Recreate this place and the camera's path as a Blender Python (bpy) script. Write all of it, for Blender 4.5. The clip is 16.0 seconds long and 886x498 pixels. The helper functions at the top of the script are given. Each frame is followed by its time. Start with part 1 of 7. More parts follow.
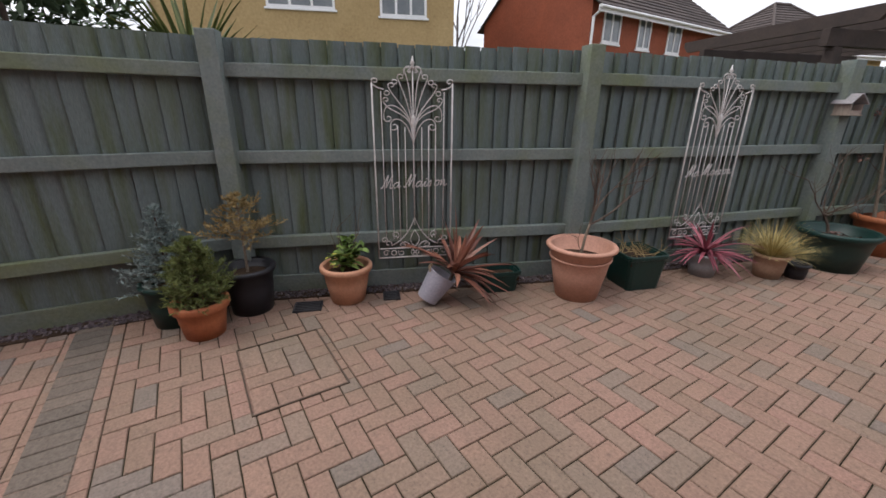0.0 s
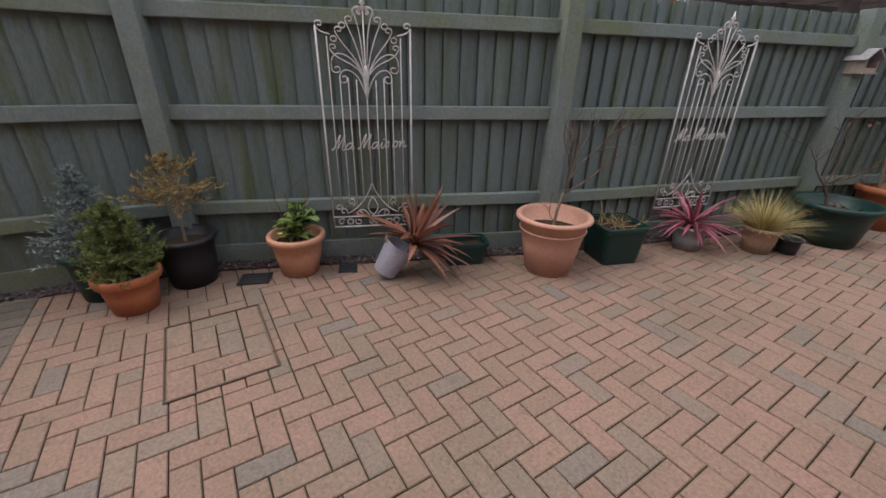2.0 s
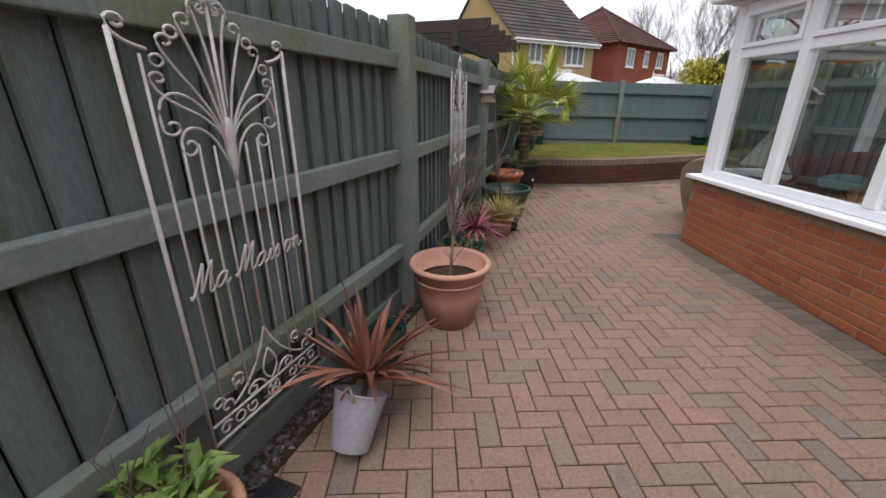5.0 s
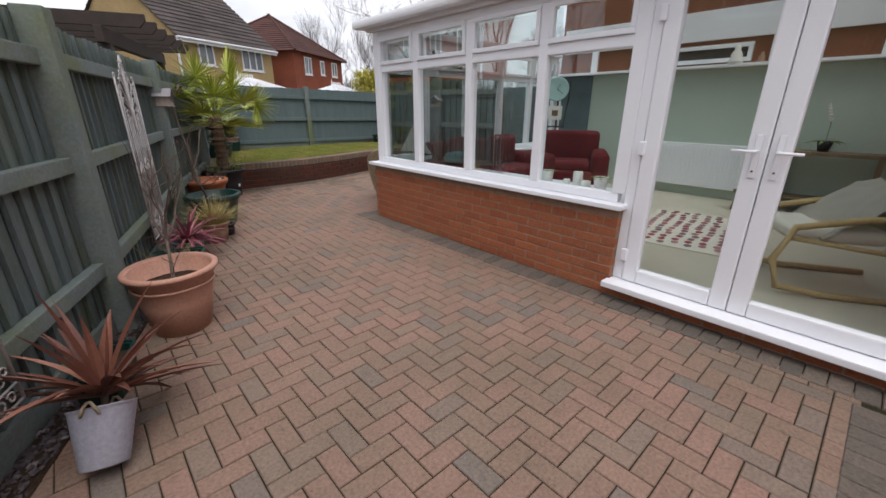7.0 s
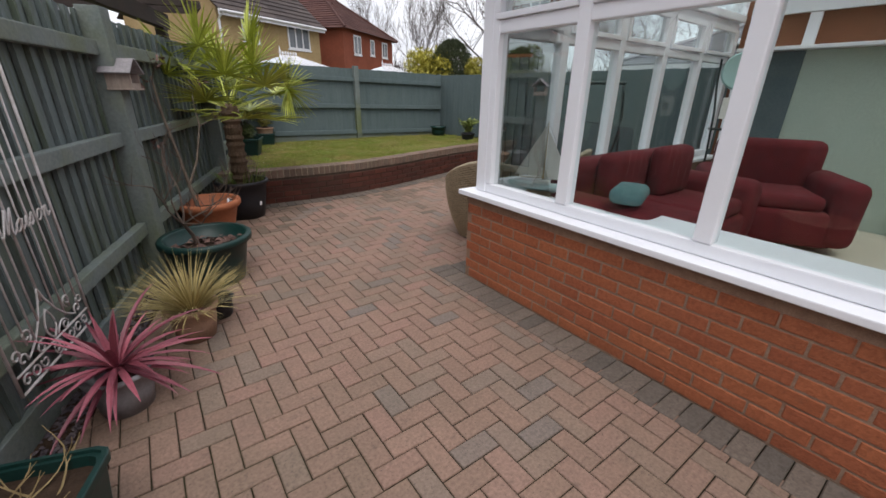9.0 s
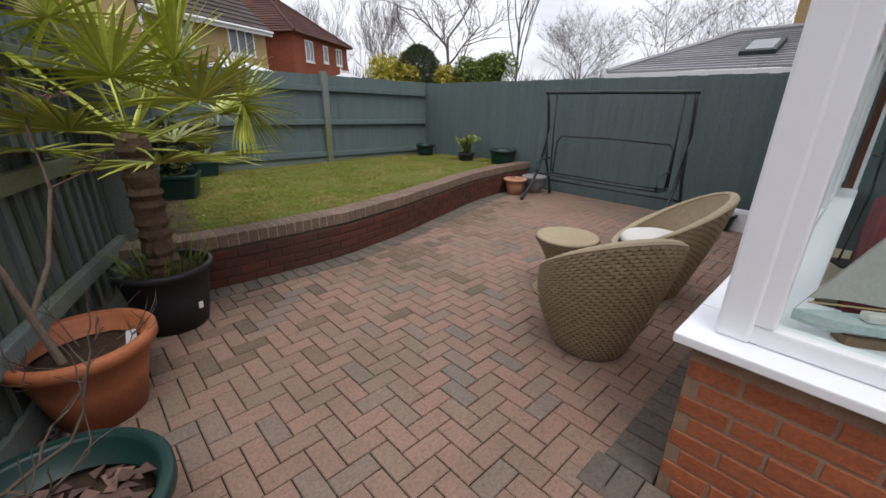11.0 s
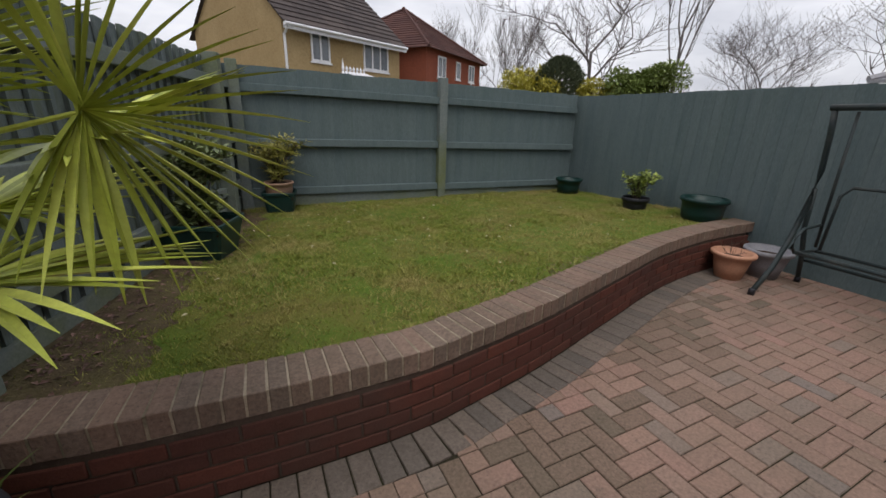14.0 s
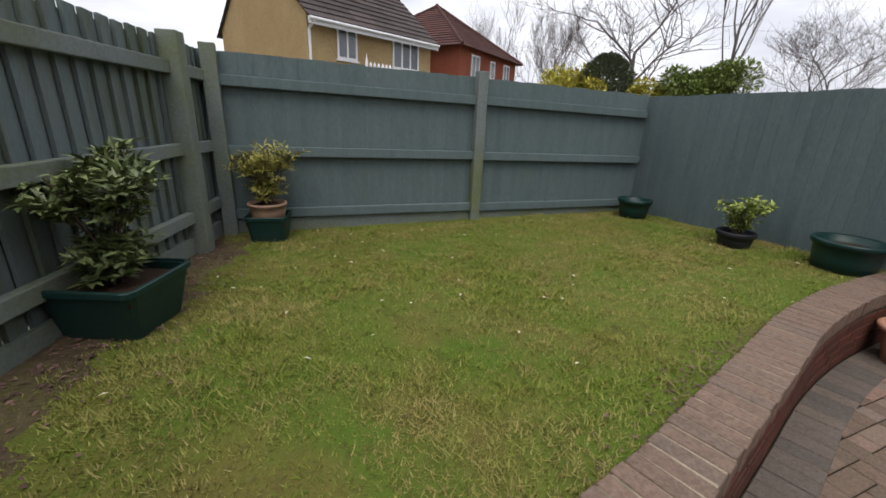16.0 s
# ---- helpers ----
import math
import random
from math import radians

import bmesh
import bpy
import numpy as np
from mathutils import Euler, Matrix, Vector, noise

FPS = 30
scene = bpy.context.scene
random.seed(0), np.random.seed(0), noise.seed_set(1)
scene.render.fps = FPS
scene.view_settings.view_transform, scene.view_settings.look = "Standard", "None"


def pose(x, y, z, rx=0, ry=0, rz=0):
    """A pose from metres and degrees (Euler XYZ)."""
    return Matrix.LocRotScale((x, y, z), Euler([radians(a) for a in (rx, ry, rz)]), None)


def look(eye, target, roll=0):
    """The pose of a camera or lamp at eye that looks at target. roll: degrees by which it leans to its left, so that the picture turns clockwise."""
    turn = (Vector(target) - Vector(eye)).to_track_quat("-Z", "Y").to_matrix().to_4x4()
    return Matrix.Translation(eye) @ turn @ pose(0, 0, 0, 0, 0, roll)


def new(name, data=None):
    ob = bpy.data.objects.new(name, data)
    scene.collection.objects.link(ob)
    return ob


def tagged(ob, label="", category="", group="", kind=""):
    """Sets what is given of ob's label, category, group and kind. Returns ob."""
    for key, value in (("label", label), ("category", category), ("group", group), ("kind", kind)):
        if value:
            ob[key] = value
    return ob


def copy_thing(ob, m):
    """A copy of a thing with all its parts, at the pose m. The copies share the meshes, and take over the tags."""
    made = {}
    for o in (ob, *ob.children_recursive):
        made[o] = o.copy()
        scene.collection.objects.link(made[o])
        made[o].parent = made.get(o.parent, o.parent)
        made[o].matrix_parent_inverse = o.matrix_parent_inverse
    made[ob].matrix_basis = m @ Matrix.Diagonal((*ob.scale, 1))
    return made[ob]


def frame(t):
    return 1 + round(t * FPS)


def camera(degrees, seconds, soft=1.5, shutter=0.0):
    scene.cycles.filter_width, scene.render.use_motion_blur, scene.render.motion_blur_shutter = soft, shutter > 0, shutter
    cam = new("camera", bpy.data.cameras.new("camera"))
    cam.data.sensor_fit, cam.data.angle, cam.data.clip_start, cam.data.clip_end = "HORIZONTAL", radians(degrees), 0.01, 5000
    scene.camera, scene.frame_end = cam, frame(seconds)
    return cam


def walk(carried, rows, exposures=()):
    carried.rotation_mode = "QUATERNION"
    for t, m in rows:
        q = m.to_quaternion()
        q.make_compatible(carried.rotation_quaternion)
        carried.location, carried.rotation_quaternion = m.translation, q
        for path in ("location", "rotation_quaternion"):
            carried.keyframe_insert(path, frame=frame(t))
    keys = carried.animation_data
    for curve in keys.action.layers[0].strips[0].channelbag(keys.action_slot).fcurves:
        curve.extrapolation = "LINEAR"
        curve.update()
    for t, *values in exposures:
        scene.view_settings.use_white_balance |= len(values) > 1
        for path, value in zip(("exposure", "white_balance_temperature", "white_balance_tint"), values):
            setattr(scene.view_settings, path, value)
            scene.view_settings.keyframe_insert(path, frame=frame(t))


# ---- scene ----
# camera and walk
cam = camera(96.6, 16.0, soft=1.6)
PATH = [
    (0, (-0.273, -0.165, 1.374), (-1.862, 0.852, 0.709), 0.6),
    (0.5, (-0.364, -0.012, 1.354), (-1.869, 1.06, 0.59), 0.2),
    (1, (-0.288, 0.16, 1.327), (-1.787, 1.213, 0.526), 0.3),
    (1.5, (-0.267, 0.22, 1.314), (-1.797, 1.226, 0.51), 0.8),
    (2, (-0.322, 0.207, 1.326), (-1.855, 1.188, 0.497), 1.3),
    (2.5, (-0.506, 0.158, 1.359), (-2.013, 1.163, 0.509), 1.9),
    (3, (-0.737, 0.136, 1.42), (-2.003, 1.427, 0.566), 2.3),
    (3.2, (-0.893, 0.164, 1.41), (-1.997, 1.605, 0.571), 2.3),
    (5.3, (-2.361, -0.149, 1.388), (-2.1, 1.704, 0.68), 0.0),
    (5.5, (-2.416, -0.212, 1.391), (-2.014, 1.606, 0.661), -0.1),
    (6, (-2.469, -0.468, 1.438), (-1.703, 1.215, 0.677), -0.3),
    (6.5, (-2.492, -0.639, 1.382), (-1.311, 0.829, 0.71), 0.1),
    (7, (-2.381, -0.573, 1.362), (-1.117, 0.821, 0.684), 0.1),
    (7.5, (-2.116, -0.121, 1.348), (-0.848, 1.237, 0.607), 0.5),
    (8, (-1.844, 0.408, 1.352), (-0.584, 1.768, 0.601), 0.6),
    (8.5, (-1.656, 0.987, 1.37), (-0.493, 2.443, 0.642), 0.8),
    (8.7, (-1.58, 1.21, 1.379), (-0.476, 2.702, 0.635), 1.1),
    (10.8, (-1.076, 3.431, 1.432), (0.132, 4.866, 0.737), 0.9),
    (11, (-0.991, 3.562, 1.416), (0.294, 4.924, 0.714), 0.8),
    (11.5, (-0.777, 3.842, 1.425), (0.844, 4.79, 0.738), 0.2),
    (12, (-0.612, 4.124, 1.438), (1.112, 4.832, 0.711), 0.1),
    (12.5, (-0.421, 4.428, 1.44), (1.246, 5.238, 0.689), 0.3),
    (13, (-0.191, 4.76, 1.453), (1.245, 5.988, 0.799), 0.8),
    (13.5, (0.018, 5.12, 1.43), (1.198, 6.614, 0.816), 1.5),
    (14, (0.188, 5.447, 1.389), (1.028, 7.148, 0.756), 1.7),
    (14.5, (0.415, 5.729, 1.397), (1.016, 7.516, 0.73), 2.2),
    (15, (0.507, 6.025, 1.402), (1.114, 7.808, 0.728), 2.6),
    (15.5, (0.543, 6.282, 1.419), (1.184, 8.07, 0.792), 2.4),
    (16, (0.618, 6.515, 1.408), (1.339, 8.271, 0.778), 2.3),
]
walk(cam, [(t, look(eye, target, roll)) for t, eye, target, roll in PATH], exposures=[(0.0, 0.47), (3.2, 0.5), (5.5, 0.36), (7.0, 0.24), (8.5, 0.26), (11.0, 0.26), (12.5, 0.14), (13.5, -0.02), (14.5, -0.1), (15.3, 0.07), (16.0, 0.2)])

# world: bright overcast sky, wide soft sun
world = bpy.data.worlds.new("world")
scene.world = world
world.use_nodes = True
wn, wl = world.node_tree.nodes, world.node_tree.links
wn.clear()
sky = wn.new("ShaderNodeTexSky")
sky.sky_type = "NISHITA"
sky.sun_disc = False
sky.sun_elevation, sky.sun_rotation = radians(63), radians(203)
sky.air_density, sky.dust_density, sky.ozone_density = 1.0, 4.0, 1.0
sky_noise = wn.new("ShaderNodeTexNoise")
sky_map = wn.new("ShaderNodeMapping")
sky_geo = wn.new("ShaderNodeTexCoord")
sky_map.inputs["Scale"].default_value = (1.4, 1.4, 5.0)
wl.new(sky_geo.outputs["Generated"], sky_map.inputs["Vector"])
wl.new(sky_map.outputs["Vector"], sky_noise.inputs["Vector"])
sky_noise.inputs["Scale"].default_value, sky_noise.inputs["Detail"].default_value = 2.2, 6.0
sky_ramp = wn.new("ShaderNodeValToRGB")
sky_ramp.color_ramp.elements[0].position, sky_ramp.color_ramp.elements[0].color = 0.35, (5.6, 5.7, 6.3, 1)
sky_ramp.color_ramp.elements[1].position, sky_ramp.color_ramp.elements[1].color = 0.62, (8.4, 8.4, 8.9, 1)
wl.new(sky_noise.outputs["Fac"], sky_ramp.inputs["Fac"])
sky_mix = wn.new("ShaderNodeMixRGB")
sky_mix.inputs["Fac"].default_value = 0.9
wl.new(sky.outputs["Color"], sky_mix.inputs["Color1"])
wl.new(sky_ramp.outputs["Color"], sky_mix.inputs["Color2"])
sky_sep = wn.new("ShaderNodeSeparateXYZ")
wl.new(sky_geo.outputs["Generated"], sky_sep.inputs["Vector"])
sky_el = wn.new("ShaderNodeMapRange")          # overcast sky: zenith three times the horizon
sky_el.inputs["From Min"].default_value, sky_el.inputs["From Max"].default_value = 0.0, 1.0
sky_el.inputs["To Min"].default_value, sky_el.inputs["To Max"].default_value = 1.08, 1.55
wl.new(sky_sep.outputs["Z"], sky_el.inputs["Value"])
sky_grad = wn.new("ShaderNodeMixRGB")
sky_grad.blend_type, sky_grad.inputs["Fac"].default_value = "MULTIPLY", 1.0
wl.new(sky_mix.outputs["Color"], sky_grad.inputs["Color1"])
wl.new(sky_el.outputs["Result"], sky_grad.inputs["Color2"])
sky_bg = wn.new("ShaderNodeBackground")
sky_bg.inputs["Strength"].default_value = 0.11
wl.new(sky_grad.outputs["Color"], sky_bg.inputs["Color"])
sky_out = wn.new("ShaderNodeOutputWorld")
wl.new(sky_bg.outputs["Background"], sky_out.inputs["Surface"])
sun = new("sun", bpy.data.lights.new("sun", "SUN"))
sun.data.energy, sun.data.angle, sun.data.color = 1.25, radians(35), (1.0, 0.96, 0.92)
sun.matrix_world = look((-3, -5, 15), (0, 2, 0))


# ---- materials ----
def mat(name, c1, c2=None, scale=8.0, rough=0.7, bump=0.15, bscale=60.0, metal=0.0, dirt=None, dscale=1.2, damt=0.5,
        vary=None, vamt=0.0, stretch=(1, 1, 1), spec=0.35, coords="Object", clear=0.0, grain=0.35, specks=None, sscale=90.0, samt=0.6):
    """Two scales of noise between c1 and c2, large stains of dirt, per-piece change towards vary, fine bump."""
    m = bpy.data.materials.new(name)
    m.use_nodes = True
    n, l = m.node_tree.nodes, m.node_tree.links
    b = n["Principled BSDF"]
    tc = n.new("ShaderNodeTexCoord")
    mp = n.new("ShaderNodeMapping")
    mp.inputs["Scale"].default_value = stretch
    if coords == "World":
        g = n.new("ShaderNodeNewGeometry")
        l.new(g.outputs["Position"], mp.inputs["Vector"])
    else:
        l.new(tc.outputs[coords], mp.inputs["Vector"])
    c2 = c2 or tuple(min(1, v * 0.75) for v in c1)

    def noise_tex(sc, det=6.0):
        t = n.new("ShaderNodeTexNoise")
        t.inputs["Scale"].default_value, t.inputs["Detail"].default_value, t.inputs["Roughness"].default_value = sc, det, 0.62
        l.new(mp.outputs["Vector"], t.inputs["Vector"])
        return t

    def mixed(fac, a, bcol, kind="MIX"):
        x = n.new("ShaderNodeMixRGB")
        x.blend_type = kind
        for sock, v in (("Fac", fac), ("Color1", a), ("Color2", bcol)):
            if isinstance(v, (tuple, list)):
                x.inputs[sock].default_value = (*v[:3], 1)
            elif isinstance(v, (int, float)):
                x.inputs[sock].default_value = v
            else:
                l.new(v, x.inputs[sock])
        return x.outputs["Color"]

    def ramp(sock, lo, hi, out=1.0):
        r = n.new("ShaderNodeMapRange")
        r.inputs["From Min"].default_value, r.inputs["From Max"].default_value, r.inputs["To Max"].default_value = lo, hi, out
        l.new(sock, r.inputs["Value"])
        return r.outputs["Result"]

    n1 = noise_tex(scale)
    col = mixed(ramp(n1.outputs["Fac"], 0.32, 0.68), c1, c2)
    if vary:
        oi, gi = n.new("ShaderNodeObjectInfo"), n.new("ShaderNodeNewGeometry")
        add = n.new("ShaderNodeMath")
        l.new(oi.outputs["Random"], add.inputs[0])
        l.new(gi.outputs["Random Per Island"], add.inputs[1])
        fr = n.new("ShaderNodeMath")
        fr.operation = "FRACT"
        l.new(add.outputs[0], fr.inputs[0])
        vr = n.new("ShaderNodeValToRGB")
        vr.color_ramp.interpolation = "LINEAR"
        els = vr.color_ramp.elements
        while len(els) < len(vary):
            els.new(0.5)
        for e, (p, c) in zip(els, vary):
            e.position, e.color = p, (*c, 1)
        l.new(fr.outputs[0], vr.inputs["Fac"])
        col = mixed(vamt, col, vr.outputs["Color"])
    if dirt:
        n2 = noise_tex(dscale, 4.0)
        col = mixed(ramp(n2.outputs["Fac"], 0.45, 0.72, damt), col, dirt)
    n3 = noise_tex(bscale, 3.0)
    col = mixed(grain, col, mixed(ramp(n3.outputs["Fac"], 0.3, 0.7), (0.55, 0.55, 0.55), (1.25, 1.25, 1.25)), "MULTIPLY")
    if specks:
        n4 = noise_tex(sscale, 2.0)
        col = mixed(ramp(n4.outputs["Fac"], 0.60, 0.72, samt), col, specks)
        n5 = noise_tex(sscale * 0.22, 5.0)
        col = mixed(ramp(n5.outputs["Fac"], 0.58, 0.70, samt * 0.6), col, specks)
    l.new(col, b.inputs["Base Color"])
    rr = n.new("ShaderNodeMapRange")
    rr.inputs["To Min"].default_value, rr.inputs["To Max"].default_value = max(0.03, rough - 0.1), min(1, rough + 0.1)
    l.new(n1.outputs["Fac"], rr.inputs["Value"])
    l.new(rr.outputs["Result"], b.inputs["Roughness"])
    b.inputs["Metallic"].default_value = metal
    b.inputs["Specular IOR Level"].default_value = spec
    b.inputs["Coat Weight"].default_value = clear
    if bump:
        bp = n.new("ShaderNodeBump")
        bp.inputs["Strength"].default_value, bp.inputs["Distance"].default_value = bump, 0.01
        l.new(n3.outputs["Fac"], bp.inputs["Height"])
        l.new(bp.outputs["Normal"], b.inputs["Normal"])
    return m


def glass_mat(name, tint=(1, 1, 1), mirror=0.1):
    """Clear pane: transparent, with a Fresnel-driven gloss."""
    m = bpy.data.materials.new(name)
    m.use_nodes = True
    n, l = m.node_tree.nodes, m.node_tree.links
    n.clear()
    tr, gl, mx, fr = n.new("ShaderNodeBsdfTransparent"), n.new("ShaderNodeBsdfGlossy"), n.new("ShaderNodeMixShader"), n.new("ShaderNodeFresnel")
    tr.inputs["Color"].default_value = (*tint, 1)
    gl.inputs["Roughness"].default_value = 0.01
    fr.inputs["IOR"].default_value = 1.55
    k = n.new("ShaderNodeMath")
    k.operation = "MULTIPLY_ADD"
    k.inputs[1].default_value, k.inputs[2].default_value = 0.6, mirror
    l.new(fr.outputs["Fac"], k.inputs[0])
    l.new(k.outputs[0], mx.inputs["Fac"])
    l.new(tr.outputs[0], mx.inputs[1])
    l.new(gl.outputs[0], mx.inputs[2])
    o = n.new("ShaderNodeOutputMaterial")
    l.new(mx.outputs[0], o.inputs["Surface"])
    return m


FENCE_BLUE = [(0.0, (0.095, 0.122, 0.125)), (0.35, (0.125, 0.155, 0.158)), (0.7, (0.15, 0.178, 0.178)), (1.0, (0.11, 0.140, 0.130))]
M_BOARD = mat("fence_board_stain", (0.130, 0.162, 0.162), (0.168, 0.20, 0.192), 3.0, 0.85, 0.3, 40, grain=0.5, dirt=(0.085, 0.105, 0.040), dscale=1.6, damt=0.8,
              vary=FENCE_BLUE, vamt=0.55, stretch=(6, 6, 0.7), coords="World", spec=0.15)
M_RAIL = mat("fence_rail_stain", (0.150, 0.180, 0.175), (0.185, 0.21, 0.20), 5.0, 0.85, 0.3, 50, dirt=(0.14, 0.16, 0.055), dscale=1.3, damt=0.8,
             coords="World", spec=0.15)
M_BACK = mat("fence_panel_stain", (0.094, 0.132, 0.135), (0.126, 0.166, 0.168), 3.0, 0.85, 0.25, 45, grain=0.5, dirt=(0.13, 0.165, 0.168), dscale=2.5, damt=0.6,
             vary=FENCE_BLUE, vamt=0.3, stretch=(5, 5, 0.5), coords="World", spec=0.15)
PAVE = [(0.0, (0.245, 0.150, 0.115)), (0.2, (0.285, 0.178, 0.135)), (0.42, (0.225, 0.150, 0.112)), (0.62, (0.30, 0.172, 0.138)), (0.8, (0.235, 0.168, 0.128)),
        (0.93, (0.20, 0.158, 0.130)), (1.0, (0.155, 0.142, 0.132))]
M_PAVE = mat("block_paving", (0.265, 0.170, 0.130), (0.205, 0.145, 0.110), 14.0, 0.85, 0.45, 70, grain=0.55, specks=(0.085, 0.068, 0.05), vary=PAVE, vamt=0.7, dirt=(0.145, 0.115, 0.082), dscale=0.9, damt=0.65,
             coords="World", spec=0.3)
M_PAVE_GREY = mat("grey_edging_block", (0.140, 0.113, 0.092), (0.105, 0.085, 0.068), 14.0, 0.85, 0.45, 70, grain=0.55, specks=(0.06, 0.05, 0.04), vary=[(0, (0.095, 0.085, 0.075)), (1, (0.19, 0.148, 0.12))], vamt=0.6,
                  coords="World", spec=0.3)
M_JOINT = mat("dirty_joint_sand", (0.032, 0.026, 0.018), (0.02, 0.019, 0.011), 12.0, 0.95, 0.4, 150, dirt=(0.05, 0.055, 0.02), coords="World", spec=0.1)
BRICKS = [(0.0, (0.34, 0.105, 0.048)), (0.4, (0.42, 0.140, 0.062)), (0.7, (0.38, 0.120, 0.058)), (1.0, (0.30, 0.090, 0.045))]
M_BRICK = mat("orange_red_brick", (0.37, 0.125, 0.060), (0.30, 0.10, 0.05), 14.0, 0.85, 0.45, 60, grain=0.5, specks=(0.20, 0.085, 0.05), samt=0.5, vary=BRICKS, vamt=0.7, dirt=(0.26, 0.12, 0.07), damt=0.4,
              coords="World", spec=0.2)
M_MORTAR = mat("brown_mortar", (0.33, 0.22, 0.155), (0.25, 0.16, 0.115), 20.0, 0.95, 0.4, 150, coords="World", spec=0.1)
DARKB = [(0.0, (0.075, 0.030, 0.022)), (0.45, (0.10, 0.036, 0.026)), (0.85, (0.125, 0.042, 0.028)), (1.0, (0.07, 0.032, 0.026))]
M_DBRICK = mat("dark_red_brick", (0.10, 0.036, 0.026), (0.075, 0.032, 0.024), 12.0, 0.85, 0.35, 110, vary=DARKB, vamt=0.7, dirt=(0.055, 0.038, 0.030), damt=0.7,
               coords="World", spec=0.2)
CAPB = [(0.0, (0.175, 0.120, 0.092)), (0.5, (0.225, 0.148, 0.112)), (1.0, (0.165, 0.125, 0.100))]
M_CAP = mat("weathered_coping_brick", (0.20, 0.138, 0.105), (0.155, 0.115, 0.09), 12.0, 0.9, 0.5, 60, grain=0.6, specks=(0.075, 0.065, 0.05), vary=CAPB, vamt=0.6, dirt=(0.11, 0.095, 0.07), damt=0.7,
            coords="World", spec=0.15)
M_DMORTAR = mat("dark_mortar", (0.085, 0.062, 0.048), (0.062, 0.046, 0.036), 20.0, 0.95, 0.3, 150, coords="World", spec=0.1)
M_UPVC = mat("white_upvc", (0.86, 0.87, 0.90), (0.83, 0.84, 0.88), 1.2, 0.32, 0.0, 60, spec=0.5, grain=0.02, dirt=(0.76, 0.76, 0.77), dscale=2.0, damt=0.25)
M_GLASS = glass_mat("clear_glass", (0.87, 0.94, 0.93), 0.055)
M_SOIL = mat("wet_soil", (0.035, 0.022, 0.015), (0.06, 0.038, 0.025), 30.0, 0.95, 0.8, 90, coords="World", spec=0.15)


# ---- builders ----
def part(name, bm, material, parent=None, label="", smooth=False, loc=None):
    me = bpy.data.meshes.new(name)
    bm.normal_update()
    bm.to_mesh(me)
    bm.free()
    me.materials.append(material)
    if smooth:
        me.polygons.foreach_set("use_smooth", [True] * len(me.polygons))
    ob = new(name, me)
    if loc:
        ob.location = loc
    if parent:
        ob.parent = parent
    if label:
        ob["label"] = label
    return ob


def thing(name, label, category, m=None, group="", kind=""):
    ob = new(name)
    ob.empty_display_size = 0.1
    if m is not None:
        ob.matrix_world = m
    return tagged(ob, label, category, group, kind)


def add_box(bm, x0, y0, z0, x1, y1, z1, bevel=0.0, m=None):
    vs = [bm.verts.new(Vector((x, y, z)) if m is None else m @ Vector((x, y, z))) for x in (x0, x1) for y in (y0, y1) for z in (z0, z1)]
    fs = [(0, 1, 3, 2), (4, 6, 7, 5), (0, 4, 5, 1), (2, 3, 7, 6), (0, 2, 6, 4), (1, 5, 7, 3)]
    faces = [bm.faces.new([vs[i] for i in f]) for f in fs]
    if bevel:
        edges = list({e for f in faces for e in f.edges})
        bmesh.ops.bevel(bm, geom=edges, offset=bevel, segments=1 if bevel < 0.004 else 2, profile=0.6, affect="EDGES")
    return faces


def box(name, a, b, material, parent=None, bevel=0.0, label="", m=None):
    bm = bmesh.new()
    add_box(bm, *[min(p, q) for p, q in zip(a, b)], *[max(p, q) for p, q in zip(a, b)], bevel, m)
    return part(name, bm, material, parent, label)


def lathe(bm, prof, seg=40, m=None, wave=0.0, waves=0, caps=True):
    """Revolves (r, z) pairs about z; wave: fluting depth."""
    rings = []
    for r, z in prof:
        ring = []
        for k in range(seg):
            a = 2 * math.pi * k / seg
            rr = r + (wave * math.cos(waves * a) if wave else 0)
            v = Vector((rr * math.cos(a), rr * math.sin(a), z))
            ring.append(bm.verts.new(v if m is None else m @ v))
        rings.append(ring)
    for a, b in zip(rings, rings[1:]):
        for k in range(seg):
            bm.faces.new((a[k], a[(k + 1) % seg], b[(k + 1) % seg], b[k]))
    for ring, flip in ((rings[0], True), (rings[-1], False)):
        if caps and (prof[0] if flip else prof[-1])[0] > 1e-4:
            bm.faces.new(list(reversed(ring)) if flip else ring)
    return rings


def tube(bm, pts, r, seg=8, r2=None):
    """A round bar along points."""
    pts = [Vector(p) for p in pts]
    rings, n = [], len(pts)
    up = Vector((0, 0, 1))
    for i, p in enumerate(pts):
        d = (pts[min(i + 1, n - 1)] - pts[max(i - 1, 0)]).normalized()
        side = d.cross(up)
        if side.length < 0.05:
            side = d.cross(Vector((1, 0, 0)))
        side.normalize()
        up2 = side.cross(d)
        rad = r if r2 is None else r + (r2 - r) * i / max(1, n - 1)
        rings.append([bm.verts.new(p + rad * (math.cos(2 * math.pi * k / seg) * side + math.sin(2 * math.pi * k / seg) * up2)) for k in range(seg)])
    for a, b in zip(rings, rings[1:]):
        for k in range(seg):
            bm.faces.new((a[k], a[(k + 1) % seg], b[(k + 1) % seg], b[k]))
    bm.faces.new(list(reversed(rings[0])))
    bm.faces.new(rings[-1])


def frame_at(x, y, deg, z=0.0):
    """Local x along a run that heads deg degrees (0: +x, 90: +y)."""
    return pose(x, y, z, 0, 0, deg)


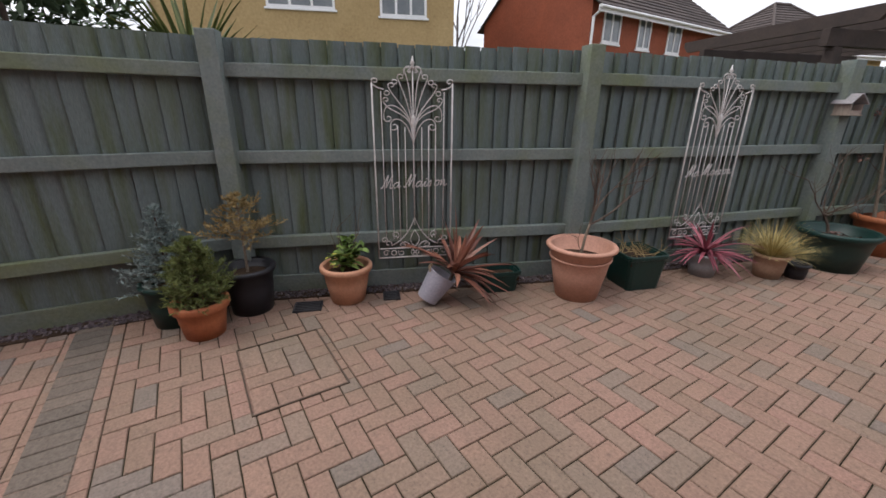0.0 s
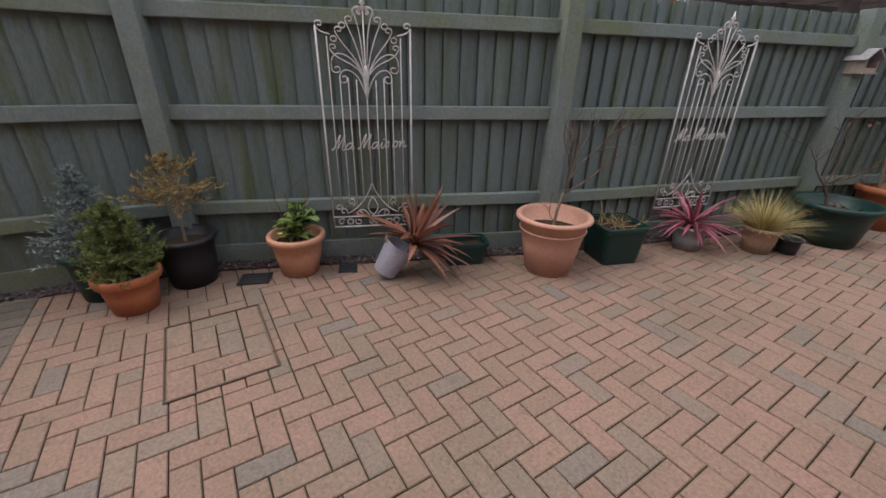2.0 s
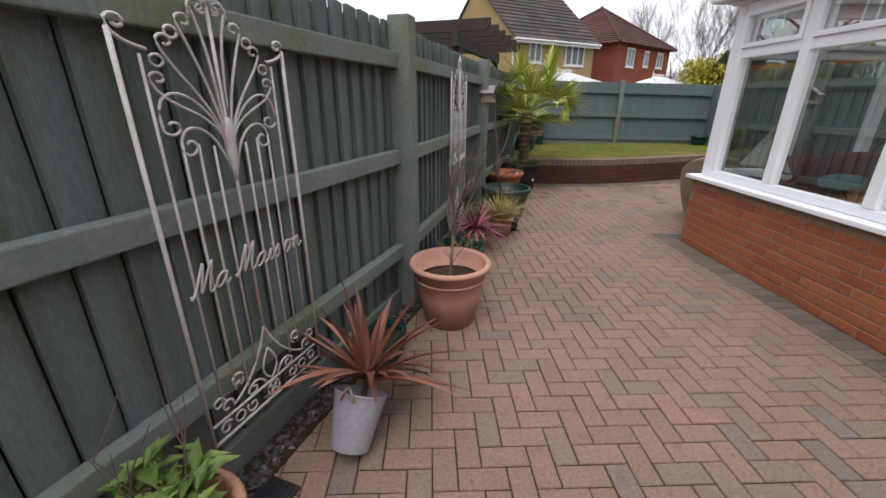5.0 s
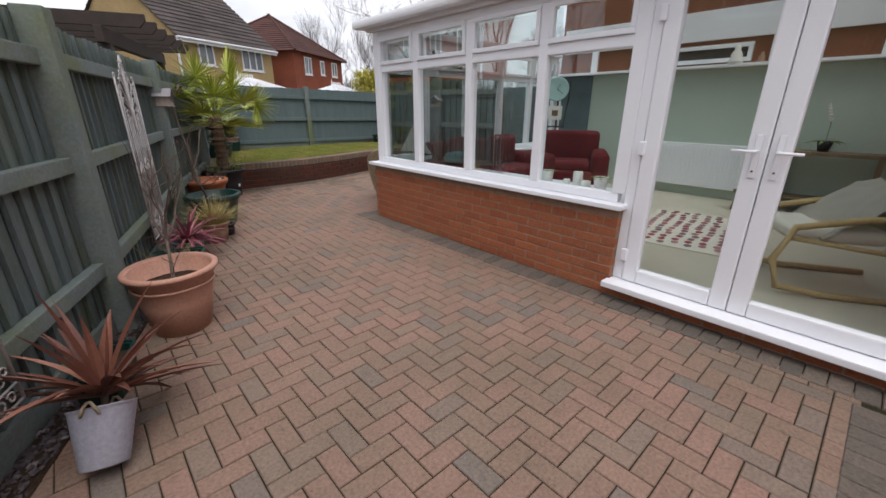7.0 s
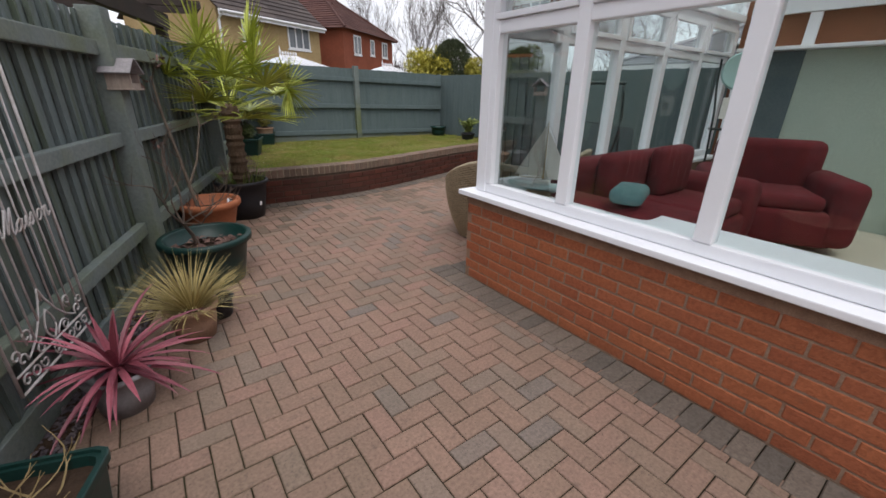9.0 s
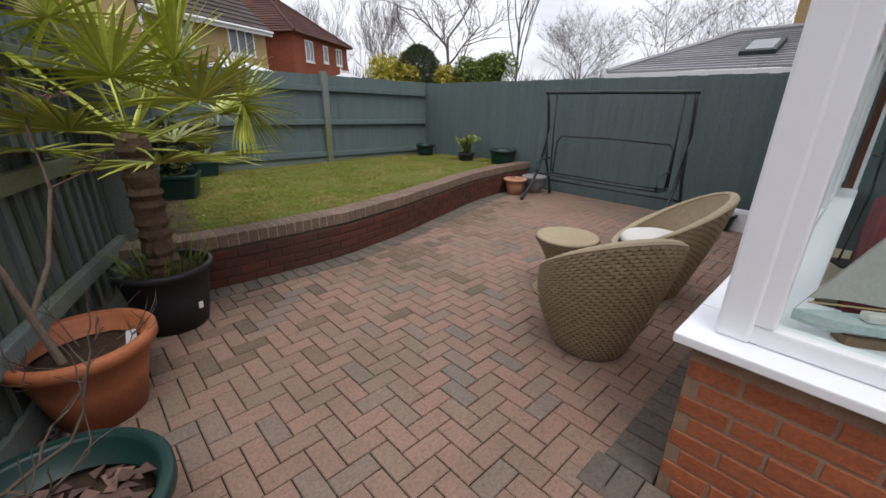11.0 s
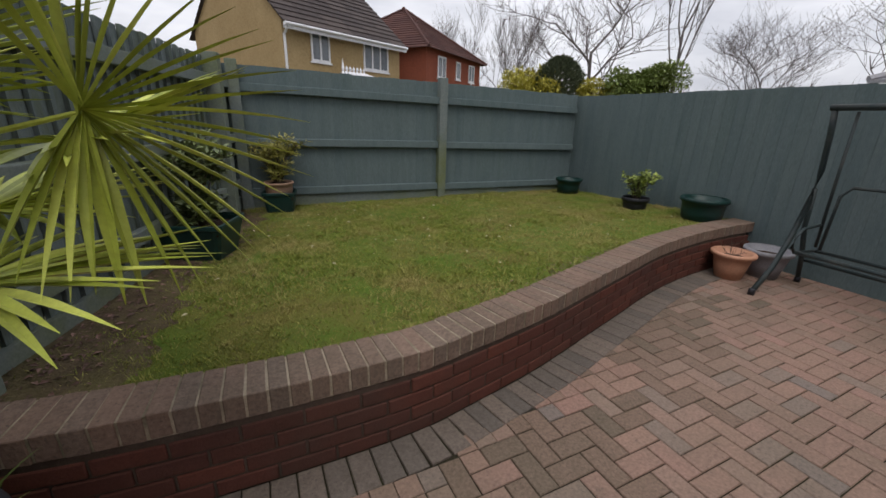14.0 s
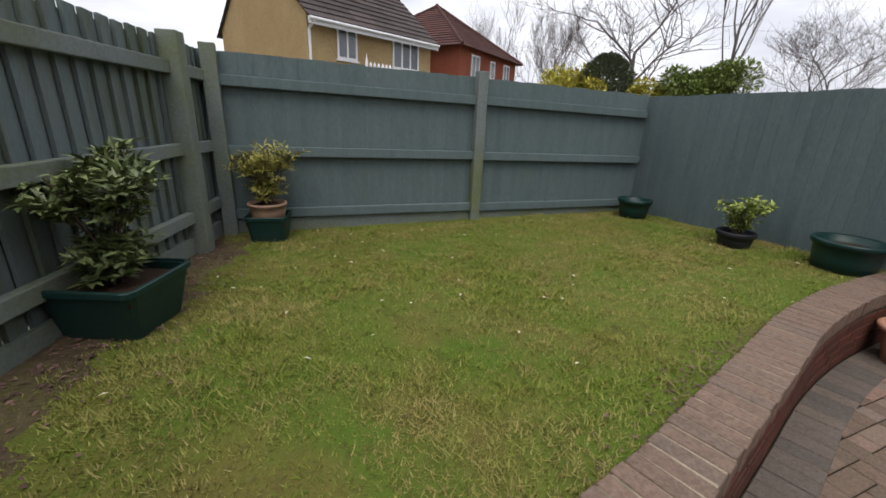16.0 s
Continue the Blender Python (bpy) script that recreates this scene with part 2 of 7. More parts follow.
# ---- large structure ----
bm = bmesh.new()
gv = [bm.verts.new(p) for p in ((-900, -900, -0.06), (900, -900, -0.06), (900, 900, -0.06), (-900, 900, -0.06))]
bm.faces.new(gv)
M_GROUND = mat("far_ground", (0.10, 0.11, 0.055), (0.13, 0.12, 0.07), 0.2, 0.95, 0.2, 3.0, coords="World")
tagged(part("ground", bm, M_GROUND), "dull green and brown ground beyond the garden", "ground", kind="structure")

# patio bed under the blocks
bm = bmesh.new()
add_box(bm, -4.2, -3.2, -0.05, 5.0, 7.9, -0.007)
patio = tagged(part("patio", bm, M_JOINT), "block paved patio in a herringbone pattern, red and grey", "patio", kind="structure")

FENCE_A = [(-3.70, -2.35), (-3.45, 0.10), (-2.45, 2.50), (-1.645, 5.065), (-0.84, 7.20), (-0.07, 9.95), (0.06, 10.50)]
BACK_Y, SIDE_X, FENCE_TOP = 10.48, 4.95, 1.80


def fence_bay(owner, p, q, z0, top, rails, front=True, board_mat=M_BOARD, lap=1.0, slot=0.0, fall=0.0):
    """Feather-edge boards from p to q with rails on the garden side (front) or none."""
    d = Vector((q[0] - p[0], q[1] - p[1], 0))
    ln, deg = d.length, math.degrees(math.atan2(d.y, d.x))
    m = frame_at(p[0], p[1], deg)
    if fall:        # the bay sinks by fall from p to q
        m = m @ Matrix(((1, 0, 0, 0), (0, 1, 0, 0), (-fall / ln, 0, 1, 0), (0, 0, 0, 1)))
    n = max(1, round(ln / 0.118))
    w = ln / n
    for k in range(n):
        bm = bmesh.new()
        h = top + random.uniform(-0.006, 0.006)
        x0, x1 = (k * w + 0.5 * slot if slot else k * w - 0.012), (k + 1) * w - slot * random.uniform(0.2, 0.7)
        vs = [(x0, 0.014 * lap, z0), (x1, -0.011 * lap, z0), (x1, 0.012, z0), (x0, 0.021, z0)]
        if slot:    # thick edge first
            vs = [(x0, -0.011, z0), (x1, 0.011, z0), (x1, 0.024, z0), (x0, 0.012, z0)]
        t = [bm.verts.new(m @ Vector((x, y - 0.004 * lap * random.random(), z))) for x, y, z in vs]
        u = [bm.verts.new(m @ Vector((x, y - 0.003 * lap * random.random(), h))) for x, y, _ in vs]
        for f in ((3, 2, 1, 0),):
            bm.faces.new([t[i] for i in f])
        bm.faces.new(u)
        for i in range(4):
            bm.faces.new((t[i], t[(i + 1) % 4], u[(i + 1) % 4], u[i]))
        part("board", bm, board_mat, owner)
    if slot:        # one added sheet per bay, blocks the sky so the slots fall dark
        bm = bmesh.new()
        add_box(bm, 0, 0.045, z0 + 0.01, ln, 0.058, top - 0.02, 0, m)
        part("backing", bm, board_mat, owner)
    if front:
        for z in rails:
            bm = bmesh.new()
            add_box(bm, 0.03, -0.062, z - 0.043, ln - 0.03, -0.004, z + 0.043, 0.007)
            for v in bm.verts:
                v.co.z += 0.006 * math.sin(v.co.x * 1.7 + z * 9)
            bm.transform(m)
            part("rail", bm, M_RAIL if board_mat is M_BOARD else board_mat, owner)


def fence_post(owner, x, y, deg, z0, top, size=0.115, depth=0.095):
    bm = bmesh.new()
    add_box(bm, -size / 2, -depth, z0, size / 2, 0.004, top, 0.007, frame_at(x, y, deg))
    part("post", bm, M_RAIL, owner)


fence_a = tagged(new("fence_1"), "blue-grey stained wooden fence with green algae and rails", "fence", kind="structure")
for i, (p, q) in enumerate(zip(FENCE_A, FENCE_A[1:])):
    deg = math.degrees(math.atan2(q[1] - p[1], q[0] - p[0]))
    lift = 0.33 if i >= 4 else 0.0
    up = 0.06 if i >= 4 else 0.0
    fence_bay(fence_a, p, q, lift + 0.12, FENCE_TOP + up, (0.43 + (0.2 if lift else 0), 1.05 + (0.07 if lift else 0), 1.60 + up), slot=0.006)
    bm = bmesh.new()
    add_box(bm, 0, -0.03, lift - 0.03, math.dist(p, q), 0.0, lift + 0.14, 0.004, frame_at(*p, deg))
    part("gravel_board", bm, M_RAIL, fence_a)
    if i:
        fence_post(fence_a, *p, deg, lift - 0.05, FENCE_TOP + up + 0.03, 0.12, 0.125)

fence_b = tagged(new("fence_2"), "blue-grey wooden fence with three rails behind the lawn", "fence", kind="structure")
BACK_POSTS = [-0.02, 2.58, SIDE_X]
for i, (a, b) in enumerate(zip(BACK_POSTS, BACK_POSTS[1:])):
    # boards lie behind the rails; garden side faces -y
    p, q = (a, BACK_Y), (b, BACK_Y)
    sunk = 0.045 * i
    fence_bay(fence_b, p, q, 0.44 - sunk, 1.86 - sunk, (0.52 - sunk, 1.075 - sunk, 1.635 - sunk), True, M_BACK, 0.3, fall=0.045)
    bm = bmesh.new()
    add_box(bm, 0, -0.028, 0.28, b - a, 0.002, 0.45, 0.004, frame_at(*p, 0))
    part("gravel_board", bm, M_RAIL, fence_b)
fence_post(fence_b, 0.14, BACK_Y, 0, 0.25, 1.90)
fence_post(fence_b, 2.58, BACK_Y, 0, 0.25, 1.87, 0.11)

fence_c = tagged(new("fence_3"), "blue-grey close boarded wooden fence behind the swing frame", "fence", kind="structure")
fence_bay(fence_c, (SIDE_X, BACK_Y), (SIDE_X, 0.0), 0.0, 1.755, (), False, M_BACK, 0.14)

# retaining wall along an S curve
WALL = [(-0.95, 6.92), (-0.35, 6.83), (0.25, 6.80), (0.75, 6.81), (1.1, 6.87), (1.6, 6.98), (2.1, 7.13), (2.6, 7.28), (3.2, 7.46), (3.8, 7.58), (4.4, 7.64), (4.93, 7.65)]


def smooth_path(pts, n=12):
    out = []
    P = [Vector((*p, 0)) for p in pts]
    P = [2 * P[0] - P[1]] + P + [2 * P[-1] - P[-2]]
    for a, b, c, d in zip(P, P[1:], P[2:], P[3:]):
        for k in range(n):
            t = k / n
            out.append(0.5 * ((2 * b) + (c - a) * t + (2 * a - 5 * b + 4 * c - d) * t * t + (3 * b - a - 3 * c + d) * t ** 3))
    out.append(P[-2])
    return out


WP = smooth_path(WALL)
WL = [0.0]
for a, b in zip(WP, WP[1:]):
    WL.append(WL[-1] + (b - a).length)


def wall_at(s):
    """Point and heading on the wall's front line at length s."""
    s = max(0.0, min(WL[-1] - 1e-4, s))
    i = max(k for k in range(len(WL)) if WL[k] <= s)
    i = min(i, len(WP) - 2)
    d = WP[i + 1] - WP[i]
    return WP[i] + d * ((s - WL[i]) / (WL[i + 1] - WL[i])), math.degrees(math.atan2(d.y, d.x))


CAP_TOP = 0.425


def strip(bm, off0, off1, z0, z1, step=0.1):
    """A solid following the wall line between two offsets behind its face."""
    prev = None
    s = 0.0
    while s <= WL[-1] + 1e-6:
        p, deg = wall_at(s)
        nrm = Vector((-math.sin(radians(deg)), math.cos(radians(deg)), 0))
        ring = [bm.verts.new(p + nrm * o + Vector((0, 0, z))) for o, z in ((off0, z0), (off1, z0), (off1, z1), (off0, z1))]
        if prev:
            for i in range(4):
                bm.faces.new((prev[i], ring[i], ring[(i + 1) % 4], prev[(i + 1) % 4]))
        else:
            bm.faces.new(ring)
        prev = ring
        s += step
    bm.faces.new(list(reversed(prev)))
    bmesh.ops.recalc_face_normals(bm, faces=bm.faces)


bm = bmesh.new()
strip(bm, 0.008, 0.20, -0.03, CAP_TOP - 0.007)
retaining = tagged(part("retaining_wall", bm, M_DMORTAR), "low curved dark red brick retaining wall with header coping", "wall", kind="structure")

M_CAPJOINT = mat("pale_weathered_mortar", (0.36, 0.30, 0.225), (0.26, 0.215, 0.155), 16.0, 0.95, 0.4, 120, dirt=(0.09, 0.085, 0.05), dscale=4.0, damt=0.7, coords="World", spec=0.1)
bm = bmesh.new()
strip(bm, 0.003, 0.205, CAP_TOP - 0.1, CAP_TOP - 0.0045)
part("coping_joints", bm, M_CAPJOINT, retaining)

# lawn sheet inside
M_LAWN = mat("lawn_base", (0.075, 0.125, 0.016), (0.13, 0.135, 0.03), 2.2, 0.95, 0.6, 120, dirt=(0.14, 0.10, 0.035), dscale=1.1, damt=0.8, specks=(0.06, 0.045, 0.02), sscale=18.0, samt=0.6, coords="World", spec=0.1)
bm = bmesh.new()
NX, NY = 60, 40
grid = []
for j in range(NY + 1):
    row = []
    for i in range(NX + 1):
        s = WL[-1] * i / NX
        p, deg = wall_at(s)
        nrm = Vector((-math.sin(radians(deg)), math.cos(radians(deg)), 0))
        a = p + nrm * 0.18
        xb = 0.02 + (SIDE_X - 0.02) * i / NX
        b = Vector((xb, BACK_Y, 0))
        q = a.lerp(b, j / NY)
        q.z = 0.385 - 0.06 * j / NY + 0.02 * noise.noise(Vector((q.x * 0.9, q.y * 0.9, 0)))
        row.append(bm.verts.new(q))
    grid.append(row)
for j in range(NY):
    for i in range(NX):
        bm.faces.new((grid[j][i], grid[j][i + 1], grid[j + 1][i + 1], grid[j + 1][i]))
lawn = tagged(part("lawn", bm, M_LAWN, smooth=True), "short green lawn with mossy and worn yellow patches", "lawn", kind="structure")

# ---- conservatory ----
CX, CY, DOOR_Y0, DOOR_Y1, CON_E = 0.41, 3.81, 0.62, -1.16, 4.25
SILL_Z, TRANS_Z, EAVE_Z, IN_Z = 0.70, 1.78, 2.16, 0.14
con = tagged(new("conservatory"), "white upvc conservatory on a red brick dwarf wall", "conservatory", kind="structure")
box("dwarf_wall", (CX + 0.004, DOOR_Y0, -0.03), (CX + 0.2, CY - 0.004, SILL_Z - 0.03), M_MORTAR, con)
box("dwarf_wall", (CX + 0.2, CY - 0.2, -0.03), (CON_E, CY - 0.004, SILL_Z - 0.03), M_MORTAR, con)


box("window_sill", (CX - 0.055, DOOR_Y0 - 0.03, SILL_Z - 0.03), (CX + 0.24, CY + 0.05, SILL_Z + 0.005), M_UPVC, con, 0.006)
box("window_sill", (CX + 0.243, CY - 0.24, SILL_Z - 0.03), (CON_E, CY + 0.05, SILL_Z + 0.005), M_UPVC, con, 0.006)
FX0, FX1 = CX + 0.05, CX + 0.12        # frame depth, front
FY0, FY1 = CY - 0.12, CY - 0.05        # frame depth, north side


def pane(owner, along, a0, a1, z0, z1, d):
    """One sheet of glass across an opening."""
    bm = bmesh.new()
    pts = ((a0, z0), (a1, z0), (a1, z1), (a0, z1))
    bm.faces.new([bm.verts.new((d, a, z) if along == "y" else (a, d, z)) for a, z in pts])
    ob = part("pane", bm, M_GLASS, owner)
    ob.visible_shadow = False
    return ob


def glazed_run(along, stops, lo, hi, f0, f1, first=0.07, last=0.07):
    """Frame of posts, bottom, transom and head with panes. along 'y' front wall or 'x' north wall."""
    def bar(name, a0, a1, z0, z1, d0=f0, d1=f1, material=M_UPVC, bev=0.008):
        if along == "y":
            return box(name, (d0, a0, z0), (d1, a1, z1), material, con, bev)
        return box(name, (a0, d0, z0), (a1, d1, z1), material, con, bev)
    s, e = stops[0], stops[-1]
    bar("frame_bar", s, e, lo, lo + 0.065)
    bar("frame_bar", s, e, TRANS_Z - 0.045, TRANS_Z + 0.03)
    bar("frame_bar", s, e, hi - 0.07, hi)
    for k, p in enumerate(stops):
        w = first if k == 0 else last if k == len(stops) - 1 else 0.04
        bar("mullion", p - w, p + w, lo + 0.066, hi - 0.071, f0 - 0.006, f1 + 0.004)
    g = (f0 + f1) / 2
    for p, q in zip(stops, stops[1:]):
        for z0, z1 in ((lo + 0.06, TRANS_Z - 0.04), (TRANS_Z + 0.025, hi - 0.065)):
            ob = pane(con, along, min(p, q) + 0.03, max(p, q) - 0.03, z0, z1, g)
        # opening light: inner sash round the fanlight
        a, b = min(p, q) + 0.045, max(p, q) - 0.045
        z0, z1 = TRANS_Z + 0.032, hi - 0.072
        for c in ((a, b, z0, z0 + 0.035), (a, b, z1 - 0.035, z1)):
            bar("sash", c[0], c[1], c[2], c[3], f0 - 0.018, f0 + 0.02, M_UPVC, 0.005)
        for c in ((a, a + 0.035, z0 + 0.036, z1 - 0.036), (b - 0.035, b, z0 + 0.036, z1 - 0.036)):
            bar("sash", c[0], c[1], c[2], c[3], f0 - 0.018, f0 + 0.02, M_UPVC, 0.005)


glazed_run("y", [DOOR_Y0 + 0.05, 1.41, 2.21, 3.0, CY - 0.117], SILL_Z + 0.007, EAVE_Z, FX0, FX1, 0.05, 0.07)
glazed_run("x", [CX + 0.13, 1.2, 1.95, 2.7, 3.45, CON_E - 0.05], SILL_Z + 0.007, EAVE_Z, FY0, FY1, 0.07, 0.05)
box("corner_post", (CX + 0.04, CY - 0.135, SILL_Z + 0.006), (CX + 0.135, CY - 0.04, EAVE_Z), M_UPVC, con, 0.01)

# doors
box("door_sill", (CX - 0.09, DOOR_Y1, 0.09), (CX + 0.14, DOOR_Y0 + 0.02, 0.135), M_UPVC, con, 0.008)
box("step_brick_course", (CX - 0.01, DOOR_Y1, -0.03), (CX + 0.2, DOOR_Y0 - 0.005, 0.088), M_MORTAR, con)
box("door_frame", (FX0, DOOR_Y0 - 0.07, 0.137), (FX1, DOOR_Y0, EAVE_Z), M_UPVC, con, 0.008)
box("door_frame", (FX0, DOOR_Y1, 0.137), (FX1, DOOR_Y1 + 0.07, EAVE_Z), M_UPVC, con, 0.008)
box("door_frame", (FX0, DOOR_Y1 + 0.071, EAVE_Z - 0.07), (FX1, DOOR_Y0 - 0.071, EAVE_Z), M_UPVC, con, 0.008)
M_METAL = mat("dark_steel", (0.25, 0.25, 0.25), None, 20, 0.4, 0.02, 60, metal=0.8)


def door_leaf(y0, y1, handle_y):
    d = tagged(new("door_1"), "white upvc glazed patio door, shut", "door", kind="structure")
    for a, b in (((FX0 - 0.012, y0, 0.14), (FX1 - 0.012, y0 + 0.1, EAVE_Z - 0.072)), ((FX0 - 0.012, y1 - 0.1, 0.14), (FX1 - 0.012, y1, EAVE_Z - 0.072)),
                 ((FX0 - 0.012, y0 + 0.101, 0.14), (FX1 - 0.012, y1 - 0.101, 0.24)), ((FX0 - 0.012, y0 + 0.101, EAVE_Z - 0.17), (FX1 - 0.012, y1 - 0.101, EAVE_Z - 0.072))):
        box("stile", a, b, M_UPVC, d, 0.012)
    pane(d, "y", y0 + 0.09, y1 - 0.09, 0.23, EAVE_Z - 0.16, (FX0 + FX1) / 2)
    box("handle_plate", (FX0 - 0.022, handle_y - 0.017, 0.98), (FX0 - 0.0125, handle_y + 0.017, 1.22), M_UPVC, d, 0.006)
    sgn = 1 if handle_y > (y0 + y1) / 2 else -1
    bm = bmesh.new()
    tube(bm, [(FX0 - 0.02, handle_y, 1.13), (FX0 - 0.06, handle_y, 1.13), (FX0 - 0.066, handle_y - sgn * 0.01, 1.13), (FX0 - 0.066, handle_y - sgn * 0.11, 1.13)], 0.009, 10)
    part("lever", bm, M_UPVC, d, smooth=True)
    bm = bmesh.new()
    lathe(bm, [(0.006, -0.003), (0.006, 0.003)], 10, pose(FX0 - 0.0235, handle_y, 1.02, 0, 90, 0))
    part("keyhole", bm, M_METAL, d)
    hy = y1 if sgn < 0 else y0
    for z in (0.34, 1.1, 1.9):
        box("hinge", (FX0 - 0.035, hy - 0.02, z - 0.045), (FX0 - 0.0125, hy + 0.02, z + 0.045), M_UPVC, d, 0.006)
    return d


MEET = -0.125
door_leaf(MEET + 0.002, DOOR_Y0 - 0.072, MEET + 0.05)
door_leaf(DOOR_Y1 + 0.072, MEET - 0.002, MEET - 0.05)

# eaves and roof
box("eaves_beam", (CX - 0.01, DOOR_Y1, EAVE_Z + 0.002), (CX + 0.16, CY + 0.01, EAVE_Z + 0.07), M_UPVC, con, 0.01)
box("eaves_beam", (CX + 0.161, CY - 0.16, EAVE_Z + 0.002), (CON_E, CY + 0.01, EAVE_Z + 0.07), M_UPVC, con, 0.01)
bm = bmesh.new()
add_box(bm, CX - 0.13, DOOR_Y1, EAVE_Z + 0.03, CX - 0.012, CY + 0.13, EAVE_Z + 0.12, 0.03)
part("gutter", bm, M_UPVC, con)
bm = bmesh.new()
add_box(bm, CX - 0.011, CY + 0.012, EAVE_Z + 0.03, CON_E, CY + 0.13, EAVE_Z + 0.12, 0.03)
part("gutter", bm, M_UPVC, con)
RIDGE = 2.95
M_ROOFG = glass_mat("roof_glazing", (0.80, 0.88, 0.87), 0.15)
for k in range(7):
    y = DOOR_Y1 + 0.03 + (CY - 0.05 - DOOR_Y1) * k / 6
    bm = bmesh.new()
    tube(bm, [(CX + 0.05, y, EAVE_Z + 0.09), (CON_E - 0.03, y, RIDGE)], 0.03, 4)
    part("roof_bar", bm, M_UPVC, con)
for k in range(6):
    y0 = DOOR_Y1 + 0.06 + (CY - 0.05 - DOOR_Y1) * k / 6
    y1 = y0 + (CY - 0.05 - DOOR_Y1) / 6 - 0.06
    bm = bmesh.new()
    q = [bm.verts.new(p) for p in ((CX + 0.05, y0, EAVE_Z + 0.1), (CON_E - 0.03, y0, RIDGE + 0.01), (CON_E - 0.03, y1, RIDGE + 0.01), (CX + 0.05, y1, EAVE_Z + 0.1))]
    bm.faces.new(q)
    ob = part("roof_pane", bm, M_ROOFG, con)
    ob.visible_shadow = False
# gable end above the north glazing
bm = bmesh.new()
q = [bm.verts.new(p) for p in ((CX + 0.1, CY - 0.1, EAVE_Z + 0.07), (CON_E, CY - 0.1, EAVE_Z + 0.07), (CON_E, CY - 0.1, RIDGE))]
bm.faces.new(q)
ob = part("gable_pane", bm, M_GLASS, con)
ob.visible_shadow = False

# room inside
M_FLOOR_IN = mat("cream_floor", (0.55, 0.50, 0.40), (0.50, 0.45, 0.36), 4, 0.4, 0.05, 50)
M_GREEN = mat("pale_green_plaster", (0.50, 0.58, 0.50), (0.47, 0.55, 0.47), 3, 0.8, 0.05, 60, coords="World")
box("floor", (CX + 0.2, DOOR_Y1, -0.03), (CON_E, CY - 0.2, IN_Z), M_FLOOR_IN, con)
M_HBRICK = mat("house_brick", (0.24, 0.095, 0.055), (0.19, 0.075, 0.045), 5, 0.9, 0.3, 60, dirt=(0.13, 0.07, 0.05), damt=0.4, coords="World", spec=0.15)
house_wall = tagged(box("wall_house", (CON_E + 0.001, -4.5, -0.05), (CON_E + 0.3, CY - 0.15, 5.2), M_HBRICK), "red brick house wall behind the conservatory", "wall", kind="structure")
box("plaster", (CON_E - 0.02, DOOR_Y1, IN_Z), (CON_E - 0.001, CY - 0.2, 1.85), M_GREEN, house_wall)
box("shelf", (CON_E - 0.16, DOOR_Y1, 1.853), (CON_E - 0.001, CY - 0.2, 1.89), M_UPVC, house_wall, 0.006)
wall_s = tagged(box("wall_south", (CX, DOOR_Y1 - 0.25, -0.05), (CON_E, DOOR_Y1 - 0.002, 3.0), M_BRICK), "red brick wall beside the patio doors", "wall", kind="structure")
wall_w = tagged(box("wall_west", (CX, -4.2, -0.05), (CX + 0.25, DOOR_Y1 - 0.252, 5.2), M_BRICK), "red brick house wall beside the patio", "wall", kind="structure")
wall_e = tagged(box("wall_end", (-3.9, -3.3, -0.05), (CX, -3.05, 1.8), M_BRICK), "red brick garden end wall", "wall", kind="structure")

# ---- things: materials ----
M_TERRA = mat("terracotta_plastic", (0.50, 0.27, 0.20), (0.44, 0.23, 0.165), 6, 0.6, 0.06, 60, dirt=(0.30, 0.17, 0.12), damt=0.35)
M_TERRA_PALE = mat("pale_terracotta", (0.52, 0.27, 0.17), (0.45, 0.23, 0.145), 6, 0.65, 0.08, 60, dirt=(0.33, 0.21, 0.14), damt=0.4)
M_TERRA_OR = mat("orange_terracotta", (0.42, 0.14, 0.06), (0.33, 0.11, 0.05), 6, 0.6, 0.08, 60, dirt=(0.20, 0.09, 0.05), damt=0.45)
M_GREENP = mat("dark_green_plastic", (0.007, 0.034, 0.029), (0.006, 0.027, 0.024), 5, 0.42, 0.04, 50, dirt=(0.035, 0.055, 0.048), damt=0.35)
M_BLACKP = mat("black_plastic", (0.016, 0.016, 0.021), (0.022, 0.022, 0.027), 5, 0.5, 0.06, 50, dirt=(0.04, 0.038, 0.036), damt=0.4)
M_GREYP = mat("grey_painted_pot", (0.22, 0.215, 0.235), (0.27, 0.265, 0.28), 9, 0.6, 0.1, 60, dirt=(0.16, 0.14, 0.13), damt=0.4)
M_WHITEM = mat("lilac_white_metal", (0.33, 0.325, 0.385), (0.28, 0.275, 0.33), 5, 0.5, 0.04, 60, dirt=(0.26, 0.24, 0.25), damt=0.4)
M_IRON = mat("worn_white_iron", (0.56, 0.54, 0.54), (0.46, 0.44, 0.43), 18, 0.7, 0.25, 140, dirt=(0.36, 0.30, 0.26), dscale=9, damt=0.6, coords="World")
M_TAN = mat("tan_clay", (0.36, 0.22, 0.15), (0.30, 0.19, 0.13), 8, 0.7, 0.1, 60, dirt=(0.22, 0.16, 0.11), damt=0.4)
M_ROPE = mat("rope", (0.45, 0.36, 0.25), None, 60, 0.9, 0.4, 200)
M_BARK = mat("grey_bark", (0.16, 0.125, 0.095), (0.22, 0.18, 0.14), 30, 0.9, 0.5, 90, coords="World")
M_TWIG = mat("dark_twig", (0.085, 0.062, 0.050), (0.12, 0.09, 0.07), 30, 0.9, 0.4, 90, coords="World")


def leaf(name, c1, c2, rough=0.55):
    return mat(name, c1, c2, 9, rough, 0.08, 60, vary=[(0, tuple(v * 0.7 for v in c1)), (0.5, c1), (1, tuple(min(1, v * 1.45) for v in c2))], vamt=0.75, spec=0.4)


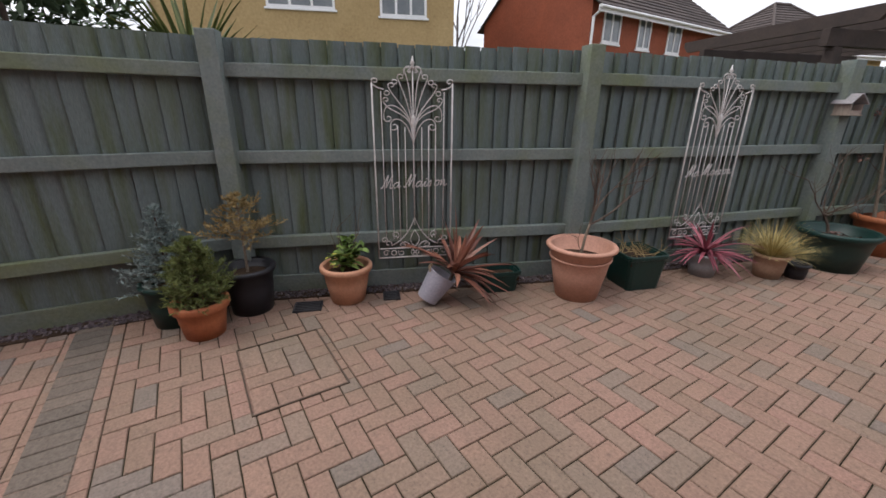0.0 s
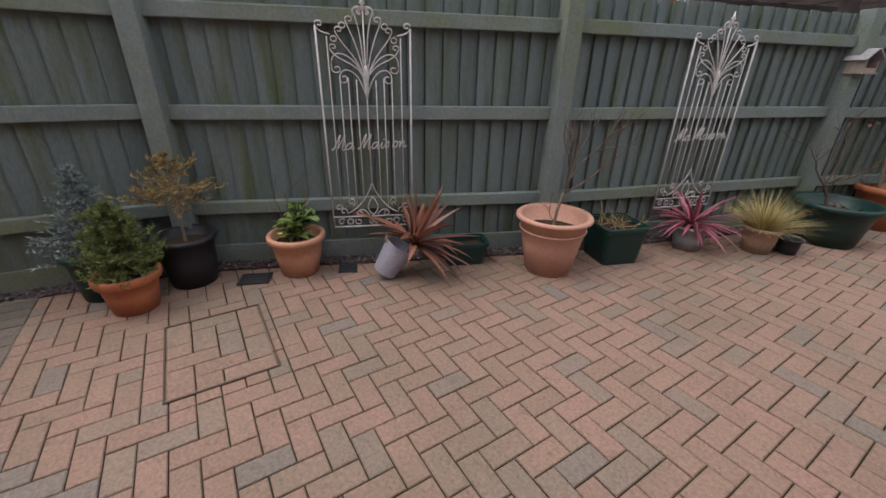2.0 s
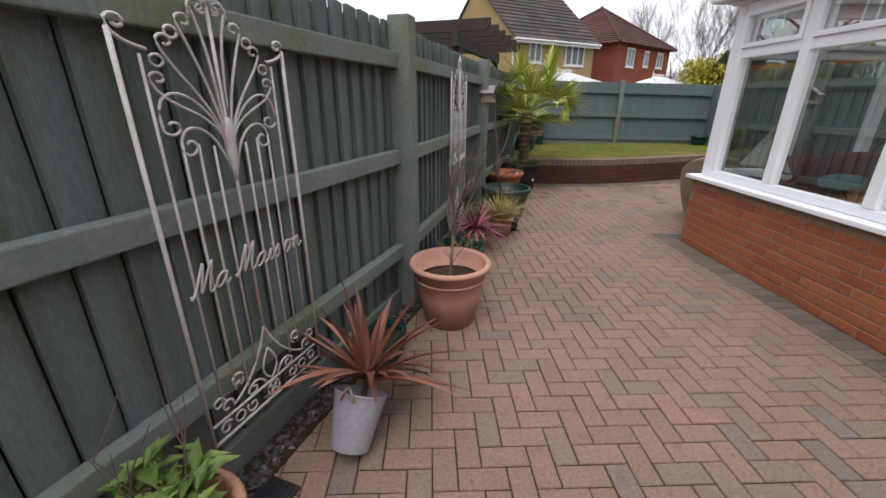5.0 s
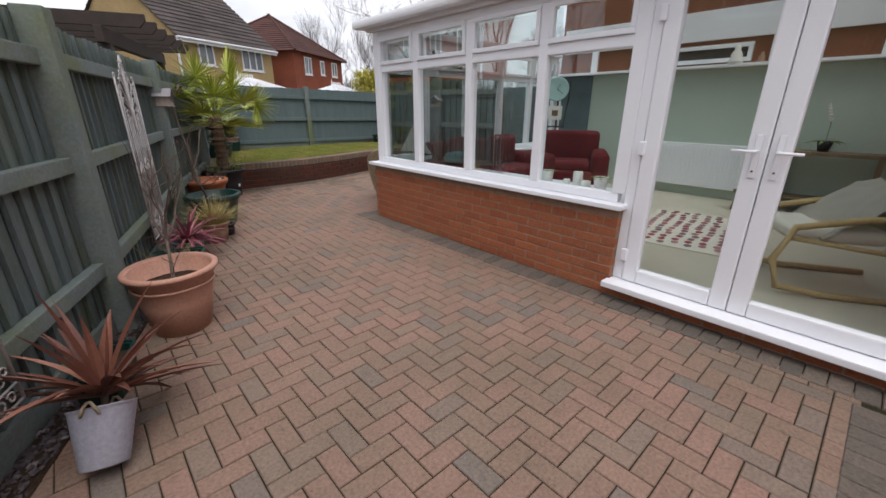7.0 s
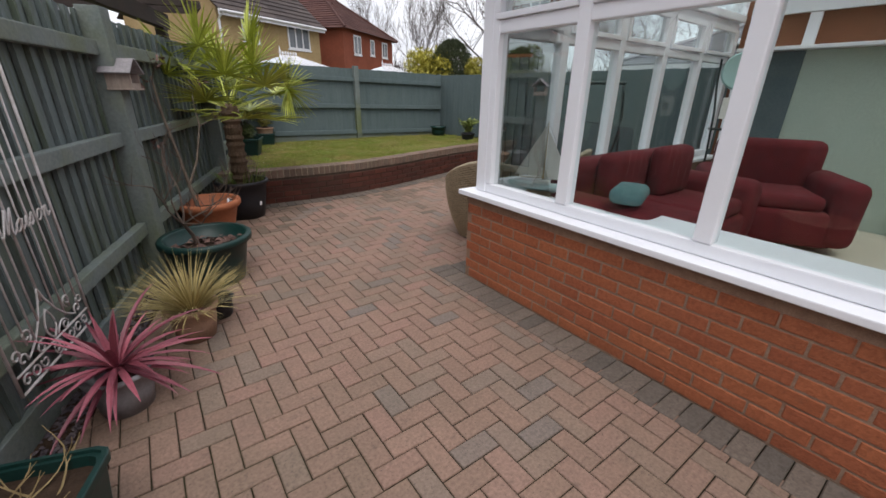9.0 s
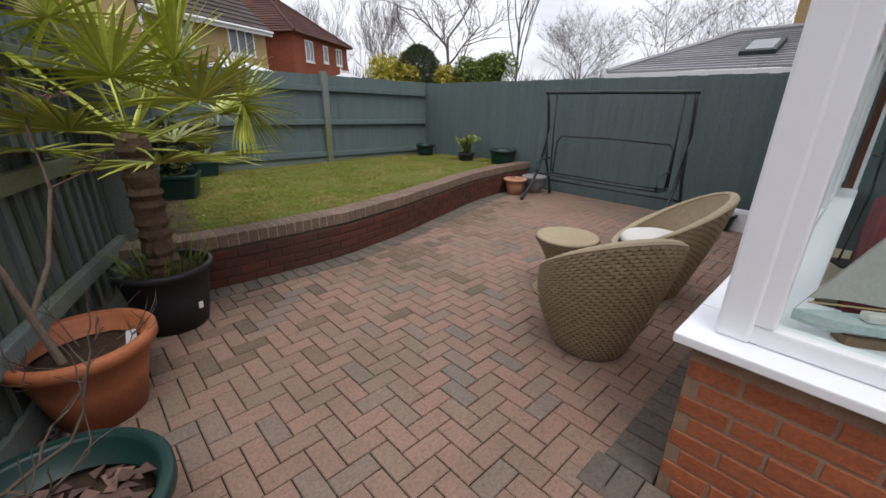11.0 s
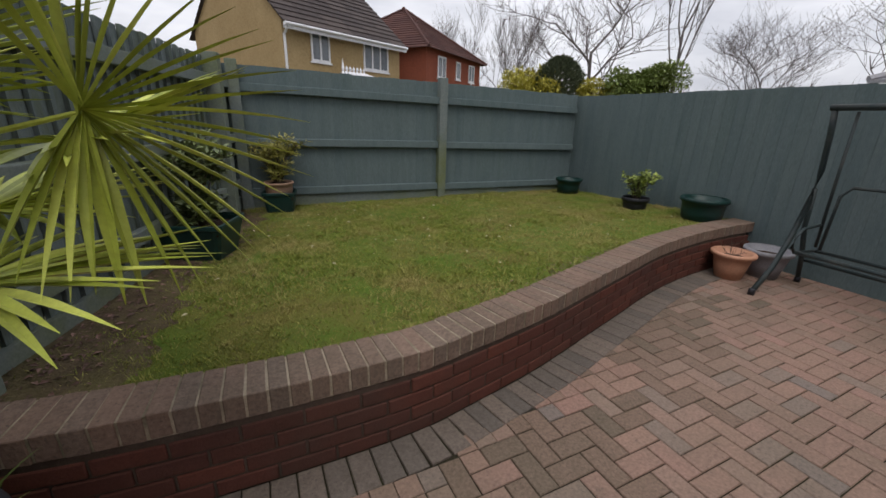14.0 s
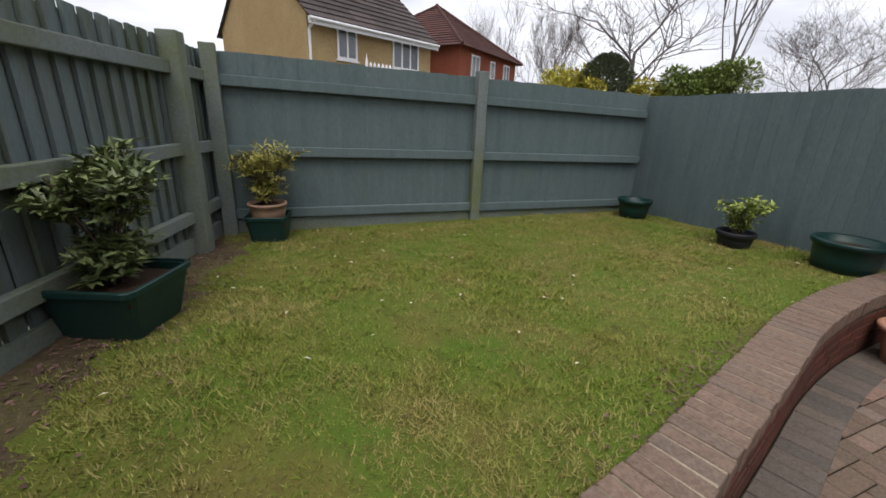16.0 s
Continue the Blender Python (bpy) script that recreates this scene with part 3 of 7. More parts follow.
M_SPRUCE = leaf("blue_spruce_needles", (0.16, 0.21, 0.205), (0.22, 0.27, 0.26), 0.8)
M_CONIFER = leaf("dark_conifer_sprays", (0.10, 0.125, 0.035), (0.14, 0.165, 0.055), 0.8)
M_DRYCON = leaf("browned_conifer_needles", (0.23, 0.165, 0.062), (0.30, 0.22, 0.10), 0.85)
M_PRIM = leaf("primrose_leaf", (0.095, 0.16, 0.03), (0.14, 0.20, 0.05))
M_YELLOW = leaf("yellow_petals", (0.72, 0.62, 0.08), (0.80, 0.72, 0.2))
M_CORDY = leaf("bronze_cordyline_leaf", (0.155, 0.058, 0.042), (0.26, 0.115, 0.075), 0.45)
M_PINK = leaf("pink_cordyline_leaf", (0.18, 0.040, 0.060), (0.34, 0.10, 0.13), 0.45)
M_STIPA = leaf("straw_grass", (0.34, 0.27, 0.10), (0.44, 0.37, 0.18), 0.8)
M_PALM = leaf("fan_palm_leaf", (0.29, 0.34, 0.04), (0.47, 0.50, 0.11), 0.4)
M_PALMTRUNK = mat("fibrous_palm_trunk", (0.085, 0.055, 0.035), (0.14, 0.095, 0.06), 25, 0.95, 0.8, 60, stretch=(1, 1, 4))
M_LAUREL = leaf("glossy_shrub_leaf", (0.10, 0.135, 0.045), (0.20, 0.235, 0.10), 0.35)
M_BAMBOO = leaf("yellowish_shrub_leaf", (0.25, 0.24, 0.045), (0.36, 0.33, 0.09), 0.5)
M_LIME = leaf("lime_shrub_leaf", (0.21, 0.27, 0.05), (0.31, 0.36, 0.08), 0.5)
M_IRIS = leaf("strap_leaf", (0.10, 0.15, 0.03), (0.17, 0.20, 0.05), 0.5)
M_DEADLEAF = leaf("dead_leaf", (0.10, 0.055, 0.045), (0.17, 0.10, 0.08), 0.8)


# ---- things: builders ----
def pot_prof(r0, r1, h, rim=0.022, lip=0.04, wall=0.014, depth=0.06):
    return [(r0, 0), (r0 + (r1 - r0) * 0.5, h * 0.5), (r1 - 0.012, h - lip - 0.004), (r1 + rim * 0.3, h - lip), (r1 + rim * 0.5, h - 0.008), (r1 + rim * 0.35, h),
            (r1 - wall, h), (r1 - wall - 0.008, h - 0.01), (r1 - wall - 0.02, h - depth)]


def round_pot(name, label, x, y, z, r0, r1, h, material, category="plant pot", rim=0.022, lip=0.04, tilt=(0, 0, 0), wave=0, waves=0, soil=True, depth=0.06, group="pots along the fence"):
    t = thing(name, label, category, pose(x, y, z, *tilt), group)
    bm = bmesh.new()
    lathe(bm, pot_prof(r0, r1, h, rim, lip, depth=depth), 48, None, wave, waves)
    part("pot_body", bm, material, t, smooth=True)
    bm = bmesh.new()
    lathe(bm, [(r1 + rim * 0.2, h - lip * 0.9), (r1 + rim * 0.62, h - lip * 0.75), (r1 + rim * 0.62, h - 0.006), (r1 + rim * 0.3, h + 0.004), (r1 - 0.012, h + 0.003)], 48, caps=False)
    part("rim", bm, material, t, smooth=True)
    if soil:
        bm = bmesh.new()
        rr = r1 - 0.03
        lathe(bm, [(rr, h - depth), (rr * 0.7, h - depth + 0.012), (rr * 0.3, h - depth + 0.02), (0.0, h - depth + 0.018)], 24)
        for v in bm.verts:
            v.co.z += 0.008 * noise.noise(v.co * 40)
        part("soil", bm, M_SOIL, t, "dark wet soil", smooth=True)
    return t


def square_pot(name, label, x, y, z, w, d, h, material, deg=0, taper=0.82, group="pots along the fence", category="planter"):
    t = thing(name, label, category, pose(x, y, z, 0, 0, deg), group)

    def ring(bm, s, zz, inset=0.0):
        c = 0.04 * s
        a, b = w / 2 * s - inset, d / 2 * s - inset
        pts = []
        for sx, sy in ((1, 1), (-1, 1), (-1, -1), (1, -1)):
            corner = [(sx * a, sy * (b - c)), (sx * (a - c * 0.3), sy * (b - c * 0.3)), (sx * (a - c), sy * b)]
            pts += corner if sx * sy > 0 else corner[::-1]
        return [bm.verts.new((px, py, zz)) for px, py in pts]

    def loft(bm, rings, close=True, base=True):
        for p, q in zip(rings, rings[1:]):
            n = len(p)
            for k in range(n):
                bm.faces.new((p[k], p[(k + 1) % n], q[(k + 1) % n], q[k]))
        if base:
            bm.faces.new(list(reversed(rings[0])))
        if close:
            bm.faces.new(rings[-1])
        bmesh.ops.recalc_face_normals(bm, faces=bm.faces)
    bm = bmesh.new()
    loft(bm, [ring(bm, taper, 0), ring(bm, 0.97, h - 0.035), ring(bm, 0.97, h - 0.012), ring(bm, 0.95, h - 0.012, 0.012), ring(bm, 0.93, h - 0.06, 0.014)], True)
    part("pot_body", bm, material, t)
    bm = bmesh.new()
    loft(bm, [ring(bm, 0.985, h - 0.035), ring(bm, 1.03, h - 0.03), ring(bm, 1.03, h - 0.004), ring(bm, 1.01, h), ring(bm, 0.95, h), ring(bm, 0.93, h - 0.03)], False, False)
    part("rim", bm, material, t)
    bm = bmesh.new()
    a, b = w / 2 * 0.9, d / 2 * 0.9
    add_box(bm, -a, -b, h - 0.08, a, b, h - 0.05)
    part("soil", bm, M_SOIL, t, "dark wet soil")
    return t


def blade(bm, base, dirv, length, width, droop=0.5, segs=5, fold=0.25, tip=0.05):
    """A strap leaf: folded strip that bends down along its length."""
    d = Vector(dirv).normalized()
    side = d.cross(Vector((0, 0, 1)))
    if side.length < 1e-3:
        side = Vector((1, 0, 0))
    side.normalize()
    p = Vector(base)
    prev = None
    for k in range(segs + 1):
        t = k / segs
        w = width * (0.55 + 1.2 * t) if t < 0.35 else width * max(tip, 0.97 * (1 - ((t - 0.35) / 0.65) ** 1.8))
        up = side.cross(d).normalized()
        ring = [bm.verts.new(p - side * w / 2 + up * fold * w), bm.verts.new(p), bm.verts.new(p + side * w / 2 + up * fold * w)]
        if prev:
            for i in range(2):
                bm.faces.new((prev[i], prev[i + 1], ring[i + 1], ring[i]))
        prev = ring
        d = (d + Vector((0, 0, -droop / segs))).normalized()
        p = p + d * length / segs


def small_leaf(bm, p, d, ln, w, cup=0.2):
    """A pointed oval leaf of four faces."""
    d = Vector(d).normalized()
    side = d.cross(Vector((random.uniform(-0.4, 0.4), random.uniform(-0.4, 0.4), 1)))
    if side.length < 1e-3:
        side = Vector((1, 0, 0))
    side.normalize()
    up = side.cross(d)
    a, b, c = bm.verts.new(p), bm.verts.new(p + d * ln * 0.5 - up * 0.0), bm.verts.new(p + d * ln - up * ln * 0.12)
    l, r = bm.verts.new(p + d * ln * 0.45 - side * w / 2 + up * cup * w), bm.verts.new(p + d * ln * 0.45 + side * w / 2 + up * cup * w)
    for f in ((a, b, l), (b, c, l), (a, r, b), (b, r, c)):
        bm.faces.new(f)


def rand_dir(zlo=-0.2, zhi=1.0):
    a = random.uniform(0, 2 * math.pi)
    z = random.uniform(zlo, zhi)
    s = math.sqrt(max(0, 1 - z * z))
    return Vector((s * math.cos(a), s * math.sin(a), z))


def cordyline(name, label, x, y, z, n, ln, w, material, lean=(0, 0, 0), droop=0.5, spread=(0.15, 1.0)):
    t = thing(name, label, "plant", pose(x, y, z, *lean), "potted plants")
    bm = bmesh.new()
    tube(bm, [(0, 0, -0.06), (0, 0, 0.05)], 0.014, 8)
    part("stem", bm, M_TWIG, t)
    for k in range(n):
        bm = bmesh.new()
        a = k * 2.39996 + random.uniform(-0.3, 0.3)
        el = random.uniform(*spread)
        s = math.sqrt(max(0.0, 1 - el * el))
        blade(bm, (0.008 * math.cos(a), 0.008 * math.sin(a), 0.02 + 0.03 * random.random()), (s * math.cos(a), s * math.sin(a), el), ln * random.uniform(0.65, 1.1), w * random.uniform(0.8, 1.15),
              droop * random.uniform(0.5, 1.4), 6)
        part("leaf", bm, material, t)
    return t


def twigs(bm, p, d, ln, r, depth, spread=0.6, kids=3, bend=0.25, up=0.1):
    """A branch with side shoots."""
    pts = [Vector(p)]
    d = Vector(d).normalized()
    n = 5
    dirs = []
    for k in range(n):
        d = (d + Vector((random.uniform(-bend, bend), random.uniform(-bend, bend), random.uniform(-bend, bend) + up))).normalized()
        pts.append(pts[-1] + d * ln / n)
        dirs.append(d)
    tube(bm, pts, r, 6 if r > 0.006 else 4, r * 0.45)
    if depth:
        for k in range(kids):
            i = random.randint(1, n - 1)
            nd = (dirs[i] + rand_dir(-0.2, 0.9) * spread * 1.6).normalized()
            twigs(bm, pts[i + 1], nd, ln * random.uniform(0.4, 0.7), r * 0.55, depth - 1, spread, kids, bend, up)


def needle_spray(bm, p, d, ln, w, n):
    """A conifer shoot: a thin axis with short needles all round."""
    d = Vector(d).normalized()
    for k in range(n):
        q = p + d * ln * (k / n)
        nd = (d * 0.7 + rand_dir(-0.6, 1.0) * 0.9).normalized()
        s = nd.cross(rand_dir()).normalized() * w * 0.12
        a, b, c = bm.verts.new(q - s), bm.verts.new(q + s), bm.verts.new(q + nd * w)
        bm.faces.new((a, b, c))


def conifer(name, label, x, y, z, h, r, material, tiers, density, trunk_r=0.012, gap=0.0, twig_mat=M_TWIG, nl=0.028, point=1.0):
    t = thing(name, label, "conifer", pose(x, y, z), "potted plants")
    bm = bmesh.new()
    tube(bm, [(0, 0, -0.05), (0.004, 0.003, h * 0.5), (0, 0, h * 0.97)], trunk_r, 8, trunk_r * 0.3)
    part("trunk", bm, twig_mat, t)
    bm = bmesh.new()
    shoots = bmesh.new()
    for k in range(tiers):
        f = k / (tiers - 1)
        zz = h * (gap + (1 - gap) * f * 0.94)
        rr = r * (1 - f) ** point * (0.8 + 0.35 * random.random()) + 0.02
        m = max(4, int(density * (1 - 0.6 * f)))
        for j in range(m):
            a = 2 * math.pi * (j + random.random() * 0.6) / m + k
            d = Vector((math.cos(a), math.sin(a), random.uniform(0.0, 0.5)))
            ln = rr * random.uniform(0.7, 1.15)
            base = Vector((0, 0, zz))
            tip = base + d * ln
            tube(bm, [base, base.lerp(tip, 0.5), tip], 0.0028, 4, 0.0012)
            for s in range(4):
                b = base.lerp(tip, 0.3 + 0.2 * s)
                needle_spray(shoots, b, (d + rand_dir(-0.3, 0.8) * 0.7), ln * 0.45, nl, 16)
    part("branchwork", bm, twig_mat, t)
    part("foliage", shoots, material, t)
    return t


def bush(name, label, x, y, z, h, r, material, n, ln, w, stems=6, category="shrub", dense=1.0, base_z=0.1):
    t = thing(name, label, category, pose(x, y, z), "potted plants")
    bm = bmesh.new()
    lv = bmesh.new()
    tips = []
    for s in range(stems):
        a = 2 * math.pi * s / stems + random.random()
        rr = r * random.uniform(0.25, 0.8)
        top = Vector((rr * math.cos(a), rr * math.sin(a), h * random.uniform(0.6, 1.0)))
        mid = Vector((rr * 0.35 * math.cos(a), rr * 0.35 * math.sin(a), h * 0.4))
        tube(bm, [(0.02 * math.cos(a), 0.02 * math.sin(a), -0.05), mid, top], 0.006, 6, 0.002)
        for k in range(9):
            f = base_z + (1 - base_z) * (k + 1) / 9
            q = mid.lerp(top, f) if f > 0.4 else Vector((0, 0, 0)).lerp(mid, f / 0.4)
            d = rand_dir(-0.1, 0.8)
            e = q + d * r * 0.5 * random.uniform(0.4, 1.0)
            tube(bm, [q, e], 0.0025, 4, 0.001)
            tips.append((q, e, d))
    for _ in range(n):
        q, e, d = random.choice(tips)
        p = q.lerp(e, random.uniform(0.2, 1.05))
        small_leaf(lv, p, (d * 0.5 + rand_dir(-0.35, 0.75)), ln * random.uniform(0.6, 1.2), w * random.uniform(0.7, 1.2))
    part("stem_cluster", bm, M_TWIG, t)
    part("foliage", lv, material, t)
    return t


# ---- pots and plants along fence_1 ----
random.seed(5)
round_pot("plant_pot", "black plastic pot with a green rim holding a blue spruce", -3.25, -0.40, 0, 0.13, 0.165, 0.30, M_GREENP)
conifer("blue_spruce", "small blue-grey spruce in a green rimmed pot", -3.25, -0.40, 0.25, 0.56, 0.20, M_SPRUCE, 13, 12, nl=0.03)
round_pot("plant_pot", "small orange terracotta plastic pot with a dwarf conifer", -2.97, -0.25, 0, 0.115, 0.155, 0.235, M_TERRA_OR, lip=0.05)
conifer("dwarf_conifer", "bushy dark green dwarf conifer in an orange pot", -2.97, -0.25, 0.21, 0.44, 0.165, M_CONIFER, 15, 17, nl=0.03, point=0.62, gap=0.02)
round_pot("plant_pot", "black plastic nursery pot with a browned conifer", -3.17, 0.06, 0, 0.135, 0.175, 0.33, M_BLACKP, lip=0.03)
conifer("browned_conifer", "sparse dying conifer with yellow-brown needles", -3.17, 0.06, 0.29, 0.56, 0.22, M_DRYCON, 8, 8, trunk_r=0.011, gap=0.42, twig_mat=M_BARK, nl=0.03, point=0.8)
round_pot("plant_pot", "pale fluted terracotta pot with yellow primroses", -2.96, 0.70, 0, 0.12, 0.178, 0.285, M_TERRA_PALE, wave=0.004, waves=24)
prim = bush("primrose", "yellow flowering primrose with green leaves and twiggy stems", -2.96, 0.70, 0.23, 0.22, 0.15, M_PRIM, 150, 0.09, 0.045, 6, "flowers")
for k in range(9):
    a, rr = random.uniform(0, 6.3), random.uniform(0.03, 0.15)
    bm = bmesh.new()
    c = Vector((rr * math.cos(a), rr * math.sin(a), random.uniform(0.06, 0.13)))
    for j in range(5):
        small_leaf(bm, c, (math.cos(j * 1.257), math.sin(j * 1.257), 0.35), 0.022, 0.018)
    part("flower", bm, M_YELLOW, prim, "pale yellow flower")
bm = bmesh.new()
for k in range(3):
    twigs(bm, (0.02 * k, 0, 0.0), (random.uniform(-0.3, 0.3), random.uniform(-0.3, 0.3), 1), 0.34, 0.005, 1)
part("twig", bm, M_TWIG, prim)

# drain covers beside the fluted pot
for x, y, w in ((-2.98, 0.40, 0.20), (-2.83, 1.0, 0.13)):
    t = thing("drain_gully", "black plastic drain gully grid set in the paving", "drain", pose(x, y, 0, 0, 0, 68))
    box("frame", (-w / 2, -0.075, -0.02), (w / 2, 0.075, 0.012), M_BLACKP, t, 0.004)
    for k in range(5):
        box("slat", (-w / 2 + 0.015, -0.06 + 0.026 * k, 0.0125), (w / 2 - 0.015, -0.048 + 0.026 * k, 0.02), M_BLACKP, t, 0.002)

# tipped bucket with bronze cordyline
TB = pose(-2.575, 1.17, 0.045, 0, 0, 0) @ pose(0, 0, 0, -33, 0, -20)
bucket = thing("bucket", "lilac-white ribbed metal bucket tipped over on the paving", "bucket", TB)
bm = bmesh.new()
prof = [(0.078, 0)] + [(0.078 + 0.03 * k / 22 + (0.0018 if k % 2 else 0), 0.215 * k / 22 + 0.004) for k in range(23)] + [(0.112, 0.222), (0.112, 0.228), (0.104, 0.228), (0.098, 0.15)]
lathe(bm, prof, 40)
part("body", bm, M_WHITEM, bucket, smooth=True)
bm = bmesh.new()
lathe(bm, [(0.099, 0.17), (0.05, 0.185), (0, 0.188)], 20)
part("soil", bm, M_SOIL, bucket)
for s in (-1, 1):
    bm = bmesh.new()
    tube(bm, [(0.03 * c - 0.0, s * (0.108 + 0.012 * abs(math.sin(c * 3.1))), 0.20 + 0.05 * math.sin((c + 1) * 1.57)) for c in (-1, -0.6, -0.2, 0.2, 0.6, 1)], 0.006, 8)
    part("rope_handle", bm, M_ROPE, bucket, "twisted rope handle", smooth=True)
cord = cordyline("bronze_cordyline", "bronze red cordyline spilling from a tipped bucket", -2.53, 1.36, 0.20, 44, 0.46, 0.050, M_CORDY, (-24, 0, -20), 0.55, (0.1, 1.0))

square_pot("trough", "green plastic trough against the fence", -2.52, 1.80, 0, 0.34, 0.20, 0.175, M_GREENP, 69)

big = round_pot("plant_pot", "large pale terracotta plastic pot with a bare shrub", -2.11, 2.27, 0, 0.16, 0.245, 0.42, M_TERRA, rim=0.03, lip=0.028, depth=0.12)
bm = bmesh.new()
lathe(bm, [(0.222, 0.312), (0.232, 0.316), (0.234, 0.326), (0.226, 0.33)], 48, caps=False)
part("band", bm, M_TERRA, big, smooth=True)
t = thing("bare_shrub", "leafless young shrub with grey twigs in a pot", "shrub", pose(-2.11, 2.27, 0.31), "potted plants")
bm = bmesh.new()
random.seed(11)
tube(bm, [(0, 0, -0.02), (0.01, 0.01, 0.15), (0.02, 0.04, 0.28)], 0.012, 8, 0.009)
part("stem", bm, M_BARK, t)
bm = bmesh.new()
for d in ((0.1, 0.35, 0.9), (0.3, -0.1, 1.0), (-0.2, 0.6, 0.7), (0.35, 0.7, 0.35)):
    twigs(bm, (0.018, 0.035, 0.26), d, 0.46, 0.0085, 2, 0.55, 3)
twigs(bm, (0.0, 0.0, 0.05), (0.3, -0.5, 0.6), 0.2, 0.004, 1)
part("branchwork", bm, M_TWIG, t)

square_pot("planter", "square dark green plastic planter with dry stems", -2.01, 2.85, 0, 0.36, 0.36, 0.30, M_GREENP, 71)
t = thing("dry_plant", "cut back straw coloured plant stems in a planter", "plant", pose(-2.01, 2.85, 0.245), "potted plants")
bm = bmesh.new()
for k in range(16):
    twigs(bm, (random.uniform(-0.1, 0.1), random.uniform(-0.1, 0.1), 0), rand_dir(0.1, 0.5), 0.16, 0.004, 1, 0.5, 2)
part("stem_cluster", bm, mat("straw_stem", (0.24, 0.17, 0.08), (0.32, 0.24, 0.12), 30, 0.9, 0.2, 80), t)

round_pot("plant_pot", "grey pot with a pink cordyline", -1.80, 3.58, 0, 0.10, 0.13, 0.20, M_GREYP, rim=0.012, lip=0.02)
cordyline("pink_cordyline", "pink and red striped cordyline in a grey pot", -1.80, 3.58, 0.17, 56, 0.40, 0.030, M_PINK, (0, 0, 30), 0.75, (0.05, 0.98))
round_pot("plant_pot", "tan clay pot with a feathery grass", -1.47, 4.04, 0, 0.10, 0.135, 0.21, M_TAN, rim=0.012, lip=0.025)
round_pot("plant_pot", "small black plastic pot beside the grass pot", -1.32, 4.22, 0, 0.07, 0.09, 0.13, M_BLACKP, rim=0.01, lip=0.015)
t = thing("feather_grass", "pale straw tuft of feather grass in a clay pot", "grass", pose(-1.47, 4.04, 0.17), "potted plants")
bm = bmesh.new()
for k in range(620):
    d = rand_dir(0.5, 1.0)
    blade(bm, (d.x * 0.05, d.y * 0.05, 0), d, random.uniform(0.22, 0.40), 0.0045, random.uniform(0.1, 0.9), 4, 0.1)
tagged(part("blades", bm, M_STIPA, t), kind="stuff")

round_pot("tub", "large round dark green plastic tub with dead leaves", -1.27, 4.84, 0, 0.22, 0.29, 0.36, M_GREENP, rim=0.035, lip=0.05, depth=0.11)
t = thing("bare_shrub", "straggling leafless shrub in a green tub", "shrub", pose(-1.27, 4.84, 0.26), "potted plants")
bm = bmesh.new()
random.seed(21)
tube(bm, [(-0.05, 0.02, -0.02), (-0.08, 0.0, 0.12), (-0.13, -0.05, 0.24)], 0.016, 8, 0.011)
for d in ((-0.3, -0.6, 0.6), (0.1, -0.9, 0.35), (0.2, 0.3, 0.9), (-0.2, 0.5, 0.8), (0.5, -0.5, 0.3)):
    twigs(bm, (-0.12, -0.05, 0.22), d, 0.42, 0.007, 2, 0.6, 3, 0.3)
part("branchwork", bm, M_TWIG, t)
t = thing("dead_leaves", "dead purple-brown leaves lying in the tub", "leaves", pose(-1.27, 4.84, 0.268), kind="stuff")
bm = bmesh.new()
for k in range(70):
    a, rr = random.uniform(0, 6.3), 0.22 * math.sqrt(random.random())
    small_leaf(bm, Vector((rr * math.cos(a), rr * math.sin(a), random.uniform(0, 0.03))), rand_dir(-0.2, 0.3), 0.07, 0.05)
part("leaf_litter", bm, M_DEADLEAF, t)

round_pot("plant_pot", "large orange-brown terracotta pot with dead twigs", -1.13, 5.77, 0, 0.165, 0.255, 0.40, M_TERRA_OR, rim=0.035, lip=0.06, depth=0.1)
t = thing("dead_shrub", "tall dead shrub with withered flower heads", "shrub", pose(-1.13, 5.77, 0.31), "potted plants")
bm = bmesh.new()
random.seed(33)
tube(bm, [(-0.08, -0.02, -0.02), (-0.12, -0.02, 0.25), (-0.15, -0.05, 0.5), (-0.2, -0.08, 0.85), (-0.22, -0.1, 1.15)], 0.017, 8, 0.007)
tube(bm, [(-0.12, -0.02, 0.25), (-0.02, 0.02, 0.45), (0.06, 0.05, 0.75), (0.05, 0.06, 1.0)], 0.011, 8, 0.005)
part("stem", bm, M_BARK, t)
bm = bmesh.new()
for p, d in (((-0.2, -0.08, 0.85), (-0.3, -0.3, 0.7)), ((-0.22, -0.1, 1.1), (0.2, -0.4, 0.6)), ((0.05, 0.06, 0.95), (0.3, 0.3, 0.6)), ((0.06, 0.05, 0.75), (0.6, 0.1, 0.3)), ((-0.15, -0.05, 0.5), (-0.4, -0.5, 0.3))):
    twigs(bm, p, d, 0.25, 0.005, 1, 0.6, 3)
for k in range(12):
    d = rand_dir(0.0, 0.6)
    twigs(bm, (d.x * 0.12, d.y * 0.12, 0), d, 0.22, 0.004, 1, 0.6, 3)
part("branchwork", bm, M_TWIG, t)
bm = bmesh.new()
for p in ((-0.3, -0.2, 1.1), (-0.15, -0.3, 1.25), (0.15, 0.15, 1.12), (-0.3, -0.25, 0.65), (0.2, 0.05, 0.85)):
    for k in range(14):
        small_leaf(bm, Vector(p) + rand_dir(-1, 1) * 0.03, rand_dir(-0.8, 0.6), 0.045, 0.025)
part("withered_foliage", bm, M_DEADLEAF, t)
t = thing("plant_label", "small white plastic plant label stuck in a pot", "label", pose(-0.98, 5.66, 0.31, 0, 12, 20))
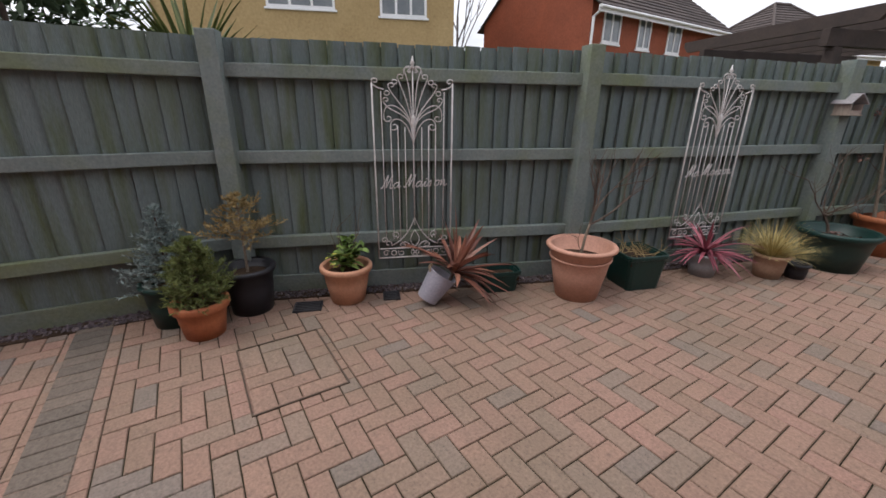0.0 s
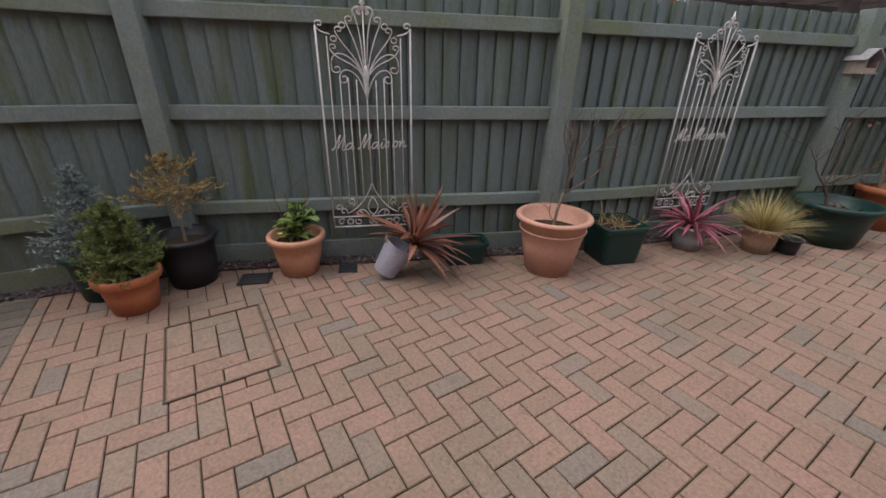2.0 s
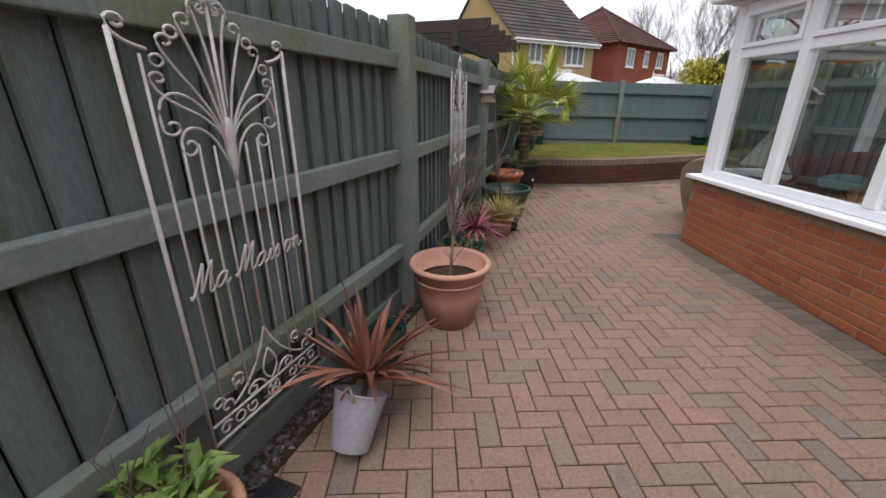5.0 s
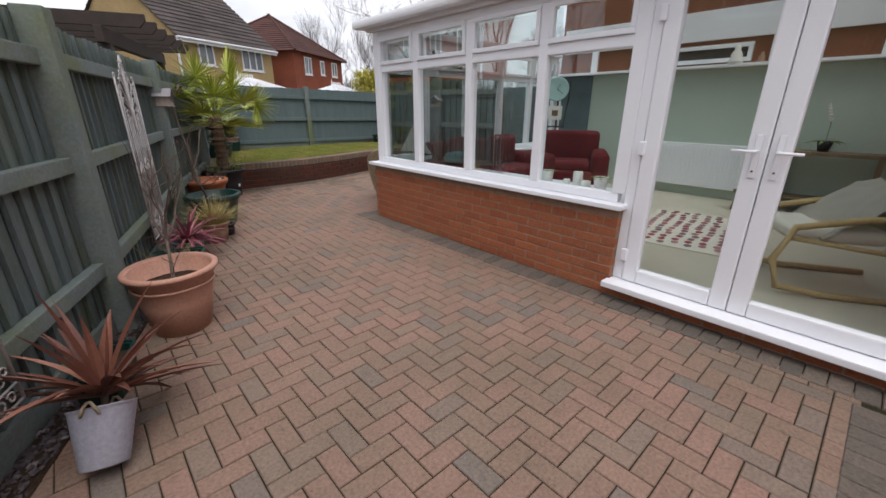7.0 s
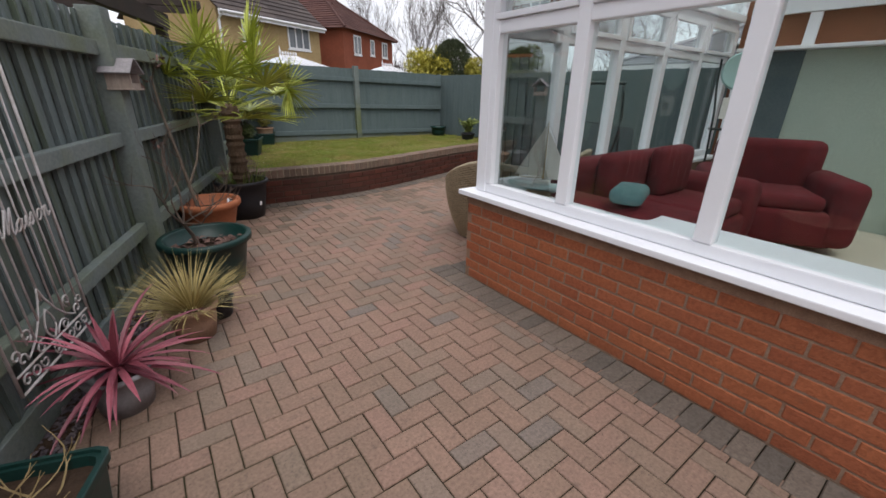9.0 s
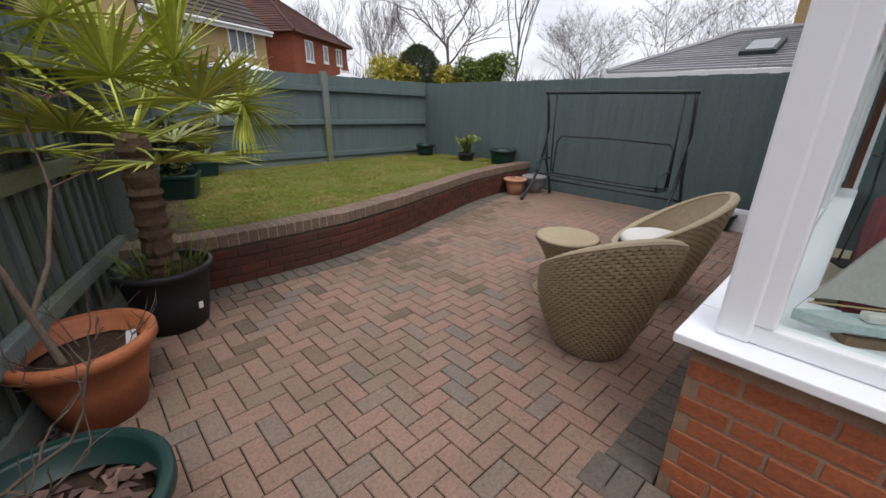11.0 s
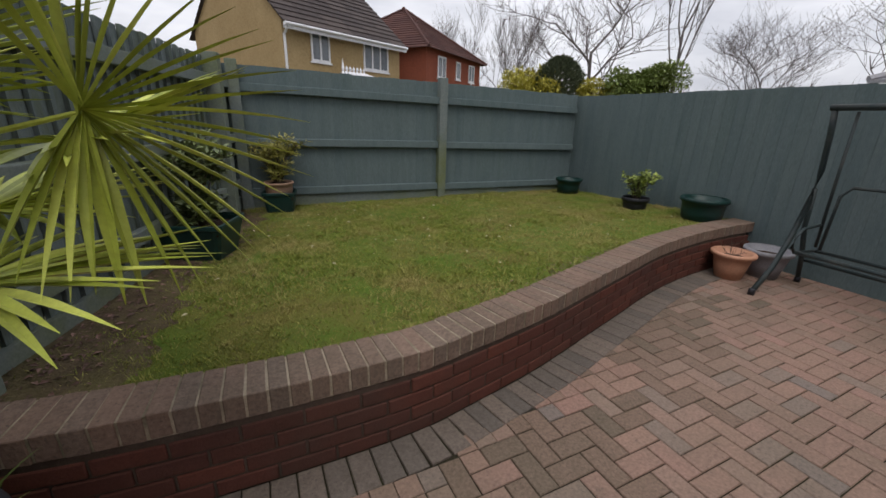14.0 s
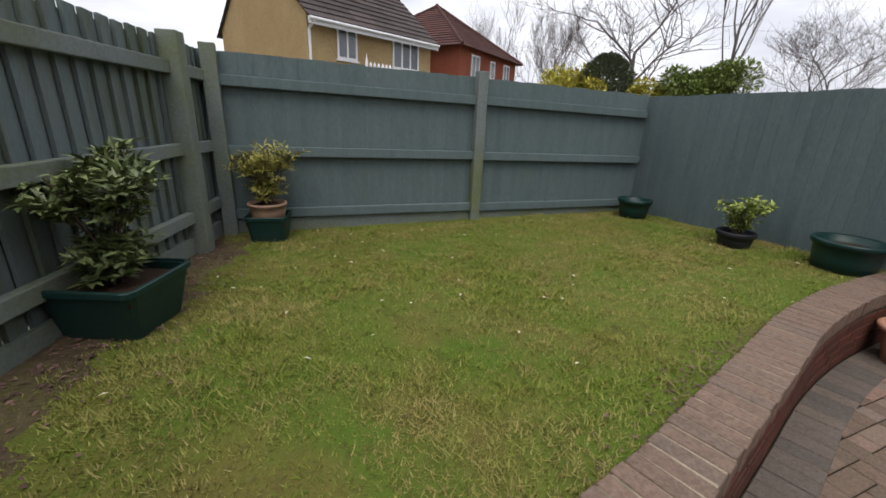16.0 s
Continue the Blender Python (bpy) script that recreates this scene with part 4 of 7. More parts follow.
box("tag", (-0.022, -0.002, -0.01), (0.022, 0.001, 0.11), M_UPVC, t, 0.001)

palm_pot = round_pot("plant_pot", "large dark plastic pot with a fan palm", -0.70, 6.47, 0, 0.19, 0.265, 0.42, M_BLACKP, rim=0.02, lip=0.035, depth=0.05)
box("price_label", (0.04, -0.243, 0.20), (0.065, -0.238, 0.245), M_UPVC, palm_pot, 0, "small white label", pose(0, 0, 0, 8, 0, 14))
palm = thing("fan_palm", "green fan palm with a fibrous trunk in a pot", "palm", pose(-0.70, 6.47, 0.37), "potted plants")
bm = bmesh.new()
random.seed(8)
lathe(bm, [(0.085 + 0.012 * math.sin(k * 2.6), 0.86 * k / 24 - 0.03) for k in range(25)] + [(0.03, 0.86)], 20)
for v in bm.verts:
    v.co += Vector((noise.noise(v.co * 25), noise.noise(v.co * 25 + Vector((5, 0, 0))), 0)) * 0.016
part("trunk", bm, M_PALMTRUNK, palm)
N_FROND = 22
for k in range(N_FROND):
    a = k * 2.39996
    f = (k + 0.5) / N_FROND
    el = -0.12 + 1.05 * f
    s = math.sqrt(max(0.0, 1 - min(1, el * el)))
    d = Vector((s * math.cos(a), s * math.sin(a), el)).normalized()
    ln = random.uniform(0.42, 0.62) * (0.7 if f < 0.25 else 1.0)
    base = Vector((0.04 * math.cos(a), 0.04 * math.sin(a), 0.76 + 0.14 * f))
    hub = base + d * ln + Vector((0, 0, -0.05 * (1 - f)))
    if k == 5:      # long frond that leans out over the wall, its blade hanging upright
        hub = Vector((0.62, -0.03, 1.01))
    bm = bmesh.new()
    tube(bm, [base, base.lerp(hub, 0.5) + Vector((0, 0, 0.02)), hub], 0.008, 6, 0.005)
    frond = part("frond_stalk", bm, M_PALM, palm)
    bm = bmesh.new()
    side = d.cross(Vector((0, 0, 1))).normalized()
    up = side.cross(d).normalized()
    if k == 5:
        d, side, up = Vector((0.90, 0.38, -0.12)).normalized(), Vector((0.05, 0.1, 1.0)).normalized(), Vector((0.38, -0.92, 0.05))
    nb = 34
    for j in range(nb):
        b = radians(-125 + 250 * j / (nb - 1) + random.uniform(-3, 3))
        ld = (d * math.cos(b) + side * math.sin(b) + up * (0.30 - 0.2 * abs(math.sin(b)))).normalized()
        blade(bm, hub, ld, (0.45 - 0.12 * abs(b) / 2.2) * random.uniform(0.9, 1.06), 0.029, random.uniform(0.0, 0.3), 5, 0.3)
    part("fan_leaf", bm, M_PALM, frond)
t = thing("strap_leaved_plant", "green strap leaved bulbs round the palm trunk", "plant", pose(-0.70, 6.47, 0.37), "potted plants")
bm = bmesh.new()
for k in range(90):
    a, rr = random.uniform(0, 6.3), random.uniform(0.12, 0.22)
    d = Vector((0.5 * math.cos(a), 0.5 * math.sin(a), 1)) + rand_dir() * 0.35
    blade(bm, (rr * math.cos(a), rr * math.sin(a), 0), d, random.uniform(0.12, 0.26), 0.012, 0.6, 4)
part("foliage", bm, M_IRIS, t)

# ---- trellis panels ----
def spiral(cx, cz, r, a0, turns, n=16, shrink=0.35):
    return [(cx + r * (1 - (1 - shrink) * k / n) * math.cos(a0 + turns * 2 * math.pi * k / n), 0, cz + r * (1 - (1 - shrink) * k / n) * math.sin(a0 + turns * 2 * math.pi * k / n)) for k in range(n + 1)]


def bez(p0, p1, p2, p3, n=12):
    out = []
    for k in range(n + 1):
        t = k / n
        c = [(1 - t) ** 3, 3 * (1 - t) ** 2 * t, 3 * (1 - t) * t * t, t ** 3]
        out.append((sum(w * p[0] for w, p in zip(c, (p0, p1, p2, p3))), 0, sum(w * p[1] for w, p in zip(c, (p0, p1, p2, p3)))))
    return out


def trellis(m):
    """Wrought panel 0.55 wide, 1.28 to the shoulders, with a plume top, script and scroll foot; local x along, z up."""
    W, H = 0.56, 1.335
    t = thing("garden_trellis", "white painted wrought iron trellis with scrolls and script", "trellis", m, "trellises on the fence")

    def low(z):
        return z if z < 1.0 else 1.0 + (z - 1.0) * 0.8

    def rod(name, pts, r=0.0042):
        bm = bmesh.new()
        pts = [(x, y, low(z)) for x, y, z in pts]
        tube(bm, pts, r, 6)
        return part(name, bm, M_IRON, t, smooth=True)

    def both(name, pts, r=0.0042):
        rod(name, pts, r)
        rod(name, [(W - x, y, z) for x, y, z in pts], r)
    both("side_bar", [(0, 0, 0), (0, 0, 0.6), (0, 0, H)], 0.0065)
    rod("cross_bar", [(0, 0, 0), (W, 0, 0)], 0.006)
    rod("cross_bar", [(0, 0, 0.075), (W, 0, 0.075)], 0.005)
    cx = W / 2
    # upright bars
    for x, zb, zt in ((0.06, 0.13, 1.27), (0.12, 0.15, 1.0), (0.17, 0.13, 0.99), (0.22, 0.19, 0.98)):
        both("upright_bar", [(x, 0, zb), (x, 0, (zb + zt) / 2), (x, 0, zt)], 0.004)
    rod("upright_bar", [(cx, 0, 0.26), (cx, 0, 0.8), (cx, 0, 1.45)], 0.005)
    # plume of stems spreading from the collar
    for x1, z1, sp in ((0.245, 1.44, 0.035), (0.195, 1.385, 0.033), (0.13, 1.315, 0.032), (0.09, 1.20, 0.03)):
        both("plume_stem", bez((cx - 0.006, 0.92), (cx - 0.012, 1.12), (x1 + 0.02, z1 - 0.12), (x1 - sp * 0.6, z1 - 0.01)) + spiral(x1 + sp * 0.1, z1, sp * 0.75, math.pi, -0.85)[1:])
    both("scroll", bez((cx - 0.01, 0.90), (cx - 0.05, 1.05), (0.14, 1.08), (0.12, 1.0)) + spiral(0.145, 0.985, 0.03, math.pi, 0.9)[1:])
    both("scroll", bez((cx - 0.008, 0.98), (cx - 0.06, 1.16), (0.08, 1.22), (0.075, 1.08)) + spiral(0.105, 1.05, 0.032, math.pi, 0.9)[1:])
    both("shoulder_scroll", bez((0.08, 1.285), (0.05, 1.29), (0.01, 1.305), (0.0, 1.335)) + spiral(0.022, 1.35, 0.024, math.pi, -0.95)[1:], 0.005)
    for x, z in ((0.10, 1.255), (0.155, 1.345)):
        both("ring", spiral(x, z, 0.018, 0, 1.0, 14, 1.0), 0.004)
    both("crown_scroll", bez((cx - 0.06, 1.40), (cx - 0.07, 1.47), (cx - 0.03, 1.48), (cx - 0.005, 1.46)) + spiral(cx - 0.02, 1.43, 0.018, 1.2, 0.8)[1:])
    bm = bmesh.new()
    lathe(bm, [(0.004, 0.86), (0.011, 0.90), (0.017, 0.97), (0.015, 1.03), (0.008, 1.06)], 10, pose(cx, 0, 0))
    part("collar", bm, M_IRON, t, smooth=True)
    bm = bmesh.new()
    lathe(bm, [(0.004, 1.355), (0.016, 1.37), (0.007, 1.383), (0.018, 1.395), (0.009, 1.41), (0.003, 1.44)], 10, pose(cx, 0, 0))
    part("finial", bm, M_IRON, t, smooth=True)
    # foot
    both("foot_arch", bez((cx, 0.32), (cx - 0.03, 0.22), (cx - 0.10, 0.13), (0.10, 0.10)) + spiral(0.075, 0.115, 0.026, -0.2, 0.85)[1:])
    both("foot_arch", bez((cx, 0.22), (cx - 0.05, 0.15), (cx - 0.04, 0.12), (cx, 0.085)))
    both("foot_scroll", bez((cx - 0.03, 0.085), (cx - 0.06, 0.14), (cx - 0.1, 0.13), (cx - 0.115, 0.10)) + spiral(cx - 0.09, 0.10, 0.024, math.pi, 0.8)[1:])
    both("foot_scroll", spiral(0.13, 0.185, 0.03, -1.2, 1.1))
    both("foot_scroll", spiral(0.045, 0.145, 0.026, -1.0, 1.1))
    both("foot_scroll", spiral(0.055, 0.038, 0.026, 0.5, 1.0))
    both("foot_scroll", spiral(0.175, 0.038, 0.027, 2.5, 1.0))
    both("ring", spiral(0.115, 0.038, 0.02, 0, 1.0, 14, 1.0), 0.004)
    rod("ring", spiral(cx, 0.038, 0.03, 0, 1.0, 14, 1.0), 0.004)
    for k in range(4):
        a = k * math.pi / 2 + 0.78
        rod("rosette", [(cx, 0, 0.038), (cx + 0.022 * math.cos(a), 0, 0.038 + 0.022 * math.sin(a))], 0.006)
    # "Ma Mais on" in bent wire, slanted
    big_m = [(-0.08, 0.12), (-0.02, 0.0), (0.09, 0.3), (0.24, 1.0), (0.26, 0.5), (0.29, 0.06), (0.42, 0.55), (0.57, 1.0), (0.57, 0.5), (0.60, 0.06), (0.68, 0.0), (0.80, 0.14)]
    low_a = [(0.40, 0.38), (0.25, 0.44), (0.08, 0.30), (0.06, 0.08), (0.18, 0.0), (0.34, 0.16), (0.42, 0.42), (0.40, 0.10), (0.48, 0.0), (0.60, 0.14)]
    low_i = [(0.0, 0.14), (0.09, 0.42), (0.09, 0.08), (0.17, 0.0), (0.28, 0.14)]
    low_s = [(0.0, 0.14), (0.17, 0.46), (0.24, 0.20), (0.18, 0.0), (0.04, 0.04), (0.30, 0.08)]
    low_o = [(0.30, 0.40), (0.12, 0.42), (0.04, 0.14), (0.16, 0.0), (0.32, 0.14), (0.32, 0.38), (0.22, 0.44), (0.44, 0.36)]
    low_n = [(0.0, 0.34), (0.08, 0.42), (0.08, 0.0), (0.18, 0.36), (0.30, 0.42), (0.34, 0.10), (0.42, 0.0), (0.56, 0.16)]
    bm = bmesh.new()
    unit = 0.098
    for x0, pts in ((0.040, big_m), (0.118, low_a), (0.208, big_m), (0.286, low_a), (0.346, low_i), (0.375, low_s), (0.425, low_o), (0.468, low_n)):
        wire = [(x0 + unit * (p.x + 0.3 * p.y), -0.009, 0.555 + unit * p.y + 0.035 * (x0 - 0.28)) for p in smooth_path(pts, 4)]
        tube(bm, wire, 0.0042, 6, 0.0036)
    lathe(bm, [(0.001, -0.004), (0.005, 0.0), (0.001, 0.004)], 8, pose(0.375, -0.009, 0.615))
    s = part("script", bm, M_IRON, t, smooth=True)
    s["label"] = "script lettering in white iron"
    return t


def on_run(p, q, s, off, z):
    """Pose with local x along the fence run, at s along it and off in front."""
    d = Vector((q[0] - p[0], q[1] - p[1], 0)).normalized()
    n = Vector((d.y, -d.x, 0))
    o = Vector((p[0], p[1], z)) + d * s + n * off
    return pose(*o, 0, 0, math.degrees(math.atan2(d.y, d.x)))


tr1 = trellis(on_run(FENCE_A[1], FENCE_A[2], 0.99, 0.105, 0.275))
copy_thing(tr1, on_run(FENCE_A[2], FENCE_A[3], 0.985, 0.105, 0.30))

# bird house on the post
M_BIRDW = mat("weathered_pale_wood", (0.36, 0.30, 0.25), (0.26, 0.21, 0.18), 9, 0.9, 0.3, 60, stretch=(1, 6, 1), dirt=(0.18, 0.12, 0.11), damt=0.5)
M_BIRDR = mat("grey_felt_roof", (0.30, 0.28, 0.29), (0.22, 0.21, 0.22), 12, 0.9, 0.3, 60)
t = thing("bird_house", "weathered wooden bird house with a pitched roof on a post", "bird house", on_run(FENCE_A[3], FENCE_A[4], 0.0, 0.13, 1.36) @ Matrix.Diagonal((0.82, 0.82, 0.82, 1)))
box("floor", (-0.09, -0.10, 0), (0.09, 0.09, 0.015), M_BIRDW, t, 0.003)
box("side", (-0.085, -0.085, 0.0155), (-0.072, 0.085, 0.12), M_BIRDW, t, 0.002)
box("side", (0.072, -0.085, 0.0155), (0.085, 0.085, 0.12), M_BIRDW, t, 0.002)
box("back", (-0.071, 0.07, 0.0155), (0.071, 0.083, 0.20), M_BIRDW, t, 0.002)
box("front_rail", (-0.071, -0.084, 0.0155), (0.071, -0.074, 0.055), M_BIRDW, t, 0.002)
for s in (-1, 1):
    box("roof_slope", (-0.006, -0.115, -0.007), (0.155, 0.10, 0.007), M_BIRDR, t, 0.003, "", Matrix.Translation((0, 0, 0.225)) @ pose(0, 0, 0, 0, 0, 0 if s > 0 else 180) @ pose(0, 0, 0, 0, 42, 0))

# ---- lawn pots ----
random.seed(50)
G2 = "pots on the lawn"
square_pot("planter", "large square dark green plastic planter with a shrub", -0.17, 8.74, 0.365, 0.45, 0.45, 0.27, M_GREENP, -22, 0.76, G2)
bush("evergreen_shrub", "leafy evergreen shrub with pale young leaves", -0.17, 8.75, 0.56, 0.66, 0.30, M_LAUREL, 3200, 0.075, 0.028, 15, base_z=0.0)
square_pot("planter", "small dark green square planter holding a pot", 0.47, 10.20, 0.325, 0.34, 0.30, 0.23, M_GREENP, -12, 0.8, G2)
round_pot("plant_pot", "brown clay pot standing in a green planter", 0.47, 10.20, 0.505, 0.13, 0.155, 0.15, M_TAN, rim=0.01, lip=0.02, group=G2, depth=0.02)
bush("yellow_shrub", "rounded shrub with narrow yellowish leaves", 0.47, 10.20, 0.62, 0.46, 0.33, M_BAMBOO, 2200, 0.075, 0.014, 16)
round_pot("tub", "small round green plastic tub in the lawn corner", 4.60, 10.08, 0.325, 0.15, 0.185, 0.23, M_GREENP, rim=0.02, group=G2)
round_pot("plant_pot", "black pot with a lime leaved shrub", 4.52, 8.80, 0.335, 0.12, 0.155, 0.17, M_BLACKP, rim=0.012, group=G2)
bush("lime_shrub", "small lime green leafy shrub", 4.52, 8.80, 0.46, 0.33, 0.27, M_LIME, 800, 0.06, 0.028, 12)
round_pot("tub", "round dark green plastic tub on the lawn edge", 4.68, 8.06, 0.355, 0.19, 0.225, 0.27, M_GREENP, rim=0.025, group=G2)
round_pot("plant_pot", "pale terracotta bowl pot with dry stems", 4.25, 7.43, 0, 0.11, 0.17, 0.255, M_TERRA_PALE, rim=0.03, lip=0.035, group=G2)
t = thing("dry_plant", "few dry brown stems in a terracotta pot", "plant", pose(4.25, 7.43, 0.2), "potted plants")
bm = bmesh.new()
for k in range(7):
    twigs(bm, (random.uniform(-0.06, 0.06), random.uniform(-0.06, 0.06), 0), rand_dir(0.4, 1.0), 0.15, 0.003, 1, 0.5, 2)
part("stem_cluster", bm, M_TWIG, t)
round_pot("water_bowl", "grey bowl planter standing beside the swing frame", 4.62, 7.32, 0, 0.12, 0.19, 0.27, M_GREYP, "planter", rim=0.02, group=G2)

# troughs and pots by the side fence
square_pot("trough", "long dark green plastic trough with dry stems", 4.62, 4.78, 0, 0.62, 0.22, 0.20, M_GREENP, 90, 0.85, G2)
t = thing("dry_plant", "dry brown plants in a long trough", "plant", pose(4.62, 4.78, 0.15), "potted plants")
bm = bmesh.new()
for k in range(22):
    twigs(bm, (random.uniform(-0.06, 0.06), random.uniform(-0.25, 0.25), 0), rand_dir(0.2, 1.0), 0.13, 0.003, 1, 0.5, 2)
part("stem_cluster", bm, M_TWIG, t)
square_pot("trough", "long cream plastic trough leaning by the fence", 4.72, 4.28, 0, 0.6, 0.18, 0.24, M_UPVC, 90, 0.85, G2)
ribbed = round_pot("plant_pot", "white ribbed square plastic pot beside the dwarf wall", 4.32, 4.08, 0, 0.10, 0.13, 0.26, M_WHITEM, rim=0.015, lip=0.03, wave=0.003, waves=20, group=G2)
round_pot("tub", "dark green plastic tub by the house corner", 4.66, 3.95, 0, 0.13, 0.17, 0.30, M_GREENP, rim=0.02, group=G2)

# ---- swing seat frame ----
M_STEEL = mat("dark_green_powder_coat", (0.016, 0.026, 0.027), (0.024, 0.036, 0.037), 14, 0.5, 0.1, 70, dirt=(0.10, 0.09, 0.075), dscale=6, damt=0.4, coords="World")
swing = thing("swing_seat_frame", "dark green tubular steel garden swing frame without cushions", "garden swing", pose(0, 0, 0))
SX, SY0, SY1, ST = 4.44, 5.12, 7.09, 1.55


def bar(name, pts, r=0.019, seg=10, parent=swing, m=M_STEEL):
    bm = bmesh.new()
    tube(bm, pts, r, seg)
    return part(name, bm, m, parent, smooth=True)


bar("top_bar", [(SX, SY0 - 0.03, ST), (SX, (SY0 + SY1) / 2, ST + 0.004), (SX, SY1 + 0.03, ST)], 0.026)
for y in (SY0, SY1):
    bar("front_leg", [(SX, y, ST - 0.02), (SX + 0.05, y, 1.35), (SX + 0.10, y, 1.05), (SX + 0.06, y, 0.78), (SX - 0.06, y, 0.48), (SX - 0.22, y, 0.22), (4.0, y, 0.03)], 0.022)
    bar("rear_leg", [(SX + 0.09, y, 0.9), (SX + 0.13, y, 0.55), (SX + 0.26, y, 0.25), (4.76, y, 0.03)], 0.02)
    for fx in (4.0, 4.76):
        bm = bmesh.new()
        lathe(bm, [(0.026, 0.0), (0.026, 0.05), (0.02, 0.056)], 12, pose(fx, y, 0))
        part("foot_cap", bm, M_BLACKP, swing, smooth=True)
bar("lower_bar", [(SX + 0.28, SY0, 0.23), (SX + 0.28, SY1, 0.23)], 0.016)
# hanging seat frame
a0, a1 = SY0 + 0.15, SY1 - 0.17
for y in (a0 - 0.03, a1 + 0.03):
    bar("hanger", [(SX + 0.02, y, ST - 0.03), (SX + 0.03, y, 1.0), (SX + 0.06, y, 0.42)], 0.012)
bar("back_frame", [(SX + 0.07, a0, 0.40), (SX + 0.11, a0, 0.86), (SX + 0.12, a0 + 0.06, 0.94), (SX + 0.12, (a0 + a1) / 2, 0.96), (SX + 0.12, a1 - 0.06, 0.94), (SX + 0.11, a1, 0.86), (SX + 0.07, a1, 0.40)], 0.013)
bar("seat_rail", [(SX - 0.30, a0 - 0.03, 0.42), (SX - 0.30, (a0 + a1) / 2, 0.415), (SX - 0.30, a1 + 0.03, 0.42)], 0.015)
bar("seat_rail", [(SX + 0.07, a0 - 0.03, 0.385), (SX + 0.07, a1 + 0.03, 0.385)], 0.014)
for y in (a0 - 0.03, a1 + 0.03):
    bar("arm_rest", [(SX + 0.07, y, 0.385), (SX - 0.28, y, 0.41), (SX - 0.34, y, 0.46), (SX - 0.33, y, 0.56), (SX - 0.25, y, 0.61), (SX + 0.02, y, 0.62)], 0.012)

# ---- rattan set ----
M_RATTAN = mat("tan_rattan_weave", (0.39, 0.31, 0.20), (0.33, 0.26, 0.165), 20, 0.62, 0.15, 130, vary=[(0, (0.32, 0.25, 0.16)), (1, (0.46, 0.37, 0.25))], vamt=0.5, spec=0.35)
M_RATTAN_IN = mat("rattan_liner", (0.13, 0.10, 0.062), (0.10, 0.08, 0.05), 20, 0.8, 0.2, 130)
M_CUSH = mat("cream_cushion", (0.72, 0.70, 0.66), (0.66, 0.64, 0.60), 12, 0.9, 0.12, 160)


def weave(bm, ring_at, levels, seg, depth=0.006, half=0.011):
    """Short raised straps, alternately set, over a surface ring_at(level 0..1, angle) -> point, outward."""
    for j in range(levels):
        v = (j + 0.5) / levels
        for k in range(seg):
            a = 2 * math.pi * (k + 0.5 * (j % 2)) / seg
            w = math.pi / seg * 0.96
            row = []
            for da, lift in ((-w, 0.0), (-w * 0.5, depth), (w * 0.5, depth), (w, 0.0)):
                for dv in (-0.42 / levels, 0.42 / levels):
                    p, n = ring_at(min(1, max(0, v + dv)), a + da)
                    row.append(bm.verts.new(p + n * lift))
            for i in range(3):
                bm.faces.new((row[2 * i], row[2 * i + 2], row[2 * i + 3], row[2 * i + 1]))


def tub_surface(v, a, inner=0.0):
    """Egg tub: local -y is the high back."""
    c = -math.sin(a)              # 1 at the back
    top = 0.585 + 0.227 * c
    r0, r1 = 0.218, 0.370
    f = math.sin(v * math.pi / 2) ** 0.85
    r = (r0 + (r1 - r0) * f - inner)
    z = 0.015 + (top - 0.015) * v
    shift = -0.075 * v * v
    p = Vector((r * math.cos(a) * 0.98, r * math.sin(a) * 1.04 + shift, z))
    return p, Vector((math.cos(a), math.sin(a), -0.25)).normalized()


